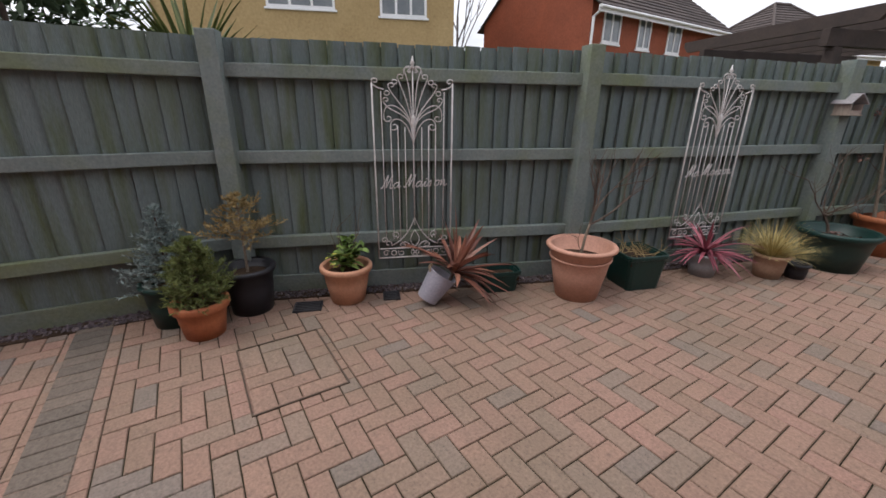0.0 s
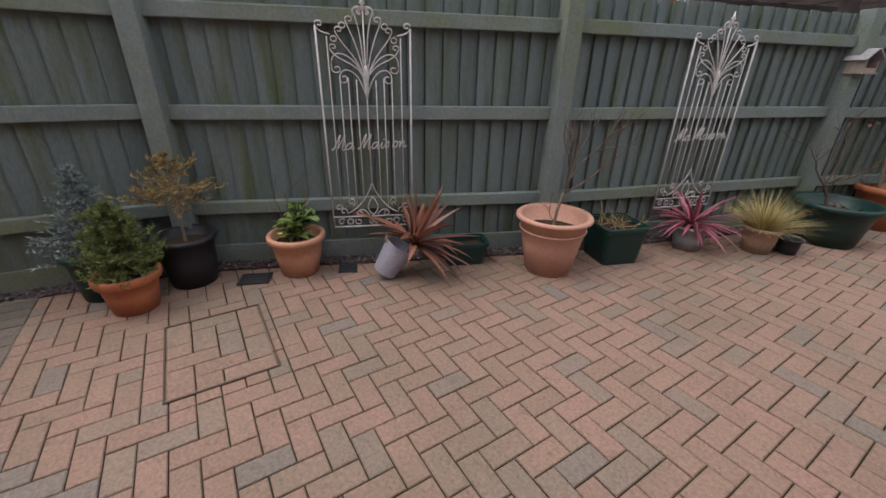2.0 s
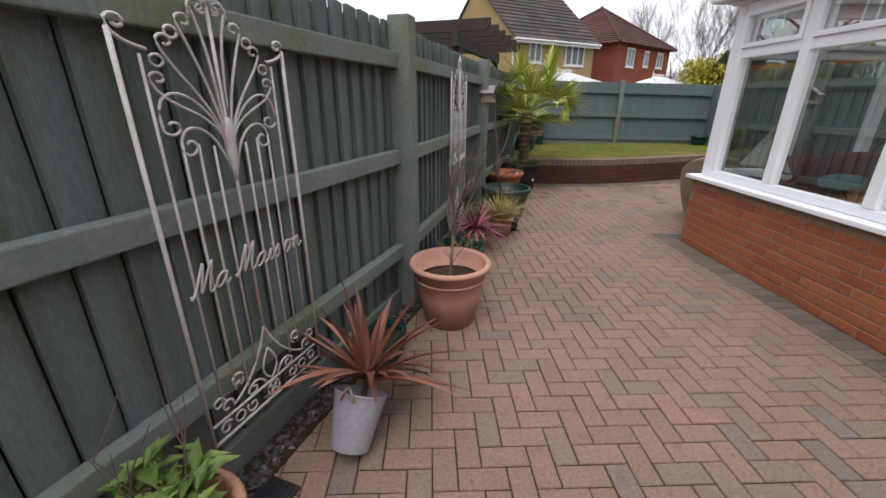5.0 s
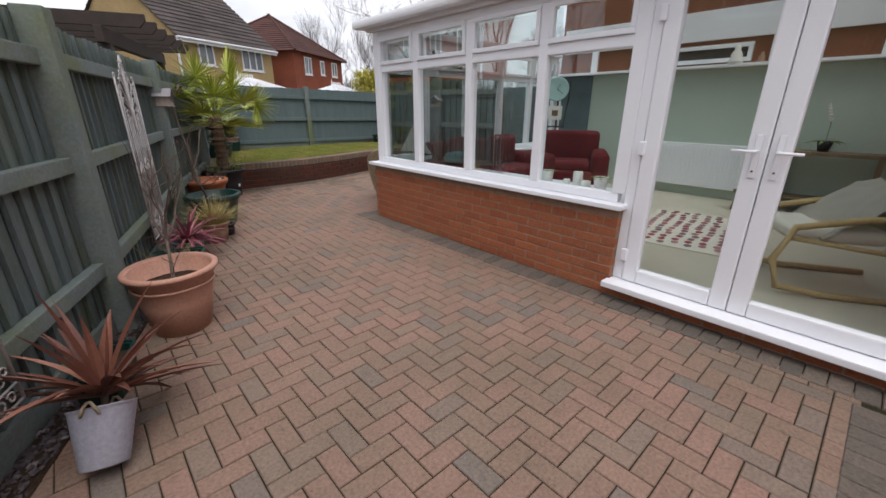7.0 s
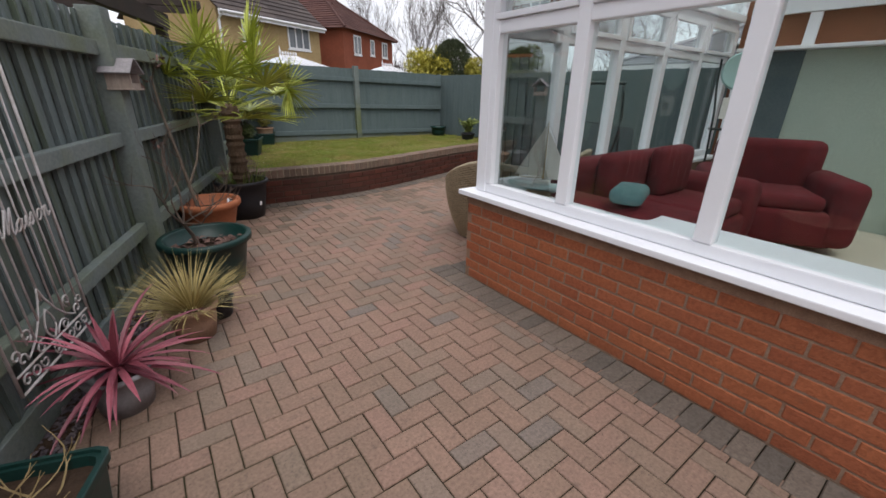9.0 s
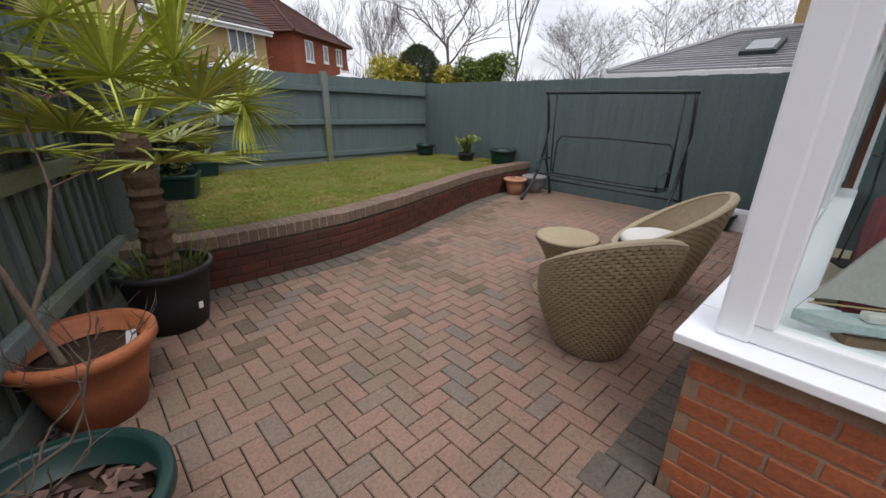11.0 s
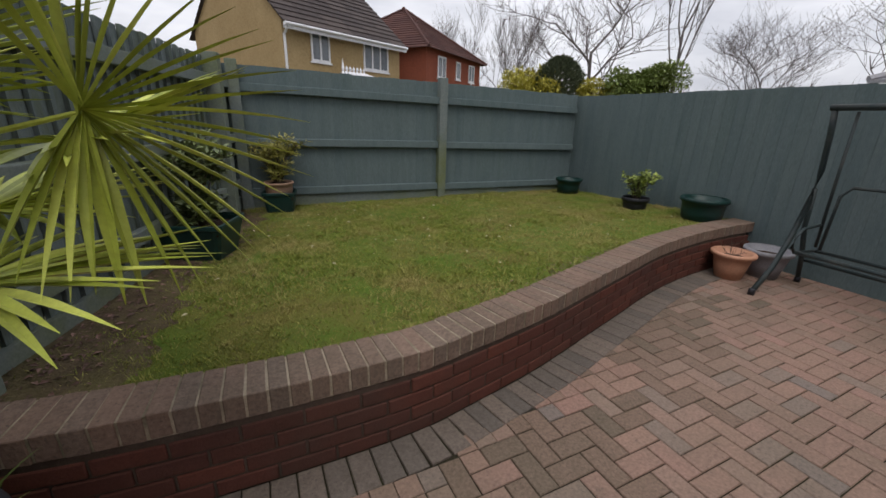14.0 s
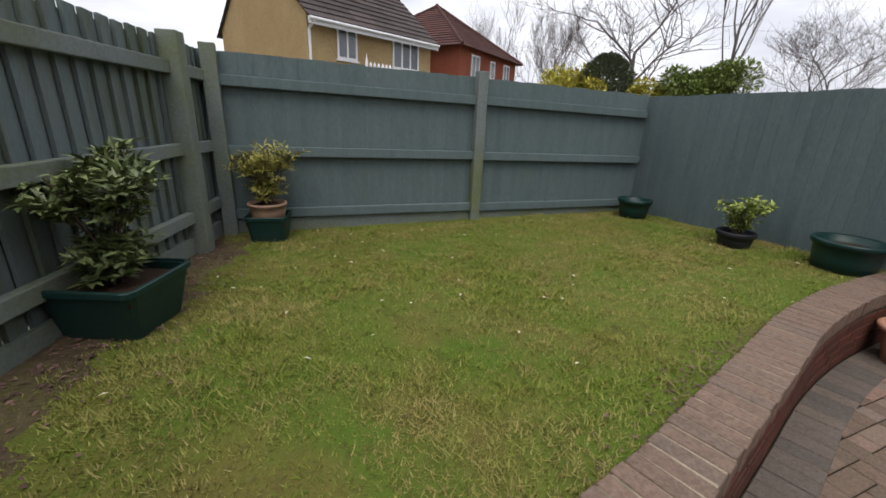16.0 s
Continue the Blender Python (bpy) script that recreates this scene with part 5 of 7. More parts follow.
def tub_chair(m, label):
    t = thing("rattan_tub_chair", label, "chair", m, "rattan garden set")
    seg = 72

    def shell(inner, levels, v0=0.0):
        bm = bmesh.new()
        rings = []
        for j in range(levels + 1):
            v = v0 + (1 - v0) * j / levels
            rings.append([bm.verts.new(tub_surface(v, 2 * math.pi * k / seg, inner)[0]) for k in range(seg)])
        for p, q in zip(rings, rings[1:]):
            for k in range(seg):
                bm.faces.new((p[k], p[(k + 1) % seg], q[(k + 1) % seg], q[k]))
        bm.faces.new(list(reversed(rings[0])))
        return bm, rings
    bm, _ = shell(0.008, 14)
    part("liner", bm, M_RATTAN_IN, t, smooth=True)
    bm, _ = shell(0.05, 10, 0.5)
    part("inner_shell", bm, M_RATTAN, t, smooth=True)
    bm = bmesh.new()
    weave(bm, lambda v, a: tub_surface(v, a, 0.004), 36, 46)
    part("outer_weave", bm, M_RATTAN, t)
    bm = bmesh.new()
    weave(bm, lambda v, a: (tub_surface(0.52 + 0.46 * v, a, 0.047)[0], -tub_surface(v, a)[1]), 16, 54, 0.004)
    part("inner_weave", bm, M_RATTAN, t)
    # rolled rim
    bm = bmesh.new()
    n, s2 = 96, 8
    rings = []
    for k in range(n):
        a = 2 * math.pi * k / n
        c = tub_surface(1.0, a, 0.027)[0] + Vector((0, 0, 0.004))
        out = Vector((math.cos(a), math.sin(a), 0))
        rings.append([bm.verts.new(c + out * 0.030 * math.cos(b) + Vector((0, 0, (0.016 + 0.0025 * (k % 2)) * math.sin(b)))) for b in [2 * math.pi * j / s2 for j in range(s2)]])
    for k in range(n):
        for j in range(s2):
            bm.faces.new((rings[k][j], rings[(k + 1) % n][j], rings[(k + 1) % n][(j + 1) % s2], rings[k][(j + 1) % s2]))
    part("rim", bm, M_RATTAN, t)
    bm = bmesh.new()
    lathe(bm, [(0.0, 0.37), (0.22, 0.375), (0.262, 0.395), (0.272, 0.42), (0.255, 0.447), (0.18, 0.468), (0.0, 0.476)], 40, pose(0, -0.02, 0))
    for v in bm.verts:
        v.co.z += 0.006 * noise.noise(v.co * 9)
    part("cushion", bm, M_CUSH, t, "round cream seat cushion", smooth=True)
    for k in range(4):
        a = k * math.pi / 2 + 0.7
        bm = bmesh.new()
        lathe(bm, [(0.02, 0.0), (0.02, 0.016)], 10, pose(0.19 * math.cos(a), 0.19 * math.sin(a), 0))
        part("foot", bm, M_BLACKP, t)
    return t


ch = tub_chair(pose(1.157, 4.493, 0, 0, 0, -36.5), "tan woven rattan tub chair with a cream cushion")
copy_thing(ch, pose(2.22, 4.552, 0, 0, 0, 24.7))


def table_prof(v):
    r = 0.135 + 0.095 * abs(2 * v - 0.94) ** 1.7
    return r


rt = thing("rattan_side_table", "round hourglass shaped tan rattan side table", "table", pose(1.66, 4.99, 0), "rattan garden set")
bm = bmesh.new()
lathe(bm, [(table_prof(k / 20) - 0.004, 0.012 + 0.435 * k / 20) for k in range(21)], 48)
part("liner", bm, M_RATTAN_IN, rt, smooth=True)
bm = bmesh.new()
weave(bm, lambda v, a: (Vector((table_prof(v) * math.cos(a), table_prof(v) * math.sin(a), 0.012 + 0.435 * v)), Vector((math.cos(a), math.sin(a), 0))), 30, 40, 0.004)
part("weave", bm, M_RATTAN, rt)
bm = bmesh.new()
lathe(bm, [(0.20, 0.443), (0.228, 0.447), (0.234, 0.458), (0.228, 0.469), (0.21, 0.472), (0.0, 0.474)], 56)
part("tabletop", bm, M_RATTAN, rt, "finely woven round top", smooth=True)
# ---- conservatory room ----
M_RED = mat("red_upholstery", (0.125, 0.011, 0.015), (0.085, 0.008, 0.011), 6, 0.9, 0.15, 120)
M_TEAL = mat("pale_teal_paint", (0.42, 0.62, 0.60), (0.38, 0.57, 0.55), 8, 0.6, 0.05, 60)
M_WOODY = mat("pale_bent_wood", (0.50, 0.36, 0.17), (0.42, 0.30, 0.14), 5, 0.5, 0.1, 60, stretch=(1, 8, 1))
M_DWOOD = mat("brown_wood", (0.20, 0.13, 0.075), (0.15, 0.10, 0.055), 5, 0.5, 0.1, 60, stretch=(1, 8, 1))
M_CREAM = mat("cream_fabric", (0.66, 0.62, 0.54), (0.60, 0.56, 0.48), 10, 0.9, 0.15, 120)
M_WAX = mat("white_wax", (0.82, 0.80, 0.76), (0.78, 0.76, 0.72), 6, 0.5, 0.02, 60)
M_SAIL = mat("canvas_sail", (0.62, 0.60, 0.55), (0.56, 0.54, 0.49), 14, 0.9, 0.1, 100)
M_HULL = mat("faded_teal_hull", (0.45, 0.58, 0.58), (0.55, 0.62, 0.60), 10, 0.5, 0.05, 60, dirt=(0.6, 0.6, 0.57), dscale=12, damt=0.7)


def soft_box(name, a, b, material, parent, r=0.05, label=""):
    bm = bmesh.new()
    add_box(bm, *a, *b)
    bmesh.ops.bevel(bm, geom=list(bm.edges), offset=r, segments=4, profile=0.5, affect="EDGES")
    return part(name, bm, material, parent, label, smooth=True)


M_TEALD = mat("dull_teal_cloth", (0.10, 0.19, 0.19), (0.08, 0.15, 0.15), 8, 0.9, 0.1, 60)
sofa = thing("sofa", "red upholstered two seat sofa under the window", "sofa", pose(1.75, 3.05, IN_Z, 0, 0, 0))
soft_box("base", (-0.85, -0.42, 0.05), (0.85, 0.42, 0.33), M_RED, sofa)
soft_box("backrest", (-0.84, 0.2, 0.30), (0.84, 0.44, 0.80), M_RED, sofa, 0.08)
for x in (-1, 1):
    soft_box("arm", (x * 0.85 - 0.14, -0.44, 0.06), (x * 0.85 + 0.14, 0.40, 0.60), M_RED, sofa, 0.09)
    soft_box("seat_cushion", (x * 0.36 - 0.34, -0.40, 0.32), (x * 0.36 + 0.34, 0.2, 0.46), M_RED, sofa, 0.05)
    soft_box("pillow", (x * 0.38 - 0.24, 0.02, 0.45), (x * 0.38 + 0.24, 0.2, 0.86), M_RED, sofa, 0.07)
arm = thing("armchair", "red upholstered armchair with scatter cushions", "armchair", pose(3.15, 2.70, IN_Z, 0, 0, -60))
soft_box("base", (-0.45, -0.42, 0.05), (0.45, 0.42, 0.36), M_RED, arm)
soft_box("backrest", (-0.44, 0.22, 0.32), (0.44, 0.44, 0.88), M_RED, arm, 0.08)
for x in (-1, 1):
    soft_box("arm", (x * 0.45 - 0.12, -0.44, 0.06), (x * 0.45 + 0.12, 0.40, 0.62), M_RED, arm, 0.08)
soft_box("seat_cushion", (-0.32, -0.40, 0.35), (0.32, 0.2, 0.48), M_RED, arm, 0.05)
t = thing("scatter_cushion", "small teal and red cushion on the sofa arm", "cushion", pose(0.9, 2.82, 0.765, 0, 0, 20))
soft_box("pad", (-0.15, -0.1, 0), (0.15, 0.1, 0.1), M_TEALD, t, 0.045)

clock = thing("standing_clock", "round pale teal clock on an iron stand", "clock", pose(3.75, 3.38, IN_Z, 0, 0, -62))
bm = bmesh.new()
lathe(bm, [(0.0, -0.02), (0.17, -0.02), (0.19, 0.0), (0.18, 0.022), (0.165, 0.015), (0.0, 0.015)], 40, pose(0, 0, 1.50, 90, 0, 0))
part("dial", bm, M_TEAL, clock, smooth=True)
for a, ln in ((0.6, 0.09), (2.2, 0.13)):
    box("hand", (-0.004, -0.032, 0), (0.004, -0.028, ln), M_BLACKP, clock, 0, "", pose(0, 0, 1.50) @ pose(0, 0, 0, 0, math.degrees(a), 0))
for x in (-1, 1):
    bm = bmesh.new()
    tube(bm, [(x * 0.17, 0, 0), (x * 0.13, 0, 0.6), (x * 0.16, 0, 1.1), (x * 0.2, 0, 1.38), (x * 0.21, 0, 1.62)], 0.011, 8)
    part("stand_leg", bm, M_STEEL, clock)
box("picture", (-0.11, -0.03, 1.02), (0.11, -0.01, 1.24), M_WAX, clock, 0.003, "pale square picture below the dial")
box("picture_mark", (-0.05, -0.036, 1.08), (0.05, -0.031, 1.17), M_DWOOD, clock, 0.002)
box("shelf", (-0.17, -0.08, 0.9), (0.17, 0.08, 0.92), M_STEEL, clock, 0.004)
box("shelf_base", (-0.2, -0.12, 0.0), (0.2, 0.12, 0.02), M_STEEL, clock, 0.004)

rad = thing("radiator", "white panel radiator on the green wall", "radiator", pose(CON_E - 0.028, 1.30, IN_Z + 0.14))
box("panel", (-0.07, -0.60, 0), (-0.005, 0.60, 0.6), M_UPVC, rad, 0.01)
for k in range(24):
    box("fin", (-0.078, -0.57 + 0.0475 * k, 0.04), (-0.0705, -0.545 + 0.0475 * k, 0.56), M_UPVC, rad, 0.003)

rug = thing("rug", "pale rug with red and grey leaf shapes", "rug", pose(2.25, 0.55, IN_Z + 0.001, 0, 0, 8))
box("pile", (-0.75, -0.55, 0), (0.75, 0.55, 0.012), M_CREAM, rug, 0.004)
M_RUGR = mat("red_grey_felt", (0.30, 0.06, 0.07), (0.25, 0.05, 0.06), 9, 0.9, 0.1, 90, vary=[(0, (0.30, 0.05, 0.07)), (0.5, (0.16, 0.13, 0.15)), (1, (0.42, 0.2, 0.2))], vamt=0.9)
bm = bmesh.new()
random.seed(70)
for i in range(13):
    for j in range(9):
        x, y = -0.66 + 0.11 * i + 0.03 * random.random() + 0.05 * (j % 2), -0.47 + 0.115 * j + 0.03 * random.random()
        c = [bm.verts.new((x + dx, y + dy, 0.0145)) for dx, dy in ((-0.05, 0), (-0.024, 0.032), (0.03, 0.03), (0.052, 0), (0.024, -0.032), (-0.03, -0.028))]
        bm.faces.new(c)
part("leaf_shapes", bm, M_RUGR, rug, "scattered red and grey leaf shapes")

lounge = thing("bentwood_armchair", "pale bentwood armchair with a cream throw", "chair", pose(1.45, -0.45, IN_Z, 0, 0, -150))
for x in (-0.3, 0.3):
    bm = bmesh.new()
    tube(bm, [(x, 0.42, 0.02), (x, -0.1, 0.025), (x, -0.38, 0.06), (x, -0.44, 0.25), (x, -0.36, 0.48), (x, 0.0, 0.56), (x, 0.2, 0.56)], 0.024, 8)
    part("side_frame", bm, M_WOODY, lounge, smooth=True)
    bm = bmesh.new()
    tube(bm, [(x * 0.9, -0.35, 0.40), (x * 0.9, 0.15, 0.34), (x * 0.9, 0.32, 0.62), (x * 0.9, 0.46, 1.0)], 0.018, 8)
    part("seat_frame", bm, M_WOODY, lounge, smooth=True)
soft_box("seat_pad", (-0.25, -0.36, 0.37), (0.25, 0.2, 0.47), M_CREAM, lounge, 0.045)
bm = bmesh.new()
add_box(bm, -0.25, -0.04, 0.0, 0.25, 0.05, 0.66)
bmesh.ops.bevel(bm, geom=list(bm.edges), offset=0.04, segments=3, affect="EDGES")
bm.transform(pose(0, 0.24, 0.42, -20, 0, 0))
part("back_pad", bm, M_CREAM, lounge, smooth=True)
bm = bmesh.new()
NT = 14
gridv = [[bm.verts.new((-0.3 + 0.6 * i / NT, 0.30 - 0.5 * j / NT, 0.62 + 0.12 * math.cos(j / NT * 2.4) + 0.03 * noise.noise(Vector((i * 0.5, j * 0.5, 0))) - 0.12 * (j / NT))) for i in range(NT + 1)] for j in range(NT + 1)]
for j in range(NT):
    for i in range(NT):
        bm.faces.new((gridv[j][i], gridv[j][i + 1], gridv[j + 1][i + 1], gridv[j + 1][i]))
bmesh.ops.solidify(bm, geom=list(bm.faces), thickness=0.02)
part("throw", bm, M_CREAM, lounge, "crumpled cream throw", smooth=True)

side = thing("console_table", "brown wooden console table against the green wall", "table", pose(CON_E - 0.22, -0.15, IN_Z))
box("tabletop", (-0.17, -0.45, 0.70), (0.17, 0.45, 0.74), M_DWOOD, side, 0.006)
for x in (-0.14, 0.14):
    for y in (-0.4, 0.4):
        box("leg", (x - 0.025, y - 0.025, 0), (x + 0.025, y + 0.025, 0.699), M_DWOOD, side, 0.004)
box("lower_shelf", (-0.15, -0.37, 0.18), (0.15, 0.37, 0.205), M_DWOOD, side, 0.004)
stool = thing("small_stool", "small dark wooden stool with a brown ornament", "stool", pose(3.7, 0.50, IN_Z))
bm = bmesh.new()
lathe(bm, [(0.13, 0.22), (0.14, 0.23), (0.14, 0.245), (0.0, 0.25)], 24)
part("seat", bm, M_DWOOD, stool, smooth=True)
for k in range(3):
    a = k * 2.094
    bm = bmesh.new()
    tube(bm, [(0.08 * math.cos(a), 0.08 * math.sin(a), 0.225), (0.12 * math.cos(a), 0.12 * math.sin(a), 0.0)], 0.014, 8)
    part("leg", bm, M_DWOOD, stool)
t = thing("ornament", "dark brown rounded ornament on a stool", "ornament", pose(3.7, 0.50, IN_Z + 0.249))
bm = bmesh.new()
lathe(bm, [(0.08, 0.0), (0.11, 0.06), (0.09, 0.16), (0.05, 0.2), (0.06, 0.25), (0.03, 0.31), (0.0, 0.32)], 20)
part("body", bm, M_BLACKP, t, smooth=True)
orch = thing("orchid", "white orchid in a dark pot on the console", "plant", pose(CON_E - 0.22, -0.05, IN_Z + 0.741))
bm = bmesh.new()
lathe(bm, [(0.05, 0), (0.075, 0.12), (0.068, 0.12), (0.06, 0.09)], 20)
part("pot", bm, M_BLACKP, orch, smooth=True)
bm = bmesh.new()
for k in range(7):
    blade(bm, (0, 0, 0.1), (math.cos(k), math.sin(k), 0.35), 0.2, 0.05, 0.7)
part("foliage", bm, M_IRIS, orch)
bm = bmesh.new()
tube(bm, [(0, 0, 0.1), (0.01, 0.0, 0.3), (0.0, 0.06, 0.5)], 0.004, 6)
part("stem", bm, M_IRIS, orch)
bm = bmesh.new()
for k in range(6):
    for j in range(5):
        small_leaf(bm, Vector((0.0, 0.01 * k, 0.36 + 0.03 * k)), (math.cos(j * 1.25), 0.5, math.sin(j * 1.25)), 0.035, 0.03)
part("flower_spray", bm, M_WAX, orch)

# ornaments on the inner sill and shelf
random.seed(90)
candles = (((0.80, 1.19), 0.04, 0.13), ((0.76, 1.27), 0.03, 0.06), ((0.76, 1.10), 0.03, 0.07), ((0.86, 1.13), 0.03, 0.05))
box("ledge", (CX + 0.2, DOOR_Y0 + 0.02, SILL_Z - 0.03), (CX + 0.58, CY - 0.2, SILL_Z + 0.004), M_UPVC, con, 0.004)
for (x, y), r, h in candles:
    t = thing("candle", "white pillar candle on the window ledge", "candle", pose(x, y, SILL_Z + 0.005), "candles on the ledge")
    bm = bmesh.new()
    lathe(bm, [(r, 0), (r, h), (r - 0.006, h + 0.002), (r * 0.5, h - 0.006), (0, h - 0.008)], 24)
    part("wax", bm, M_WAX, t, smooth=True)
    bm = bmesh.new()
    tube(bm, [(0, 0, h - 0.008), (0.001, 0, h + 0.008)], 0.0012, 5)
    part("wick", bm, M_BLACKP, t)
for (x, y), kind2 in (((0.80, 0.98), "cactus"), ((0.80, 1.50), "flower")):
    t = thing("pot_plant", "small plant in a white pot on the window ledge", "plant", pose(x, y, SILL_Z + 0.005), "plants on the ledge")
    bm = bmesh.new()
    lathe(bm, [(0.045, 0), (0.058, 0.11), (0.052, 0.11), (0.048, 0.09)], 24)
    part("pot", bm, M_WAX, t, smooth=True)
    bm = bmesh.new()
    for k in range(8):
        blade(bm, (0, 0, 0.09), (math.cos(k * 0.9), math.sin(k * 0.9), 0.5), 0.1, 0.03, 0.6)
    part("foliage", bm, M_IRIS, t)

boat = thing("model_yacht", "model sailing yacht with canvas sails and teal hull", "model boat", pose(0.745, 3.41, SILL_Z + 0.005, 0, 0, -59) @ Matrix.Diagonal((0.88, 0.88, 0.72, 1)))
bm = bmesh.new()
secs = []
for k in range(13):
    u = -1 + 2 * k / 12
    w = 0.055 * (1 - abs(u) ** 2.2) + 0.002
    zt = 0.11 + 0.02 * u * u
    secs.append([bm.verts.new((0.26 * u, y, z)) for y, z in ((-w, zt), (-w * 0.85, zt - 0.04), (0, 0.03 + 0.05 * abs(u) ** 3), (w * 0.85, zt - 0.04), (w, zt))])
for p, q in zip(secs, secs[1:]):
    for i in range(4):
        bm.faces.new((p[i], q[i], q[i + 1], p[i + 1]))
    bm.faces.new((p[4], q[4], q[0], p[0]))
bmesh.ops.recalc_face_normals(bm, faces=bm.faces)
part("hull", bm, M_HULL, boat, smooth=False)
box("keel_stand", (-0.1, -0.04, 0), (0.1, 0.04, 0.045), M_DWOOD, boat, 0.004)
box("cabin", (-0.05, -0.025, 0.112), (0.07, 0.025, 0.15), M_WAX, boat, 0.008)
bm = bmesh.new()
tube(bm, [(0.02, 0, 0.11), (0.02, 0, 0.70)], 0.006, 8, 0.003)
part("mast", bm, M_WOODY, boat)
bm = bmesh.new()
tube(bm, [(0.02, 0, 0.17), (-0.22, 0.01, 0.165)], 0.004, 6)
part("boom", bm, M_WOODY, boat)
for pts in (((0.012, 0.0, 0.68), (0.012, 0.0, 0.18), (-0.22, 0.02, 0.18)), ((0.03, 0, 0.62), (0.03, 0.01, 0.16), (0.25, 0.0, 0.15))):
    bm = bmesh.new()
    a, b, c = [Vector(p) for p in pts]
    n = 8
    rows2 = []
    for j in range(n + 1):
        l, r = a.lerp(b, j / n), a.lerp(c, j / n)
        rows2.append([bm.verts.new(l.lerp(r, i / n) + Vector((0, 0.02 * math.sin(math.pi * i / n) * j / n, 0))) for i in range(n + 1)])
    for j in range(n):
        for i in range(n):
            bm.faces.new((rows2[j][i], rows2[j][i + 1], rows2[j + 1][i + 1], rows2[j + 1][i]))
    bmesh.ops.remove_doubles(bm, verts=bm.verts, dist=1e-5)
    bmesh.ops.solidify(bm, geom=list(bm.faces), thickness=0.002)
    part("sail", bm, M_SAIL, boat, "cream canvas sail")
bm = bmesh.new()
for p in ((0.26, 0, 0.13), (-0.26, 0, 0.13), (0.02, 0.05, 0.11), (0.02, -0.05, 0.11)):
    tube(bm, [(0.02, 0, 0.69), p], 0.0009, 4)
part("rigging", bm, M_BLACKP, boat)

for y, h, nm, lab, m in ((2.35, 0.16, "ornament", "pale bird ornament on the shelf", M_WAX), (1.05, 0.22, "statue", "small seated white stone statue on the shelf", M_WAX), (0.78, 0.12, "ornament", "speckled egg shaped ornament on the shelf", M_TAN),
                         (0.45, 0.13, "ornament", "dark figure ornament on the shelf", M_DWOOD), (1.9, 0.14, "ornament", "pale shell ornament on the shelf", M_WAX), (-0.4, 0.2, "lantern", "dark metal lantern on the shelf", M_STEEL)):
    t = thing(nm, lab, nm, pose(CON_E - 0.09, y, 1.891), "ornaments on the shelf")
    bm = bmesh.new()
    lathe(bm, [(h * 0.36, 0), (h * 0.40, h * 0.12), (h * 0.26, h * 0.28), (h * 0.30, h * 0.45), (h * 0.2, h * 0.66), (h * 0.14, h * 0.72), (h * 0.17, h * 0.84), (h * 0.1, h * 0.97), (0, h)], 20)
    part("body", bm, m, t, smooth=True)
# added panel, teal reflection put into its colour, and upper window in the house wall
M_DARKGLASS = mat("dark_room_glass", (0.02, 0.022, 0.024), None, 4, 0.12, 0.0, 40, spec=0.5)
M_REFL_TEAL = mat("reflection_teal", (0.10, 0.135, 0.145), (0.125, 0.16, 0.17), 3, 0.6, 0.05, 60)
teal_panel = tagged(box("door_2", (CON_E - 0.03, 3.02, IN_Z), (CON_E - 0.021, 3.58, 1.85), M_REFL_TEAL), "dark teal panel over the house wall, coloured like a reflection", "door", kind="structure")
for a, b in (((3.58, IN_Z), (3.61, 1.85)),):
    box("door_frame", (CON_E - 0.05, a[0], a[1]), (CON_E - 0.0205, b[0], b[1]), M_UPVC, teal_panel, 0.004)


def small_window(name, y0, y1, z0, z1):
    w = tagged(new(name), "white framed house window above the shelf", "window", kind="structure")
    x = CON_E - 0.001
    for a, b in (((x - 0.05, y0, z0), (x, y1, z0 + 0.05)), ((x - 0.05, y0, z1 - 0.05), (x, y1, z1)), ((x - 0.05, y0, z0 + 0.051), (x, y0 + 0.05, z1 - 0.051)), ((x - 0.05, y1 - 0.05, z0 + 0.051), (x, y1, z1 - 0.051))):
        box("window_frame", a, b, M_UPVC, w, 0.004)
    box("pane", (x - 0.03, y0 + 0.05, z0 + 0.05), (x - 0.02, y1 - 0.05, z1 - 0.05), M_DARKGLASS, w)


small_window("window_1", 0.9, 2.0, 1.92, 2.14)
# white head boards above the shelf, with bare brick between them
heads = tagged(new("trim"), "white boards framing bare brick above the shelf", "trim", kind="structure")
box("head_board", (CON_E - 0.04, DOOR_Y1 + 0.02, 2.20), (CON_E - 0.0005, CY - 0.21, 2.56), M_UPVC, heads, 0.006)
for y in (-0.35, 0.62, 2.12, 2.98):
    box("upright", (CON_E - 0.035, y, 1.892), (CON_E - 0.0005, y + 0.10, 2.198), M_UPVC, heads, 0.005)

# ---- neighbouring houses ----
M_BUFF = mat("buff_brick_wall", (0.40, 0.295, 0.155), (0.34, 0.245, 0.125), 1.2, 0.9, 0.15, 14, dirt=(0.27, 0.19, 0.09), dscale=0.4, damt=0.4, coords="World", spec=0.1)
M_REDW = mat("red_brick_house_wall", (0.27, 0.085, 0.050), (0.22, 0.070, 0.043), 1.5, 0.9, 0.15, 14, dirt=(0.18, 0.07, 0.05), dscale=0.4, damt=0.4, coords="World", spec=0.1)
M_TILE = mat("brown_roof_tile", (0.060, 0.050, 0.050), (0.085, 0.070, 0.066), 3, 0.85, 0.3, 25, vary=[(0, (0.05, 0.042, 0.042)), (1, (0.10, 0.082, 0.076))], vamt=0.6, coords="World", spec=0.15)
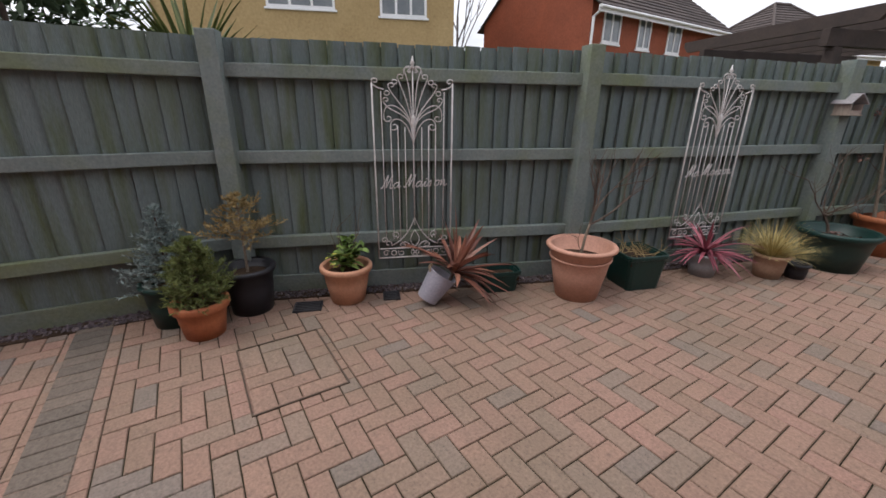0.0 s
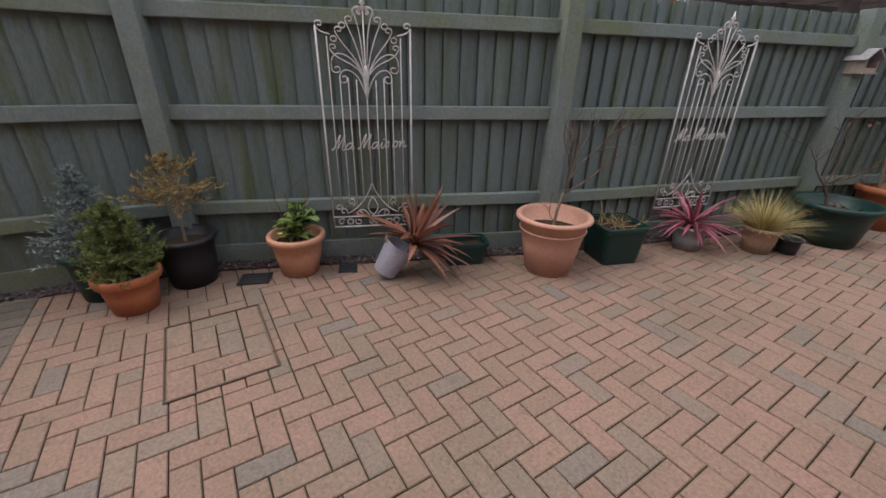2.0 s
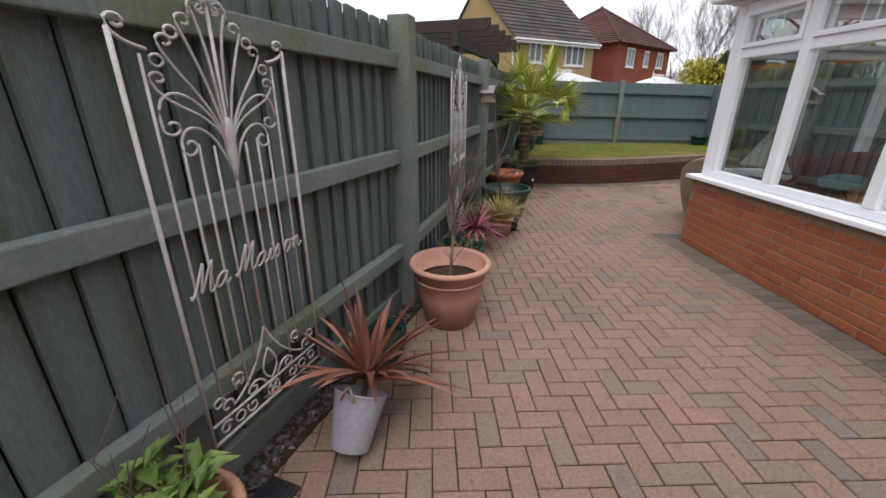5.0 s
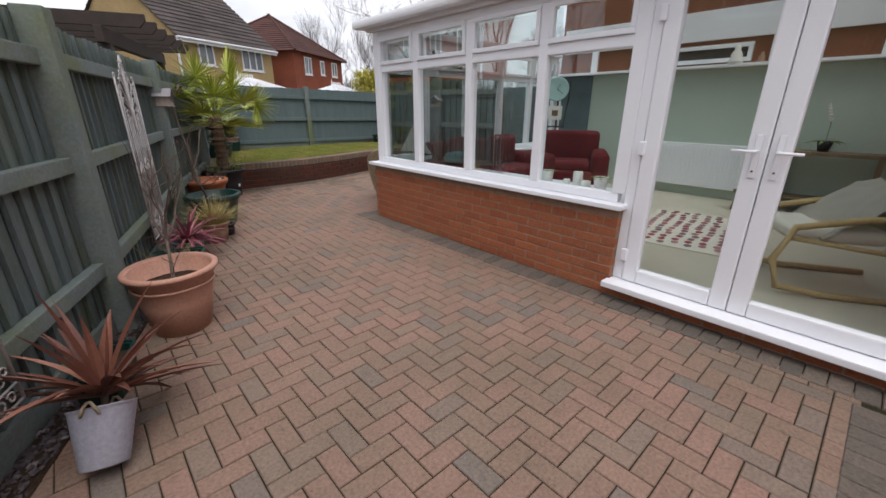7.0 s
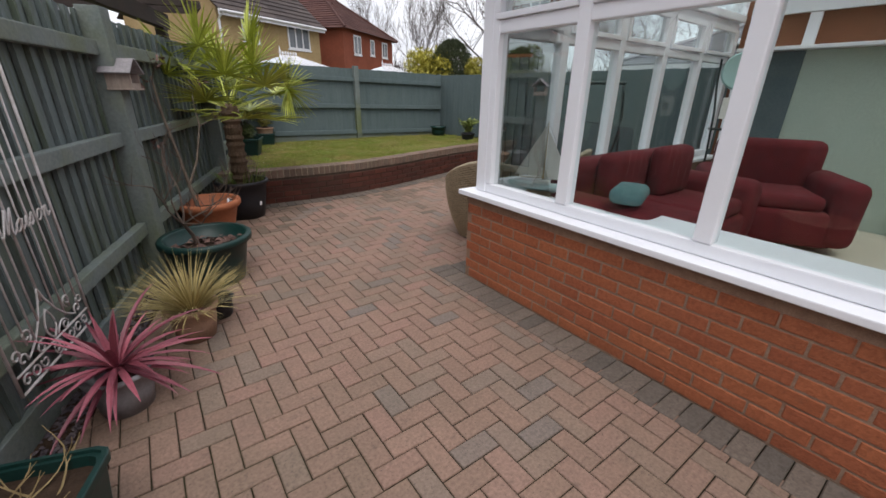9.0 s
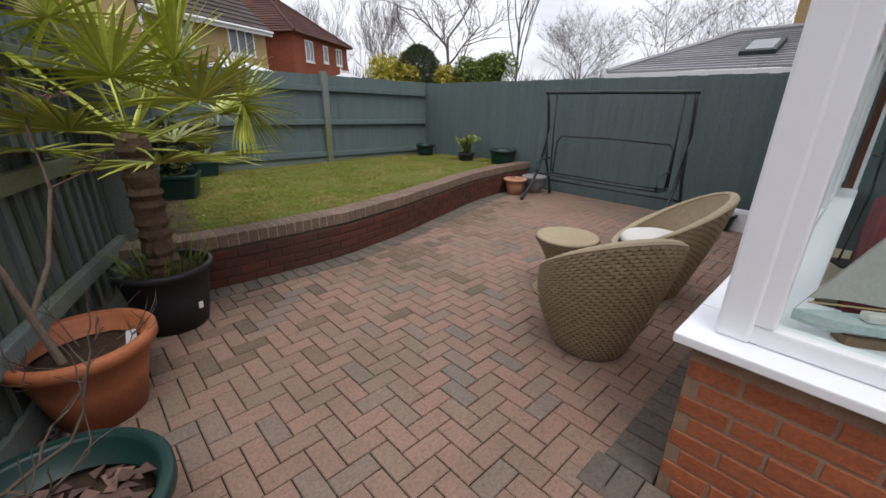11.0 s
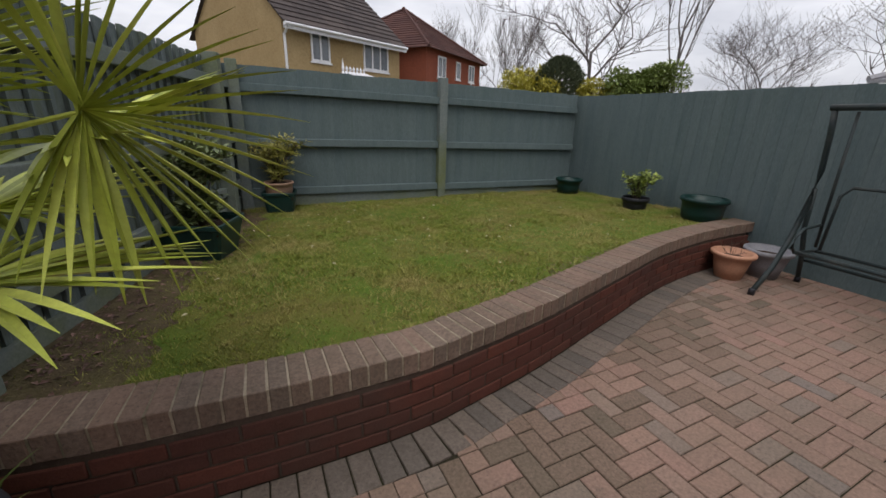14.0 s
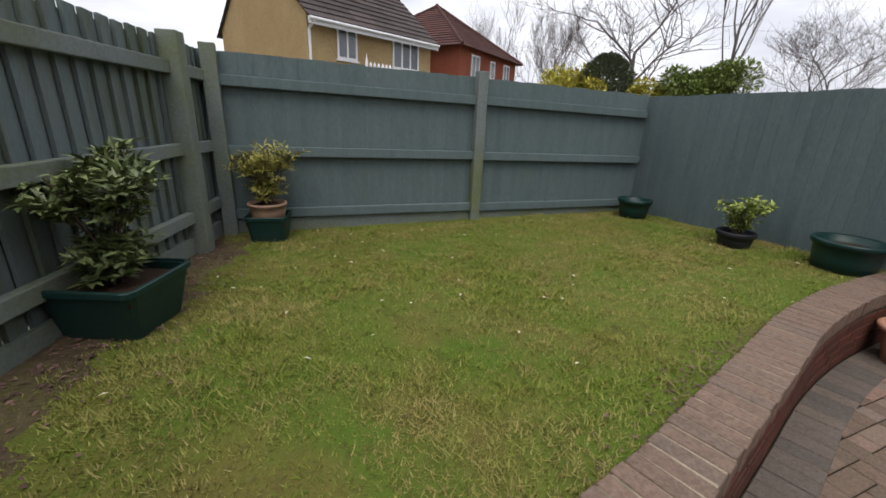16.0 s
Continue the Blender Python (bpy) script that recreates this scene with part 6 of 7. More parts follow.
M_TILER = mat("red_brown_roof_tile", (0.085, 0.042, 0.038), (0.11, 0.055, 0.048), 3, 0.85, 0.3, 25, vary=[(0, (0.07, 0.036, 0.034)), (1, (0.13, 0.066, 0.055))], vamt=0.6, coords="World", spec=0.15)
# slate base raised: the sky's sheen on wet slate is in the colour
M_SLATE = mat("sky_sheen_slate", (0.27, 0.27, 0.29), (0.33, 0.33, 0.35), 4, 0.6, 0.2, 30, vary=[(0, (0.23, 0.23, 0.25)), (1, (0.38, 0.38, 0.40))], vamt=0.6, coords="World", spec=0.3)
M_WPAINT = mat("white_house_paint", (0.72, 0.72, 0.74), (0.66, 0.66, 0.68), 2, 0.5, 0.03, 30)
M_HGLASS = mat("house_window_glass", (0.10, 0.115, 0.13), (0.16, 0.175, 0.19), 1.5, 0.08, 0, 20, spec=0.6)


def tiled_slope(owner, pts, nrm_rows, material, step=0.30):
    """Overlapping tile courses on a quad a-b (eaves) to d-c (ridge)."""
    a, b, c, d = [Vector(p) for p in pts]
    n = max(2, int((d - a).length / step))
    nrm = (b - a).cross(d - a).normalized()
    if nrm.z < 0:
        nrm = -nrm
    bm = bmesh.new()
    for k in range(n):
        f0, f1 = k / n, (k + 1.12) / n
        l0, r0, l1, r1 = a.lerp(d, f0), b.lerp(c, f0), a.lerp(d, min(1, f1)), b.lerp(c, min(1, f1))
        m = max(1, int((r0 - l0).length / 0.9))
        for j in range(m):
            q0, q1 = l0.lerp(r0, j / m), l0.lerp(r0, (j + 0.985) / m)
            s0, s1 = l1.lerp(r1, j / m), l1.lerp(r1, (j + 0.985) / m)
            vs = [bm.verts.new(p) for p in (q0 + nrm * 0.05, q1 + nrm * 0.05, s1 + nrm * 0.012, s0 + nrm * 0.012)]
            bm.faces.new(vs)
            ws = [bm.verts.new(p) for p in (q0, q1)]
            bm.faces.new((ws[0], ws[1], vs[1], vs[0]))
    return part("roof_tiles", bm, material, owner)


def house_window(owner, m, w, h, panes=2, label=""):
    f = box("window", (-0.06 - w / 2, -0.05, -0.06), (w / 2 + 0.06, -0.005, -0.001), M_WPAINT, owner, 0.01, label, m)
    t = 0.07
    for a, b in (((-w / 2, -0.035, 0), (w / 2, 0.02, t)), ((-w / 2, -0.035, h - t), (w / 2, 0.02, h))):
        box("window_frame", a, b, M_WPAINT, f, 0, "", m)
    for k in range(panes + 1):
        x = -w / 2 + (w - t) * k / panes
        box("window_frame", (x, -0.035, t + 0.001), (x + t, 0.02, h - t - 0.001), M_WPAINT, f, 0, "", m)
    for k in range(panes):
        x = -w / 2 + (w - t) * k / panes
        box("pane", (x + t, -0.012, t), (x + (w - t) / panes, -0.004, h - t), M_HGLASS, f, 0, "", m)


def house(name, label, x, y, deg, ln, dp, z0, eave, rise, wall, tile, wins, hip=False, over=0.3, fascia=True):
    """Front wall from (x, y) along deg, ln long, dp deep to its left; gable or hip roof; wins: (s, z, w, h, panes)."""
    m = pose(x, y, 0, 0, 0, deg)
    h = thing(name, label, "house", m)
    bm = bmesh.new()
    if hip:
        add_box(bm, 0, 0, z0, ln, dp, eave)
    else:
        vs = [[bm.verts.new((xx, yy, zz)) for yy, zz in ((0, z0), (dp, z0), (dp, eave), (dp / 2, eave + rise), (0, eave))] for xx in (0, ln)]
        bm.faces.new(vs[0])
        bm.faces.new(list(reversed(vs[1])))
        for i in range(5):
            bm.faces.new((vs[0][i], vs[1][i], vs[1][(i + 1) % 5], vs[0][(i + 1) % 5]))
    bmesh.ops.recalc_face_normals(bm, faces=bm.faces)
    part("wall", bm, wall, h)
    o = over
    dz = rise * o / (dp / 2)
    inset = dp / 2 if hip else -0.12
    rz = eave + rise + 0.06
    A, B, C, D = (-o if hip else -0.12, -o, eave - dz), (ln + (o if hip else 0.12), -o, eave - dz), (ln + (o if hip else 0.12), dp + o, eave - dz), (-o if hip else -0.12, dp + o, eave - dz)
    R0, R1 = (inset, dp / 2, rz), (ln - inset, dp / 2, rz)
    slopes = [(A, B, R1, R0), (C, D, R0, R1)]
    if hip:
        slopes += [(D, A, R0, R0), (B, C, R1, R1)]
    for q in slopes:
        bm = bmesh.new()
        vs = []
        for p in q:
            if not vs or (Vector(p) - vs[-1].co).length > 1e-4:
                vs.append(bm.verts.new(p))
        bm.faces.new(vs)
        part("roof", bm, tile, h)
        tiled_slope(h, q, 0, tile)
    bm = bmesh.new()
    tube(bm, [Vector(R0) + Vector((0, 0, 0.05)), Vector(R1) + Vector((0, 0, 0.05))], 0.09, 6)
    if hip:
        for p, r in ((A, R0), (D, R0), (B, R1), (C, R1)):
            tube(bm, [Vector(p) + Vector((0, 0, 0.06)), Vector(r) + Vector((0, 0, 0.05))], 0.07, 6)
    part("ridge_tiles", bm, tile, h)
    if fascia:
        box("fascia", (-o if hip else -0.12, -o - 0.02, eave - dz - 0.20), (ln + (o if hip else 0.12), -o + 0.005, eave - dz - 0.01), M_WPAINT, h, 0.01)
        bm = bmesh.new()
        tube(bm, [(-0.1, -o - 0.07, eave - dz - 0.05), (ln + 0.1, -o - 0.07, eave - dz - 0.05)], 0.05, 8)
        part("gutter", bm, M_WPAINT, h)
        bm = bmesh.new()
        tube(bm, [(0.02, -o - 0.06, eave - dz - 0.1), (0.04, -0.06, eave - 0.55), (0.04, -0.06, z0)], 0.045, 8)
        part("downpipe", bm, M_WPAINT, h)
    for s, z, w, hh, n in wins:
        house_window(h, pose(s, 0, z), w, hh, n)
    return h


tan = house("tan_house", "buff brick house with a dark tiled gable roof", 1.634, 20.42, 26.4, 5.36, 6.3, -2.0, 4.33, 2.5, M_BUFF, M_TILE, [(1.42, 3.1, 0.78, 0.95, 2), (4.03, 3.06, 1.32, 0.98, 3)])
redh = house("red_house", "red brick house with a hipped brown roof", 8.03, 23.62, 37, 6.4, 6.5, -2.5, 4.53, 2.2, M_REDW, M_TILER, [(1.53, 3.2, 0.85, 0.98, 2), (3.4, 3.3, 0.55, 0.85, 1), (5.15, 3.3, 0.8, 0.88, 2)], hip=True, fascia=False)
bm = bmesh.new()
lathe(bm, [(0.0, 0.0), (0.2, 0.02), (0.33, 0.09), (0.34, 0.1), (0.2, 0.04), (0.0, 0.025)], 24, pose(-0.12, 2.4, 3.0, 0, -70, 0))
part("satellite_dish", bm, M_GREYP, redh, "grey satellite dish", smooth=True)
house("buff_house", "buff brick house seen over the trellis fence", -15.0, -0.35, 68, 8.5, 7.0, -2.0, 6.6, 2.4, M_BUFF, M_TILE, [(6.95, 4.0, 1.4, 1.1, 3), (4.0, 4.1, 1.9, 1.1, 3)])
house("red_gable_house", "red brick gabled house with white windows", -10.1, 11.8, 90, 9.0, 5.7, -2.0, 4.85, 2.1, M_REDW, M_TILE, [(1.1, 3.6, 0.95, 1.05, 2), (3.0, 3.55, 0.8, 1.05, 2), (5.0, 3.55, 0.95, 1.05, 2)], over=0.35)
house("far_house", "small buff house with a grey roof far off", -9.3, 23.5, 70, 7.0, 6.0, -2.0, 4.3, 2.4, M_BUFF, M_TILE, [(2.0, 3.0, 1.6, 1.0, 3)], hip=True)

# conservatory roofs behind the back fence
def glass_roof(x, y, deg, w, d, z, rise):
    t = thing("conservatory_roof", "white conservatory roof with a finial crest beyond the fence", "conservatory", pose(x, y, 0, 0, 0, deg))
    pk0, pk1 = Vector((-w * 0.12, 0, z + rise)), Vector((w * 0.12, 0, z + rise))
    M = mat("roof_sheet", (0.62, 0.66, 0.70), (0.56, 0.60, 0.65), 2, 0.3, 0, 20)
    c = [Vector((-w / 2, -d / 2, z)), Vector((w / 2, -d / 2, z)), Vector((w / 2, d / 2, z)), Vector((-w / 2, d / 2, z))]
    for q in ((c[0], c[1], pk1, pk0), (c[1], c[2], pk1), (c[2], c[3], pk0, pk1), (c[3], c[0], pk0)):
        bm = bmesh.new()
        bm.faces.new([bm.verts.new(p) for p in q])
        part("roof_sheet", bm, M, t)
    for k in range(9):
        p = c[0].lerp(c[1], k / 8)
        bm = bmesh.new()
        tube(bm, [p + Vector((0, 0, 0.02)), pk0.lerp(pk1, k / 8) + Vector((0, 0, 0.02))], 0.03, 5)
        part("roof_bar", bm, M_WPAINT, t)
    for k in range(7):
        bm = bmesh.new()
        q = pk0.lerp(pk1, k / 6)
        lathe(bm, [(0.04, 0), (0.02, 0.06), (0.035, 0.1), (0, 0.17 if k else 0.32)], 6, Matrix.Translation(q))
        part("crest", bm, M_WPAINT, t)
    box("wall", (-w / 2, -d / 2, -2.0), (w / 2, d / 2, z - 0.001), M_WPAINT, t)


glass_roof(2.7, 15.6, 25, 2.6, 2.4, 1.85, 0.45)
glass_roof(8.4, 19.6, 30, 3.4, 2.6, 1.85, 0.55)

# slate roofed outbuilding and brick house past fence_3
out = thing("garage", "slate roofed outbuilding with a skylight beyond the fence", "garage", pose(0, 0, 0))
box("wall", (9.9, 3.6, -1.5), (15.0, 8.6, 2.1), M_REDW, out)
E0, E1, R0_, R1_ = (9.65, 8.8, 2.13), (9.65, 3.55, 2.13), (12.3, 3.55, 3.12), (12.3, 6.7, 3.12)
for q in ((E0, E1, R0_, R1_), ((14.9, 8.8, 2.13), E0, R1_, R1_)):
    bm = bmesh.new()
    vs = []
    for p in q:
        if not vs or (Vector(p) - vs[-1].co).length > 1e-4:
            vs.append(bm.verts.new(p))
    bm.faces.new(vs)
    part("roof", bm, M_SLATE, out)
    tiled_slope(out, q, 0, M_SLATE, 0.22)
bm = bmesh.new()
tube(bm, [Vector(E0) + Vector((0, 0, 0.06)), Vector(R1_) + Vector((0, 0, 0.06)), Vector(R0_) + Vector((0, 0, 0.06))], 0.06, 6)
part("ridge_tiles", bm, M_SLATE, out)
box("fascia", (9.60, 3.56, 1.93), (9.66, 8.85, 2.12), M_WPAINT, out, 0.01)
sl = Vector((12.3 - 9.65, 0, 3.12 - 2.13)).normalized()
sk = pose(10.75, 5.85, 2.13 + 1.1 * 0.3736 + 0.08, 0, -math.degrees(math.atan2(0.99, 2.65)), 0)
box("skylight_frame", (-0.45, -0.33, -0.05), (0.45, 0.33, 0.06), M_STEEL, out, 0.01, "", sk)
box("skylight_pane", (-0.36, -0.25, 0.061), (0.36, 0.25, 0.07), M_HGLASS, out, 0, "pale reflecting skylight glass", sk)
house("brick_house", "red brick house wall beside the slate roof", 9.9, 3.55, 270, 5.0, 7.0, -2.0, 6.0, 2.4, M_REDW, M_TILER, [], fascia=False)
lamp = thing("security_lamp", "white security lamp on the brick wall", "lamp", pose(9.86, 3.35, 3.05))
box("head", (-0.2, -0.1, -0.06), (0.0, 0.1, 0.08), M_WPAINT, lamp, 0.02)
box("bracket", (0.0, -0.03, -0.03), (0.04, 0.03, 0.03), M_WPAINT, lamp, 0.004)
house("buff_house", "buff gabled house far past the slate roof", 19.0, 6.75, 270, 8.0, 7.0, -2.0, 7.5, 2.4, M_BUFF, M_TILE, [], fascia=False)

# pergola over the neighbour's side of the fence
M_PERG = mat("dark_stained_timber", (0.035, 0.026, 0.024), (0.055, 0.04, 0.035), 6, 0.8, 0.2, 60, stretch=(1, 1, 1))
pg = thing("pergola", "dark stained timber pergola behind the fence", "pergola", on_run(FENCE_A[3], FENCE_A[4], 0.12, -0.35, 0))
for off in (0.0, 1.5):
    box("beam", (0.0, off - 0.04, 2.0), (2.6, off + 0.04, 2.16), M_PERG, pg, 0.008)
for k in range(6):
    bm = bmesh.new()
    x = 0.1 + 0.48 * k
    pr = [(-0.42, 2.24), (-0.36, 2.17), (1.85, 2.165), (1.92, 2.24), (1.92, 2.30), (-0.42, 2.30)]
    a = [bm.verts.new((x - 0.025, y, z)) for y, z in pr]
    b = [bm.verts.new((x + 0.025, y, z)) for y, z in pr]
    bm.faces.new(a)
    bm.faces.new(list(reversed(b)))
    for i in range(6):
        bm.faces.new((a[i], b[i], b[(i + 1) % 6], a[(i + 1) % 6]))
    bmesh.ops.recalc_face_normals(bm, faces=bm.faces)
    part("rafter", bm, M_PERG, pg)
for x, y in ((0.15, 0.0), (2.4, 0.0), (0.15, 1.5), (2.4, 1.5)):
    box("post", (x - 0.05, y - 0.05, -0.06), (x + 0.05, y + 0.05, 1.999), M_PERG, pg, 0.006)

# ---- plants beyond the fences ----
random.seed(120)
yu = thing("spiky_yucca", "spiky green yucca rising behind the fence", "yucca", pose(-4.55, 0.02, 0))
bm = bmesh.new()
tube(bm, [(0, 0, -0.06), (0.02, 0.01, 0.9), (0, 0, 1.55)], 0.09, 10, 0.07)
part("trunk", bm, M_PALMTRUNK, yu)
bm = bmesh.new()
for k in range(150):
    d = rand_dir(-0.35, 1.0)
    blade(bm, (d.x * 0.05, d.y * 0.05, 1.5 + 0.1 * random.random()), d, random.uniform(0.6, 0.95), 0.045, random.uniform(0.1, 0.6), 5, 0.3)
part("foliage", bm, leaf("yucca_leaf", (0.075, 0.10, 0.028), (0.13, 0.15, 0.05), 0.5), yu)
M_HEDGE_Y = leaf("yellow_green_hedge", (0.36, 0.33, 0.05), (0.46, 0.42, 0.09), 0.7)
M_HEDGE_G = leaf("green_hedge", (0.14, 0.19, 0.04), (0.20, 0.25, 0.07), 0.7)
M_HEDGE_D = leaf("dark_green_hedge", (0.065, 0.10, 0.055), (0.09, 0.13, 0.07), 0.8)


def big_bush(name, label, x, y, z0, h, r, material, n, ln, lumps=9, flat=1.0):
    """A hedge bush: trunk limbs and a crown of leaf clumps with an uneven outline."""
    t = thing(name, label, "bush", pose(x, y, z0))
    bm = bmesh.new()
    lv = bmesh.new()
    cs = []
    for k in range(lumps):
        a = random.uniform(0, 6.28)
        f = random.uniform(0.25, 1.0)
        q = r * 0.8 * math.sqrt(random.random())
        c = Vector((q * math.cos(a), q * math.sin(a) * flat, h * (0.25 + 0.65 * f) - 0.25 * r * (q / r) ** 2))
        cs.append((c, r * random.uniform(0.3, 0.55)))
        tube(bm, [(0, 0, -0.1), (c.x * 0.4, c.y * 0.4, c.z * 0.5), c], 0.05, 6, 0.015)
    part("limbs", bm, M_TWIG, t)
    for _ in range(n):
        c, rr = random.choice(cs)
        d = rand_dir(-0.6, 1.0)
        p = c + d * rr * (random.random() ** 0.35)
        p.z = min(p.z, h + 0.15 * random.random())
        small_leaf(lv, p, d + rand_dir(-1, 1) * 0.8, ln * random.uniform(0.6, 1.3), ln * 0.55)
    part("crown", lv, material, t)
    return t


big_bush("garden_shrub", "dark glossy shrub behind the fence", -4.75, -1.15, 0, 2.55, 0.85, M_HEDGE_D, 6500, 0.11, 16)
big_bush("garden_shrub", "lime green flowering shrub tip above the fence", -2.95, 3.30, 0, 1.93, 0.28, M_LIME, 700, 0.07, 6)
big_bush("yellow_hedge", "yellow-green leafy hedge bush beyond the fence", 9.4, 18.1, 0, 3.2, 1.35, M_HEDGE_Y, 9000, 0.16, 18)
t = thing("dark_conifer_bush", "dark green rounded conifer beyond the fence", "bush", pose(10.7, 17.6, 0))
bm = bmesh.new()
tube(bm, [(0, 0, -0.1), (0.02, 0, 2.0), (0, 0.02, 3.6)], 0.09, 8, 0.02)
part("trunk", bm, M_TWIG, t)
bm = bmesh.new()
for _ in range(9000):
    a, f = random.uniform(0, 6.283), random.random()
    zz = 0.5 + 3.0 * f
    rr = 1.05 * max(0.0, 1 - max(0.0, (f - 0.35) / 0.65) ** 2.4) ** 0.5 * (1 + 0.16 * noise.noise(Vector((2 * math.cos(a), 2 * math.sin(a), 1.6 * zz)))) * random.random() ** 0.25
    d = Vector((math.cos(a), math.sin(a), 0.9))
    small_leaf(bm, Vector((rr * math.cos(a), rr * math.sin(a), zz)), d + rand_dir(-1, 1) * 0.5, random.uniform(0.10, 0.2), 0.07)
part("crown", bm, leaf("grey_green_conifer", (0.115, 0.14, 0.085), (0.165, 0.19, 0.125), 0.8), t)
big_bush("yellow_hedge", "mixed yellow-green hedge beyond the fence", 11.6, 16.6, 0, 2.75, 0.95, M_HEDGE_Y, 11000, 0.12, 16)
big_bush("green_hedge", "broad green hedge bush beyond the fence", 12.6, 15.4, 0, 3.25, 1.3, M_HEDGE_G, 22000, 0.115, 22)
M_FARBARK = mat("far_grey_bark", (0.10, 0.085, 0.082), (0.15, 0.13, 0.125), 2, 0.95, 0.2, 20, coords="World")


def bare_tree(x, y, h, seed, spread=0.5, kids=5, depth=4, upright=0.12, label="bare leafless winter tree in the distance", r=None, fork=0.3):
    random.seed(seed)
    t = thing("bare_tree", label, "tree", pose(x, y, -0.06))
    bm = bmesh.new()
    rr = r or h * 0.0085
    top = Vector((random.uniform(-0.3, 0.3), random.uniform(-0.3, 0.3), h * 0.55))
    tube(bm, [(0, 0, 0), top * 0.5 + Vector((0.1, 0, 0)), top], rr, 8, rr * 0.6)
    part("trunk", bm, M_FARBARK, t)
    bm = bmesh.new()

    def grow(p, d, ln, r0, dep):
        pts = [p]
        dirs = []
        for k in range(4):
            d = (d + Vector((random.uniform(-0.22, 0.22), random.uniform(-0.22, 0.22), random.uniform(-0.1, 0.15) + upright))).normalized()
            pts.append(pts[-1] + d * ln / 4)
            dirs.append(d)
        tube(bm, pts, max(r0, 0.007), 5 if dep > 2 else 3, max(r0 * 0.5, 0.005))
        if dep:
            for k in range(kids):
                i = random.randint(1, 3)
                nd = (dirs[i] + rand_dir(-0.3, 0.8) * spread * 1.7).normalized()
                grow(pts[i + 1], nd, ln * random.uniform(0.5, 0.8), r0 * 0.5, dep - 1)
    for k in range(6):
        f = 0.45 + 0.55 * k / 5
        a = k * 2.4
        grow(top * f, Vector((math.cos(a) * spread * 1.3, math.sin(a) * spread * 1.3, 0.8)).normalized(), h * 0.36, rr * 0.55, depth - 1)
    part("branchwork", bm, M_FARBARK, t)
    return t


bare_tree(24.5, 30.2, 11.5, 3, 0.75, 5, 4, 0.02, "spreading bare winter tree beyond the gardens", 0.17)
bare_tree(28.0, 25.8, 13.5, 4, 0.28, 5, 4, 0.25, "tall upright bare poplar beyond the gardens")
bare_tree(31.0, 21.5, 8.0, 5, 0.75, 5, 4, 0.05)
bare_tree(33.5, 16.0, 9.5, 6, 0.75, 5, 4, 0.05)
bare_tree(38.0, 13.0, 8.5, 7, 0.7, 5, 4, 0.05)
bare_tree(36.0, 24.5, 8.0, 8, 0.7, 5, 4, 0.05)
bare_tree(19.5, 33.5, 8.0, 9, 0.4, 5, 4, 0.12)
bare_tree(16.5, 37.0, 8.0, 10, 0.4, 5, 4, 0.15)
bare_tree(22.5, 37.0, 8.0, 11, 0.45, 5, 4, 0.12)
bare_tree(-22.0, 14.5, 12.0, 12, 0.4, 4, 3, 0.1)
# low far woodland, one soft mass of fine branches
random.seed(300)
t = thing("far_woodland", "brown-grey leafless woodland and scrub far off", "woodland", pose(0, 0, 0), kind="stuff")
bm = bmesh.new()
for k in range(1500):
    a = radians(random.uniform(-12, 78))
    dist = random.uniform(40, 62)
    x, y = dist * math.sin(a + 0.25), dist * math.cos(a + 0.25)
    h = random.uniform(2.2, 5.0)
    for j in range(5):
        d = Vector((random.uniform(-0.5, 0.5), random.uniform(-0.5, 0.5), 1))
        s = Vector((random.uniform(-0.12, 0.12), random.uniform(-0.12, 0.12), 0))
        p = Vector((x + random.uniform(-0.6, 0.6), y + random.uniform(-0.6, 0.6), 0))
        bm.faces.new([bm.verts.new(q) for q in (p - s, p + s, p + d * h)])
part("branchwork", bm, M_FARBARK, t)

# ---- patio pieces ----
random.seed(400)
# slate chippings and soil strip along the fence foot
M_CHIP = mat("plum_slate_chippings", (0.075, 0.058, 0.068), (0.11, 0.09, 0.097), 20, 0.8, 0.2, 80, vary=[(0, (0.045, 0.035, 0.042)), (0.6, (0.085, 0.068, 0.078)), (0.92, (0.13, 0.105, 0.11)), (1, (0.27, 0.23, 0.22))], vamt=0.8)
strip_ob = thing("slate_chippings", "plum and grey slate chippings along the fence foot", "gravel", kind="stuff")
bm = bmesh.new()
for p, q in list(zip(FENCE_A, FENCE_A[1:]))[0:4]:
    ln = math.dist(p, q)
    for k in range(int(ln * 330)):
        m = on_run(p, q, random.uniform(0, ln), random.uniform(0.035, 0.155), random.uniform(0.005, 0.02))
        s = random.uniform(0.008, 0.02)
        m = m @ pose(0, 0, 0, random.uniform(-30, 30), random.uniform(-30, 30), random.uniform(0, 360))
        vs = [bm.verts.new(m @ Vector(c)) for c in ((-s, -s * 0.6, 0), (s, -s * 0.4, 0), (s * 0.7, s * 0.6, 0), (-s * 0.8, s * 0.5, 0), (0, 0, s * 0.55))]
        for i in range(4):
            bm.faces.new((vs[i], vs[(i + 1) % 4], vs[4]))
part("chips", bm, M_CHIP, strip_ob)
bm = bmesh.new()
for p, q in list(zip(FENCE_A, FENCE_A[1:]))[0:4]:
    add_box(bm, 0, -0.165, -0.02, math.dist(p, q), -0.03, 0.007, 0, frame_at(*p, math.degrees(math.atan2(q[1] - p[1], q[0] - p[0]))))
part("bed", bm, M_SOIL, strip_ob)


def fence_x(y):
    for p, q in zip(FENCE_A, FENCE_A[1:]):
        if p[1] <= y <= q[1]:
            return p[0] + (q[0] - p[0]) * (y - p[1]) / (q[1] - p[1])
    return FENCE_A[0][0]


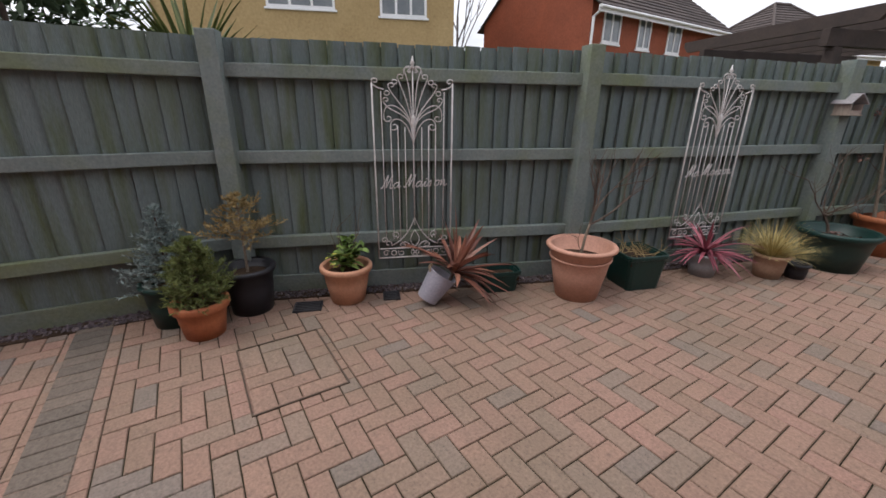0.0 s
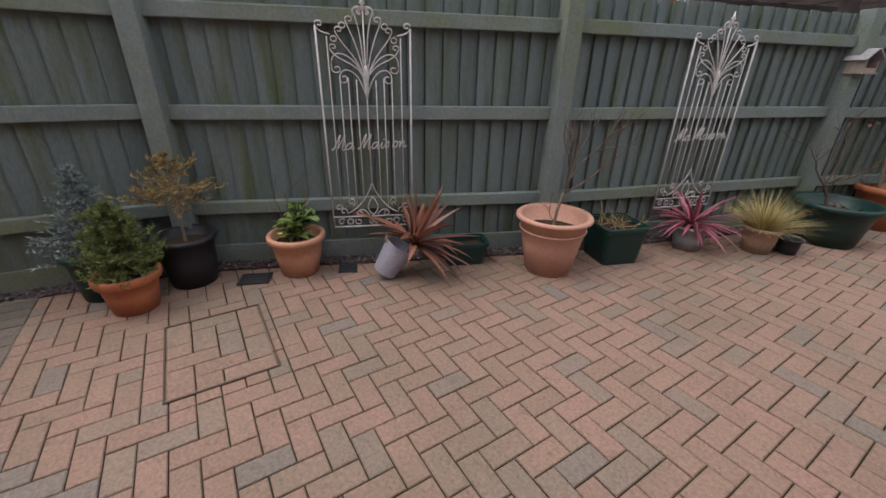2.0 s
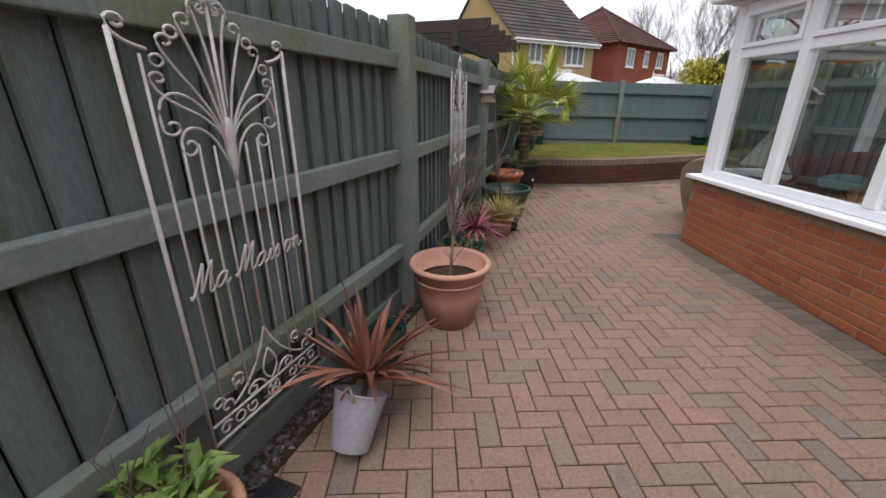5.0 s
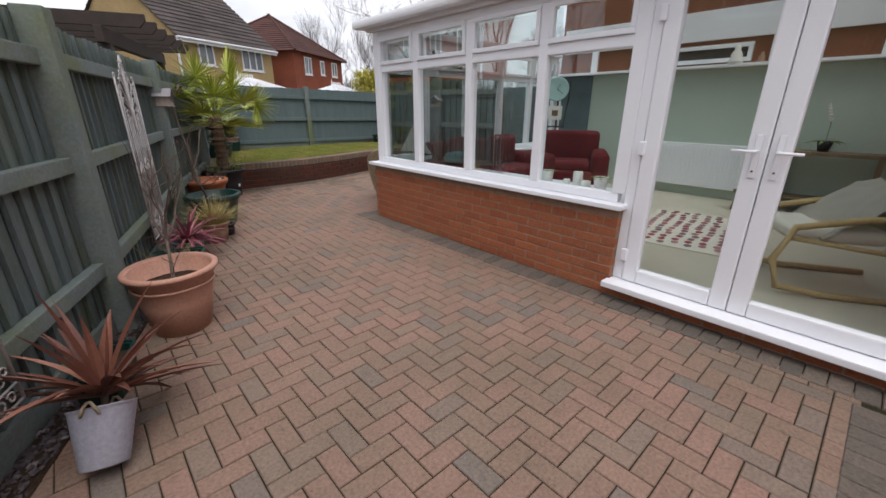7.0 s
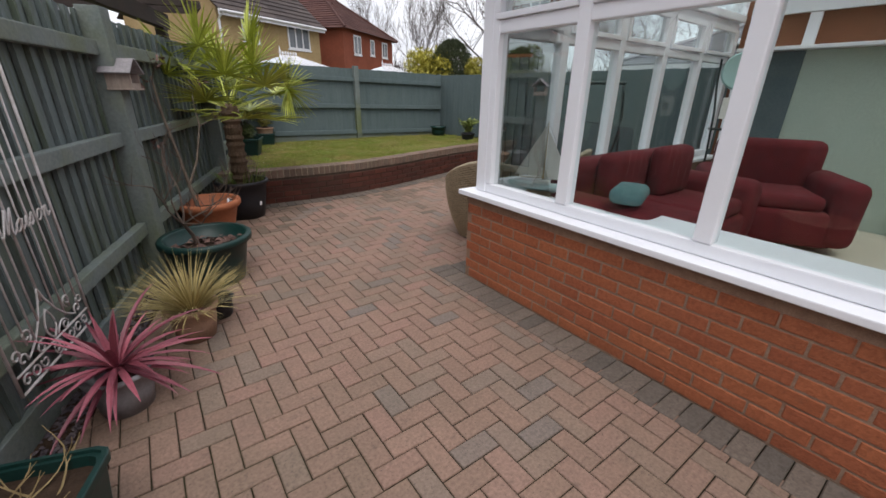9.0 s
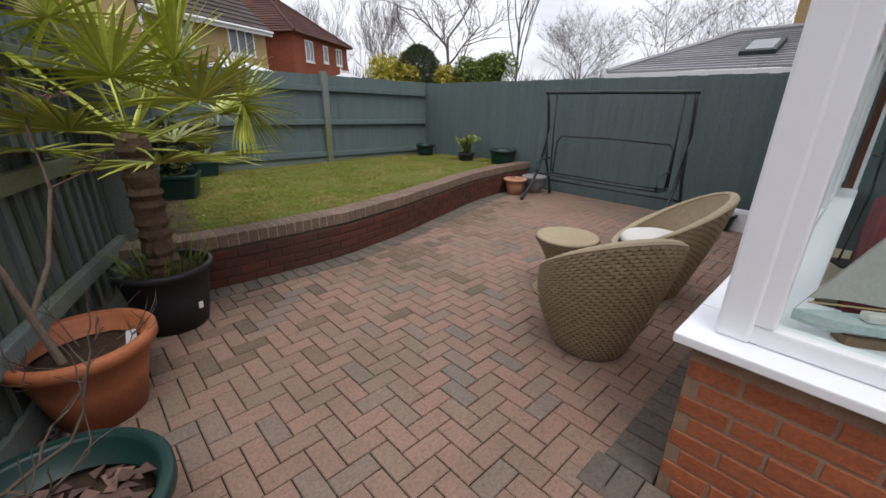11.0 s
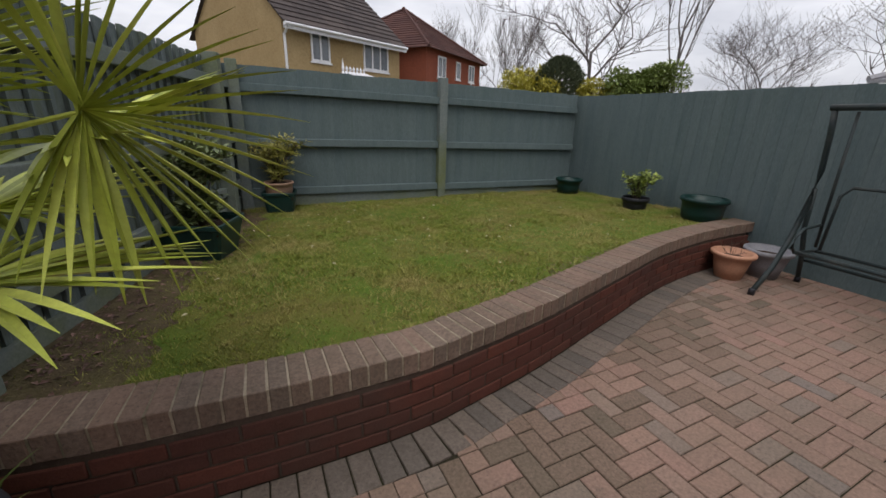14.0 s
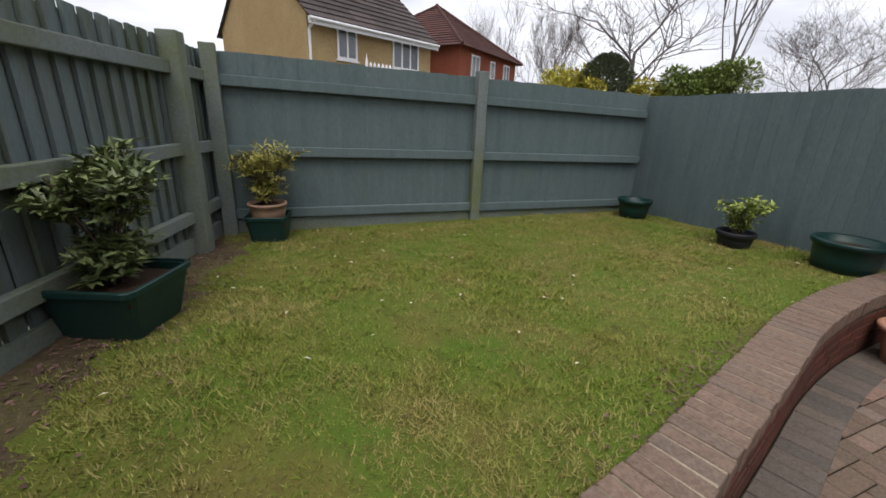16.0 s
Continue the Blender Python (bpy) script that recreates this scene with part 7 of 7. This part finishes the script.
def wall_front_y(x):
    best = min(range(len(WP)), key=lambda i: abs(WP[i].x - x))
    return WP[best].y


def block_mesh(name, lx, ly, material, h=0.03, b=0.004):
    me = bpy.data.meshes.new(name)
    x, y = lx / 2 - 0.0026, ly / 2 - 0.0026
    vs = [(-x, -y, -h), (x, -y, -h), (x, y, -h), (-x, y, -h), (-x, -y, -b), (x, -y, -b), (x, y, -b), (-x, y, -b), (-x + b, -y + b, 0), (x - b, -y + b, 0), (x - b, y - b, 0), (-x + b, y - b, 0)]
    fs = [(0, 1, 5, 4), (1, 2, 6, 5), (2, 3, 7, 6), (3, 0, 4, 7), (4, 5, 9, 8), (5, 6, 10, 9), (6, 7, 11, 10), (7, 4, 8, 11), (8, 9, 10, 11)]
    me.from_pydata(vs, [], fs)
    me.materials.append(material)
    return me


BLK = block_mesh("block", 0.2, 0.1, M_PAVE)
M_PAVE_ALGAE = mat("algae_stained_block", (0.175, 0.122, 0.090), (0.125, 0.098, 0.068), 14.0, 0.85, 0.45, 70, grain=0.6, specks=(0.05, 0.045, 0.03), vary=[(0, (0.125, 0.098, 0.07)), (0.6, (0.19, 0.125, 0.092)), (1, (0.22, 0.145, 0.11))], vamt=0.6,
                   coords="World", spec=0.3)
BLKA = block_mesh("stained_block", 0.2, 0.1, M_PAVE_ALGAE)
BLKG = block_mesh("edging_block", 0.2, 0.1, M_PAVE_GREY)
joined = {"p": ([], []), "g": ([], []), "a": ([], [])}
counts = {"p": 0, "g": 0, "a": 0}


def lay(x, y, deg, grey=False, near=False, ln=0.2, wd=0.1):
    key = "g" if grey else "p"
    if not grey and y > 3.0:
        gap = wall_front_y(x) - y - 0.2
        patch = 0.5 + 0.9 * noise.noise(Vector((x * 1.1, y * 1.1, 4.0)))
        if random.random() < patch * max(0.0, 1.15 - gap / (1.1 if x < 1.6 else 0.7)):
            key = "a"
    z = random.uniform(-0.0015, 0.002) + (0.006 if grey else 0.0)
    tx, ty = random.uniform(-0.35, 0.35), random.uniform(-0.35, 0.35)
    m = pose(x, y, z, tx, ty, deg + random.uniform(-0.5, 0.5)) @ Matrix.Diagonal((ln / 0.2, wd / 0.1, 1, 1))
    me = {"g": BLKG, "p": BLK, "a": BLKA}[key]
    if near and counts[key] < 300:
        counts[key] += 1
        ob = new({"g": "edging_block", "p": "block", "a": "stained_block"}[key], me)
        ob.matrix_world = m
        ob.parent = patio
    else:
        vs, fs = joined[key]
        o = len(vs)
        vs.extend(tuple(m @ v.co) for v in me.vertices)
        fs.extend(tuple(o + i for i in p.vertices) for p in me.polygons)


X0, Y0 = -1.635, 0.705
MAN = (-2.635, -2.0, -0.115, 0.365)
STRIP_Y = (-0.96, -0.76)


def free(x, y, hx, hy):
    """Whether a block at x, y with half sizes hx, hy lies in the open field."""
    for sx in (-hx, hx):
        for sy in (-hy, hy):
            px, py = x + sx * 0.85, y + sy * 0.85
            if px < fence_x(py) + 0.16 or py < -3.0 or px > 4.93:
                return False
            if px > CX - 0.205 and py < CY + 0.205:
                return False
            if py > wall_front_y(px) - 0.205:
                return False
            if MAN[0] - 0.005 < px < MAN[1] + 0.005 and MAN[2] - 0.005 < py < MAN[3] + 0.005:
                return False
            if STRIP_Y[0] < py < STRIP_Y[1]:
                return False
    return True


for iy in range(-42, 76):
    for ix in range(-26, 70):
        k = (ix - iy) % 4
        if k == 0:
            x, y, deg, hx, hy = X0 + 0.1 * ix + 0.1, Y0 + 0.1 * iy + 0.05, 0, 0.1, 0.05
        elif k == 3:
            x, y, deg, hx, hy = X0 + 0.1 * ix + 0.05, Y0 + 0.1 * iy + 0.1, 90, 0.05, 0.1
        else:
            continue
        if free(x, y, hx, hy):
            lay(x, y, deg, False, -1.9 < x < -0.4 and 0.4 < y < 4.4)
            continue
        # cut pieces along the edges: fill with the half cells that are free
        cells = ((x - 0.05, y), (x + 0.05, y)) if deg == 0 else ((x, y - 0.05), (x, y + 0.05))
        for cx_, cy_ in cells:
            if any(free(cx_ + dx, cy_ + dy, 0.004, 0.004) for dx in (-0.042, 0.042) for dy in (-0.042, 0.042)):
                lay(cx_, cy_, 0, False, False, 0.1, 0.1)
# grey edging along the house, across its corner and along the strip
y = DOOR_Y1
while y < CY + 0.2:
    lay(CX - 0.103, y + 0.05, 0, True, 0.0 < y < 4)
    y += 0.1
x = CX + 0.05
while x < 4.9:
    lay(x, CY + 0.105, 90, True, x < 3)
    x += 0.1
y = -3.0
while y < DOOR_Y1:
    lay(CX - 0.103, y + 0.05, 0, True)
    y += 0.1
x = -3.4
while x < CX - 0.25:
    lay(x, (STRIP_Y[0] + STRIP_Y[1]) / 2, 90, True, x < -1)
    x += 0.1
# edging along the curved wall
s = 0.03
while s < WL[-1] - 0.03:
    p, deg = wall_at(s)
    nrm = Vector((-math.sin(radians(deg)), math.cos(radians(deg)), 0))
    q = p - nrm * 0.102
    if q.x > fence_x(q.y) + 0.1:
        lay(q.x, q.y, deg + 90, True, 0.0 < q.x < 2.5)
    s += 0.1
for key, material, nm in (("p", M_PAVE, "paving_rest"), ("g", M_PAVE_GREY, "edging_rest"), ("a", M_PAVE_ALGAE, "stained_rest")):
    vs, fs = joined[key]
    me = bpy.data.meshes.new(nm)
    me.from_pydata(vs, [], fs)
    me.materials.append(material)
    ob = new(nm, me)
    ob.parent = patio
    tagged(ob, kind="stuff")

# inspection cover with inset blocks
cover = thing("inspection_cover", "recessed inspection cover with inset paving blocks", "manhole cover", pose(0, 0, 0))
x0, x1, y0, y1 = MAN
M_RUST = mat("rusted_steel_edge", (0.06, 0.045, 0.035), (0.09, 0.06, 0.04), 20, 0.8, 0.2, 80)
for a, b in (((x0, y0), (x1, y0 + 0.008)), ((x0, y1 - 0.008), (x1, y1)), ((x0, y0 + 0.009), (x0 + 0.008, y1 - 0.009)), ((x1 - 0.008, y0 + 0.009), (x1, y1 - 0.009))):
    box("edge", (a[0], a[1], -0.03), (b[0], b[1], 0.008), M_RUST, cover, 0.001)
px, py = (x1 - x0 - 0.02) / 6, (y1 - y0 - 0.02) / 4
taken = set()
for i in range(6):
    for j in range(4):
        if (i, j) in taken:
            continue
        k = (i - j) % 4
        hor = k in (0, 1)
        two = (i + 1 < 6 and (i + 1, j) not in taken) if hor else (j + 1 < 4 and (i, j + 1) not in taken)
        w, h = (2 if hor and two else 1), (2 if (not hor) and two else 1)
        for a in range(w):
            for b in range(h):
                taken.add((i + a, j + b))
        ob = new("inset_block", BLK)
        ln, wd, deg = (w * px, h * py, 0) if w >= h else (h * py, w * px, 90)
        ob.matrix_world = pose(x0 + 0.01 + (i + w / 2) * px, y0 + 0.01 + (j + h / 2) * py, 0.006, 0, 0, deg) @ Matrix.Diagonal((ln / 0.2, wd / 0.1, 1, 1))
        ob.parent = cover

# ---- brick pieces ----
def brick_mesh(name, lx, ly, lz, material, b=0.004):
    bm = bmesh.new()
    add_box(bm, -lx / 2, -ly / 2, -lz / 2, lx / 2, ly / 2, lz / 2)
    bmesh.ops.bevel(bm, geom=list(bm.edges), offset=b, segments=1, affect="EDGES")
    me = bpy.data.meshes.new(name)
    bm.to_mesh(me)
    bm.free()
    me.materials.append(material)
    return me


BR = brick_mesh("brick", 0.215, 0.05, 0.065, M_BRICK)
BRH = brick_mesh("half_brick", 0.1025, 0.05, 0.065, M_BRICK)


def put(me, owner, m, name="brick"):
    ob = new(name, me)
    ob.matrix_world = m
    ob.parent = owner
    return ob


dwarf = [o for o in con.children if o.name.startswith("dwarf_wall")]
for owner, horizontal, start, end in ((dwarf[0], False, DOOR_Y0, CY), (dwarf[1], True, CX + 0.03, CON_E)):
    for c in range(9):
        z = 0.04 + 0.075 * c
        if z > SILL_Z - 0.06:
            break
        pos = start + (0.11 if c % 2 else 0.0)
        if c % 2:
            h = start + 0.051
            j = random.uniform(-0.002, 0.002)
            put(BRH, owner, pose(CX + 0.025 + j, h, z, 0, 0, 90) if not horizontal else pose(h, CY - 0.025 + j, z), "brick")
        while pos + 0.215 < end + 0.01:
            j = random.uniform(-0.002, 0.002)
            cc = pos + 0.1075
            put(BR, owner, pose(CX + 0.025 + j, cc, z, 0, 0, 90) if not horizontal else pose(cc, CY - 0.025 + j, z))
            pos += 0.225
        if end - pos > 0.06:
            w = end - pos - 0.006
            cc = pos + w / 2
            put(BRH, owner, (pose(CX + 0.025, cc, z, 0, 0, 90) if not horizontal else pose(cc, CY - 0.025, z)) @ Matrix.Diagonal((w / 0.1025, 1, 1, 1)))
step = [o for o in con.children if o.name.startswith("step_brick")][0]
pos = DOOR_Y1 + 0.01
while pos < DOOR_Y0 - 0.1:
    put(BR, step, pose(CX + 0.012, pos + 0.1075, 0.045, 0, 0, 90))
    pos += 0.225

DB = brick_mesh("brick", 0.215, 0.05, 0.065, M_DBRICK)
CAPM = brick_mesh("coping_brick", 0.067, 0.215, 0.10, M_CAP, 0.0035)
for c in range(4):
    s = 0.0 + (0.11 if c % 2 else 0)
    while s < WL[-1] - 0.1:
        p, deg = wall_at(s + 0.11)
        nrm = Vector((-math.sin(radians(deg)), math.cos(radians(deg)), 0))
        q = p + nrm * (0.025 + random.uniform(-0.002, 0.002))
        put(DB, retaining, pose(q.x, q.y, 0.035 + 0.075 * c, 0, 0, deg))
        s += 0.225
s = 0.02
while s < WL[-1]:
    p, deg = wall_at(s)
    nrm = Vector((-math.sin(radians(deg)), math.cos(radians(deg)), 0))
    q = p + nrm * (0.1065 + random.uniform(-0.003, 0.003))
    put(CAPM, retaining, pose(q.x, q.y, CAP_TOP - 0.05 + random.uniform(-0.003, 0.002), random.uniform(-0.7, 0.7), random.uniform(-0.7, 0.7), deg + random.uniform(-0.6, 0.6)), "coping_brick")
    s += 0.0755

# ---- grass ----
M_GRASS = mat("grass_blades", (0.125, 0.20, 0.018), (0.235, 0.235, 0.042), 1.6, 0.7, 0.0, 20, vary=[(0, (0.085, 0.150, 0.016)), (0.5, (0.172, 0.22, 0.03)), (0.85, (0.31, 0.29, 0.07)), (1, (0.48, 0.42, 0.18))], vamt=0.5,
              dirt=(0.37, 0.29, 0.115), dscale=1.9, damt=0.95, coords="World", spec=0.25)
random.seed(500)
gv, gf, gs = [], [], []


def lawn_z(x, y, yf):
    return 0.385 - 0.06 * (y - yf) / (BACK_Y - yf) + 0.02 * noise.noise(Vector((x * 0.9, y * 0.9, 0)))


FY = {}
for i in range(-110, 500):
    FY[i] = wall_front_y(i / 100) + 0.185
for k in range(260000):
    x, y = random.uniform(-1.05, SIDE_X - 0.02), random.uniform(6.95, BACK_Y - 0.02)
    yf = FY[max(-110, min(499, int(x * 100)))]
    if y < yf - 0.02 + 0.05 * noise.noise(Vector((x * 6, 0, 3))) or x < fence_x(y) + 0.02:
        continue
    d_f = x - fence_x(y)
    bare = noise.noise(Vector((x * 1.3, y * 1.3, 7.0)))
    edge = 0.26 + 0.3 * noise.noise(Vector((x * 2.2, y * 2.2, 1.0))) + 0.12 * max(0.0, 8.4 - y)
    if random.random() < 0.97 - 1.6 * max(0.0, d_f - edge * 0.55):
        if d_f < edge or random.random() < 0.5 - d_f:
            continue
    if y - yf < 0.16 and 1.5 < x < 3.3 and random.random() < 0.75 - 3.5 * (y - yf):
        continue
    if bare > 0.15 and random.random() < 0.55:
        continue
    z = lawn_z(x, y, yf) - 0.004
    h = random.uniform(0.010, 0.026) * (1.25 if bare < -0.1 else 0.9) * (1.0 + 0.9 * max(-0.4, noise.noise(Vector((x * 9, y * 9, 2)))))
    a = random.uniform(0, 6.283)
    w = random.uniform(0.002, 0.0045)
    lx, ly = random.uniform(-1.3, 1.3) * h, random.uniform(-1.3, 1.3) * h
    straw = 0.12 + 0.9 * noise.noise(Vector((x * 1.5, y * 1.5, 11.0))) + 0.6 * noise.noise(Vector((x * 6.0, y * 6.0, 5.0)))
    gs.append(1 if random.random() < straw else 0)
    o = len(gv)
    gv += [(x - w * math.cos(a), y - w * math.sin(a), z), (x + w * math.cos(a), y + w * math.sin(a), z), (x + lx, y + ly, z + h)]
    gf.append((o, o + 1, o + 2))
me = bpy.data.meshes.new("grass")
me.from_pydata(gv, [], gf)
me.materials.append(M_GRASS)
me.materials.append(mat("dry_straw_blades", (0.275, 0.235, 0.080), (0.215, 0.185, 0.055), 5.0, 0.75, 0.0, 20, vary=[(0, (0.20, 0.165, 0.05)), (0.9, (0.31, 0.265, 0.10)), (1, (0.44, 0.38, 0.18))], vamt=0.6, coords="World", spec=0.2))
me.polygons.foreach_set("material_index", gs)
grass = tagged(new("grass", me), "short mown grass blades, green with straw patches", "grass", kind="stuff")

# soil and leaf litter along fence_1 on the lawn
M_BARE = mat("bare_lawn_soil", (0.062, 0.045, 0.028), (0.10, 0.075, 0.045), 14, 0.95, 0.8, 70, dirt=(0.13, 0.12, 0.045), dscale=3.0, damt=0.7, specks=(0.20, 0.16, 0.10), sscale=60.0, samt=0.5, coords="World", spec=0.1)
bm = bmesh.new()
prev = None
for k in range(81):
    y = 7.02 + 3.34 * k / 80
    w = 0.36 + 0.2 * noise.noise(Vector((0.0, y * 2.4, 1.0))) + 0.16 * noise.noise(Vector((3.0, y * 9, 1.0))) + 0.14 * max(0.0, 8.3 - y)
    row = []
    for j in range(7):
        x = fence_x(y) + 0.02 + w * j / 6
        yf = FY[max(-110, min(499, int(x * 100)))]
        row.append(bm.verts.new((x, max(y, yf), lawn_z(x, max(y, yf), yf) + (0.005 if j < 6 else -0.004))))
    if prev:
        for j in range(6):
            bm.faces.new((prev[j], prev[j + 1], row[j + 1], row[j]))
    prev = row
tagged(part("soil_border", bm, M_BARE, smooth=True), "bare brown soil with moss along the fence foot", "soil", kind="structure")
t = thing("leaf_litter", "brown leaf litter and bare soil along the fence", "leaves", kind="stuff")
bm = bmesh.new()
for k in range(900):
    y = random.uniform(7.1, 10.35)
    x = fence_x(y) + 0.03 + abs(random.gauss(0, 0.22))
    small_leaf(bm, Vector((x, y, lawn_z(x, y, 7.0) + random.uniform(0.002, 0.012))), rand_dir(-0.1, 0.25), random.uniform(0.02, 0.05), random.uniform(0.008, 0.022))
for k in range(240):
    x = random.gauss(2.35, 0.45)
    yf = FY[max(-110, min(499, int(x * 100)))]
    y = yf + 0.02 + abs(random.gauss(0, 0.09))
    small_leaf(bm, Vector((x, y, lawn_z(x, y, yf) + 0.008)), rand_dir(-0.1, 0.2), random.uniform(0.015, 0.035), random.uniform(0.006, 0.014))
part("dry_leaves", bm, M_DEADLEAF, t)
bm = bmesh.new()
for k in range(60):
    x, y = random.uniform(-0.2, 4.6), random.uniform(7.6, 10.3)
    small_leaf(bm, Vector((x, y, lawn_z(x, y, 7.0) + 0.028)), rand_dir(-0.1, 0.2), random.uniform(0.02, 0.045), 0.014)
part("pale_leaves", bm, mat("bleached_leaf", (0.55, 0.48, 0.33), (0.62, 0.56, 0.42), 20, 0.8, 0, 60), t)
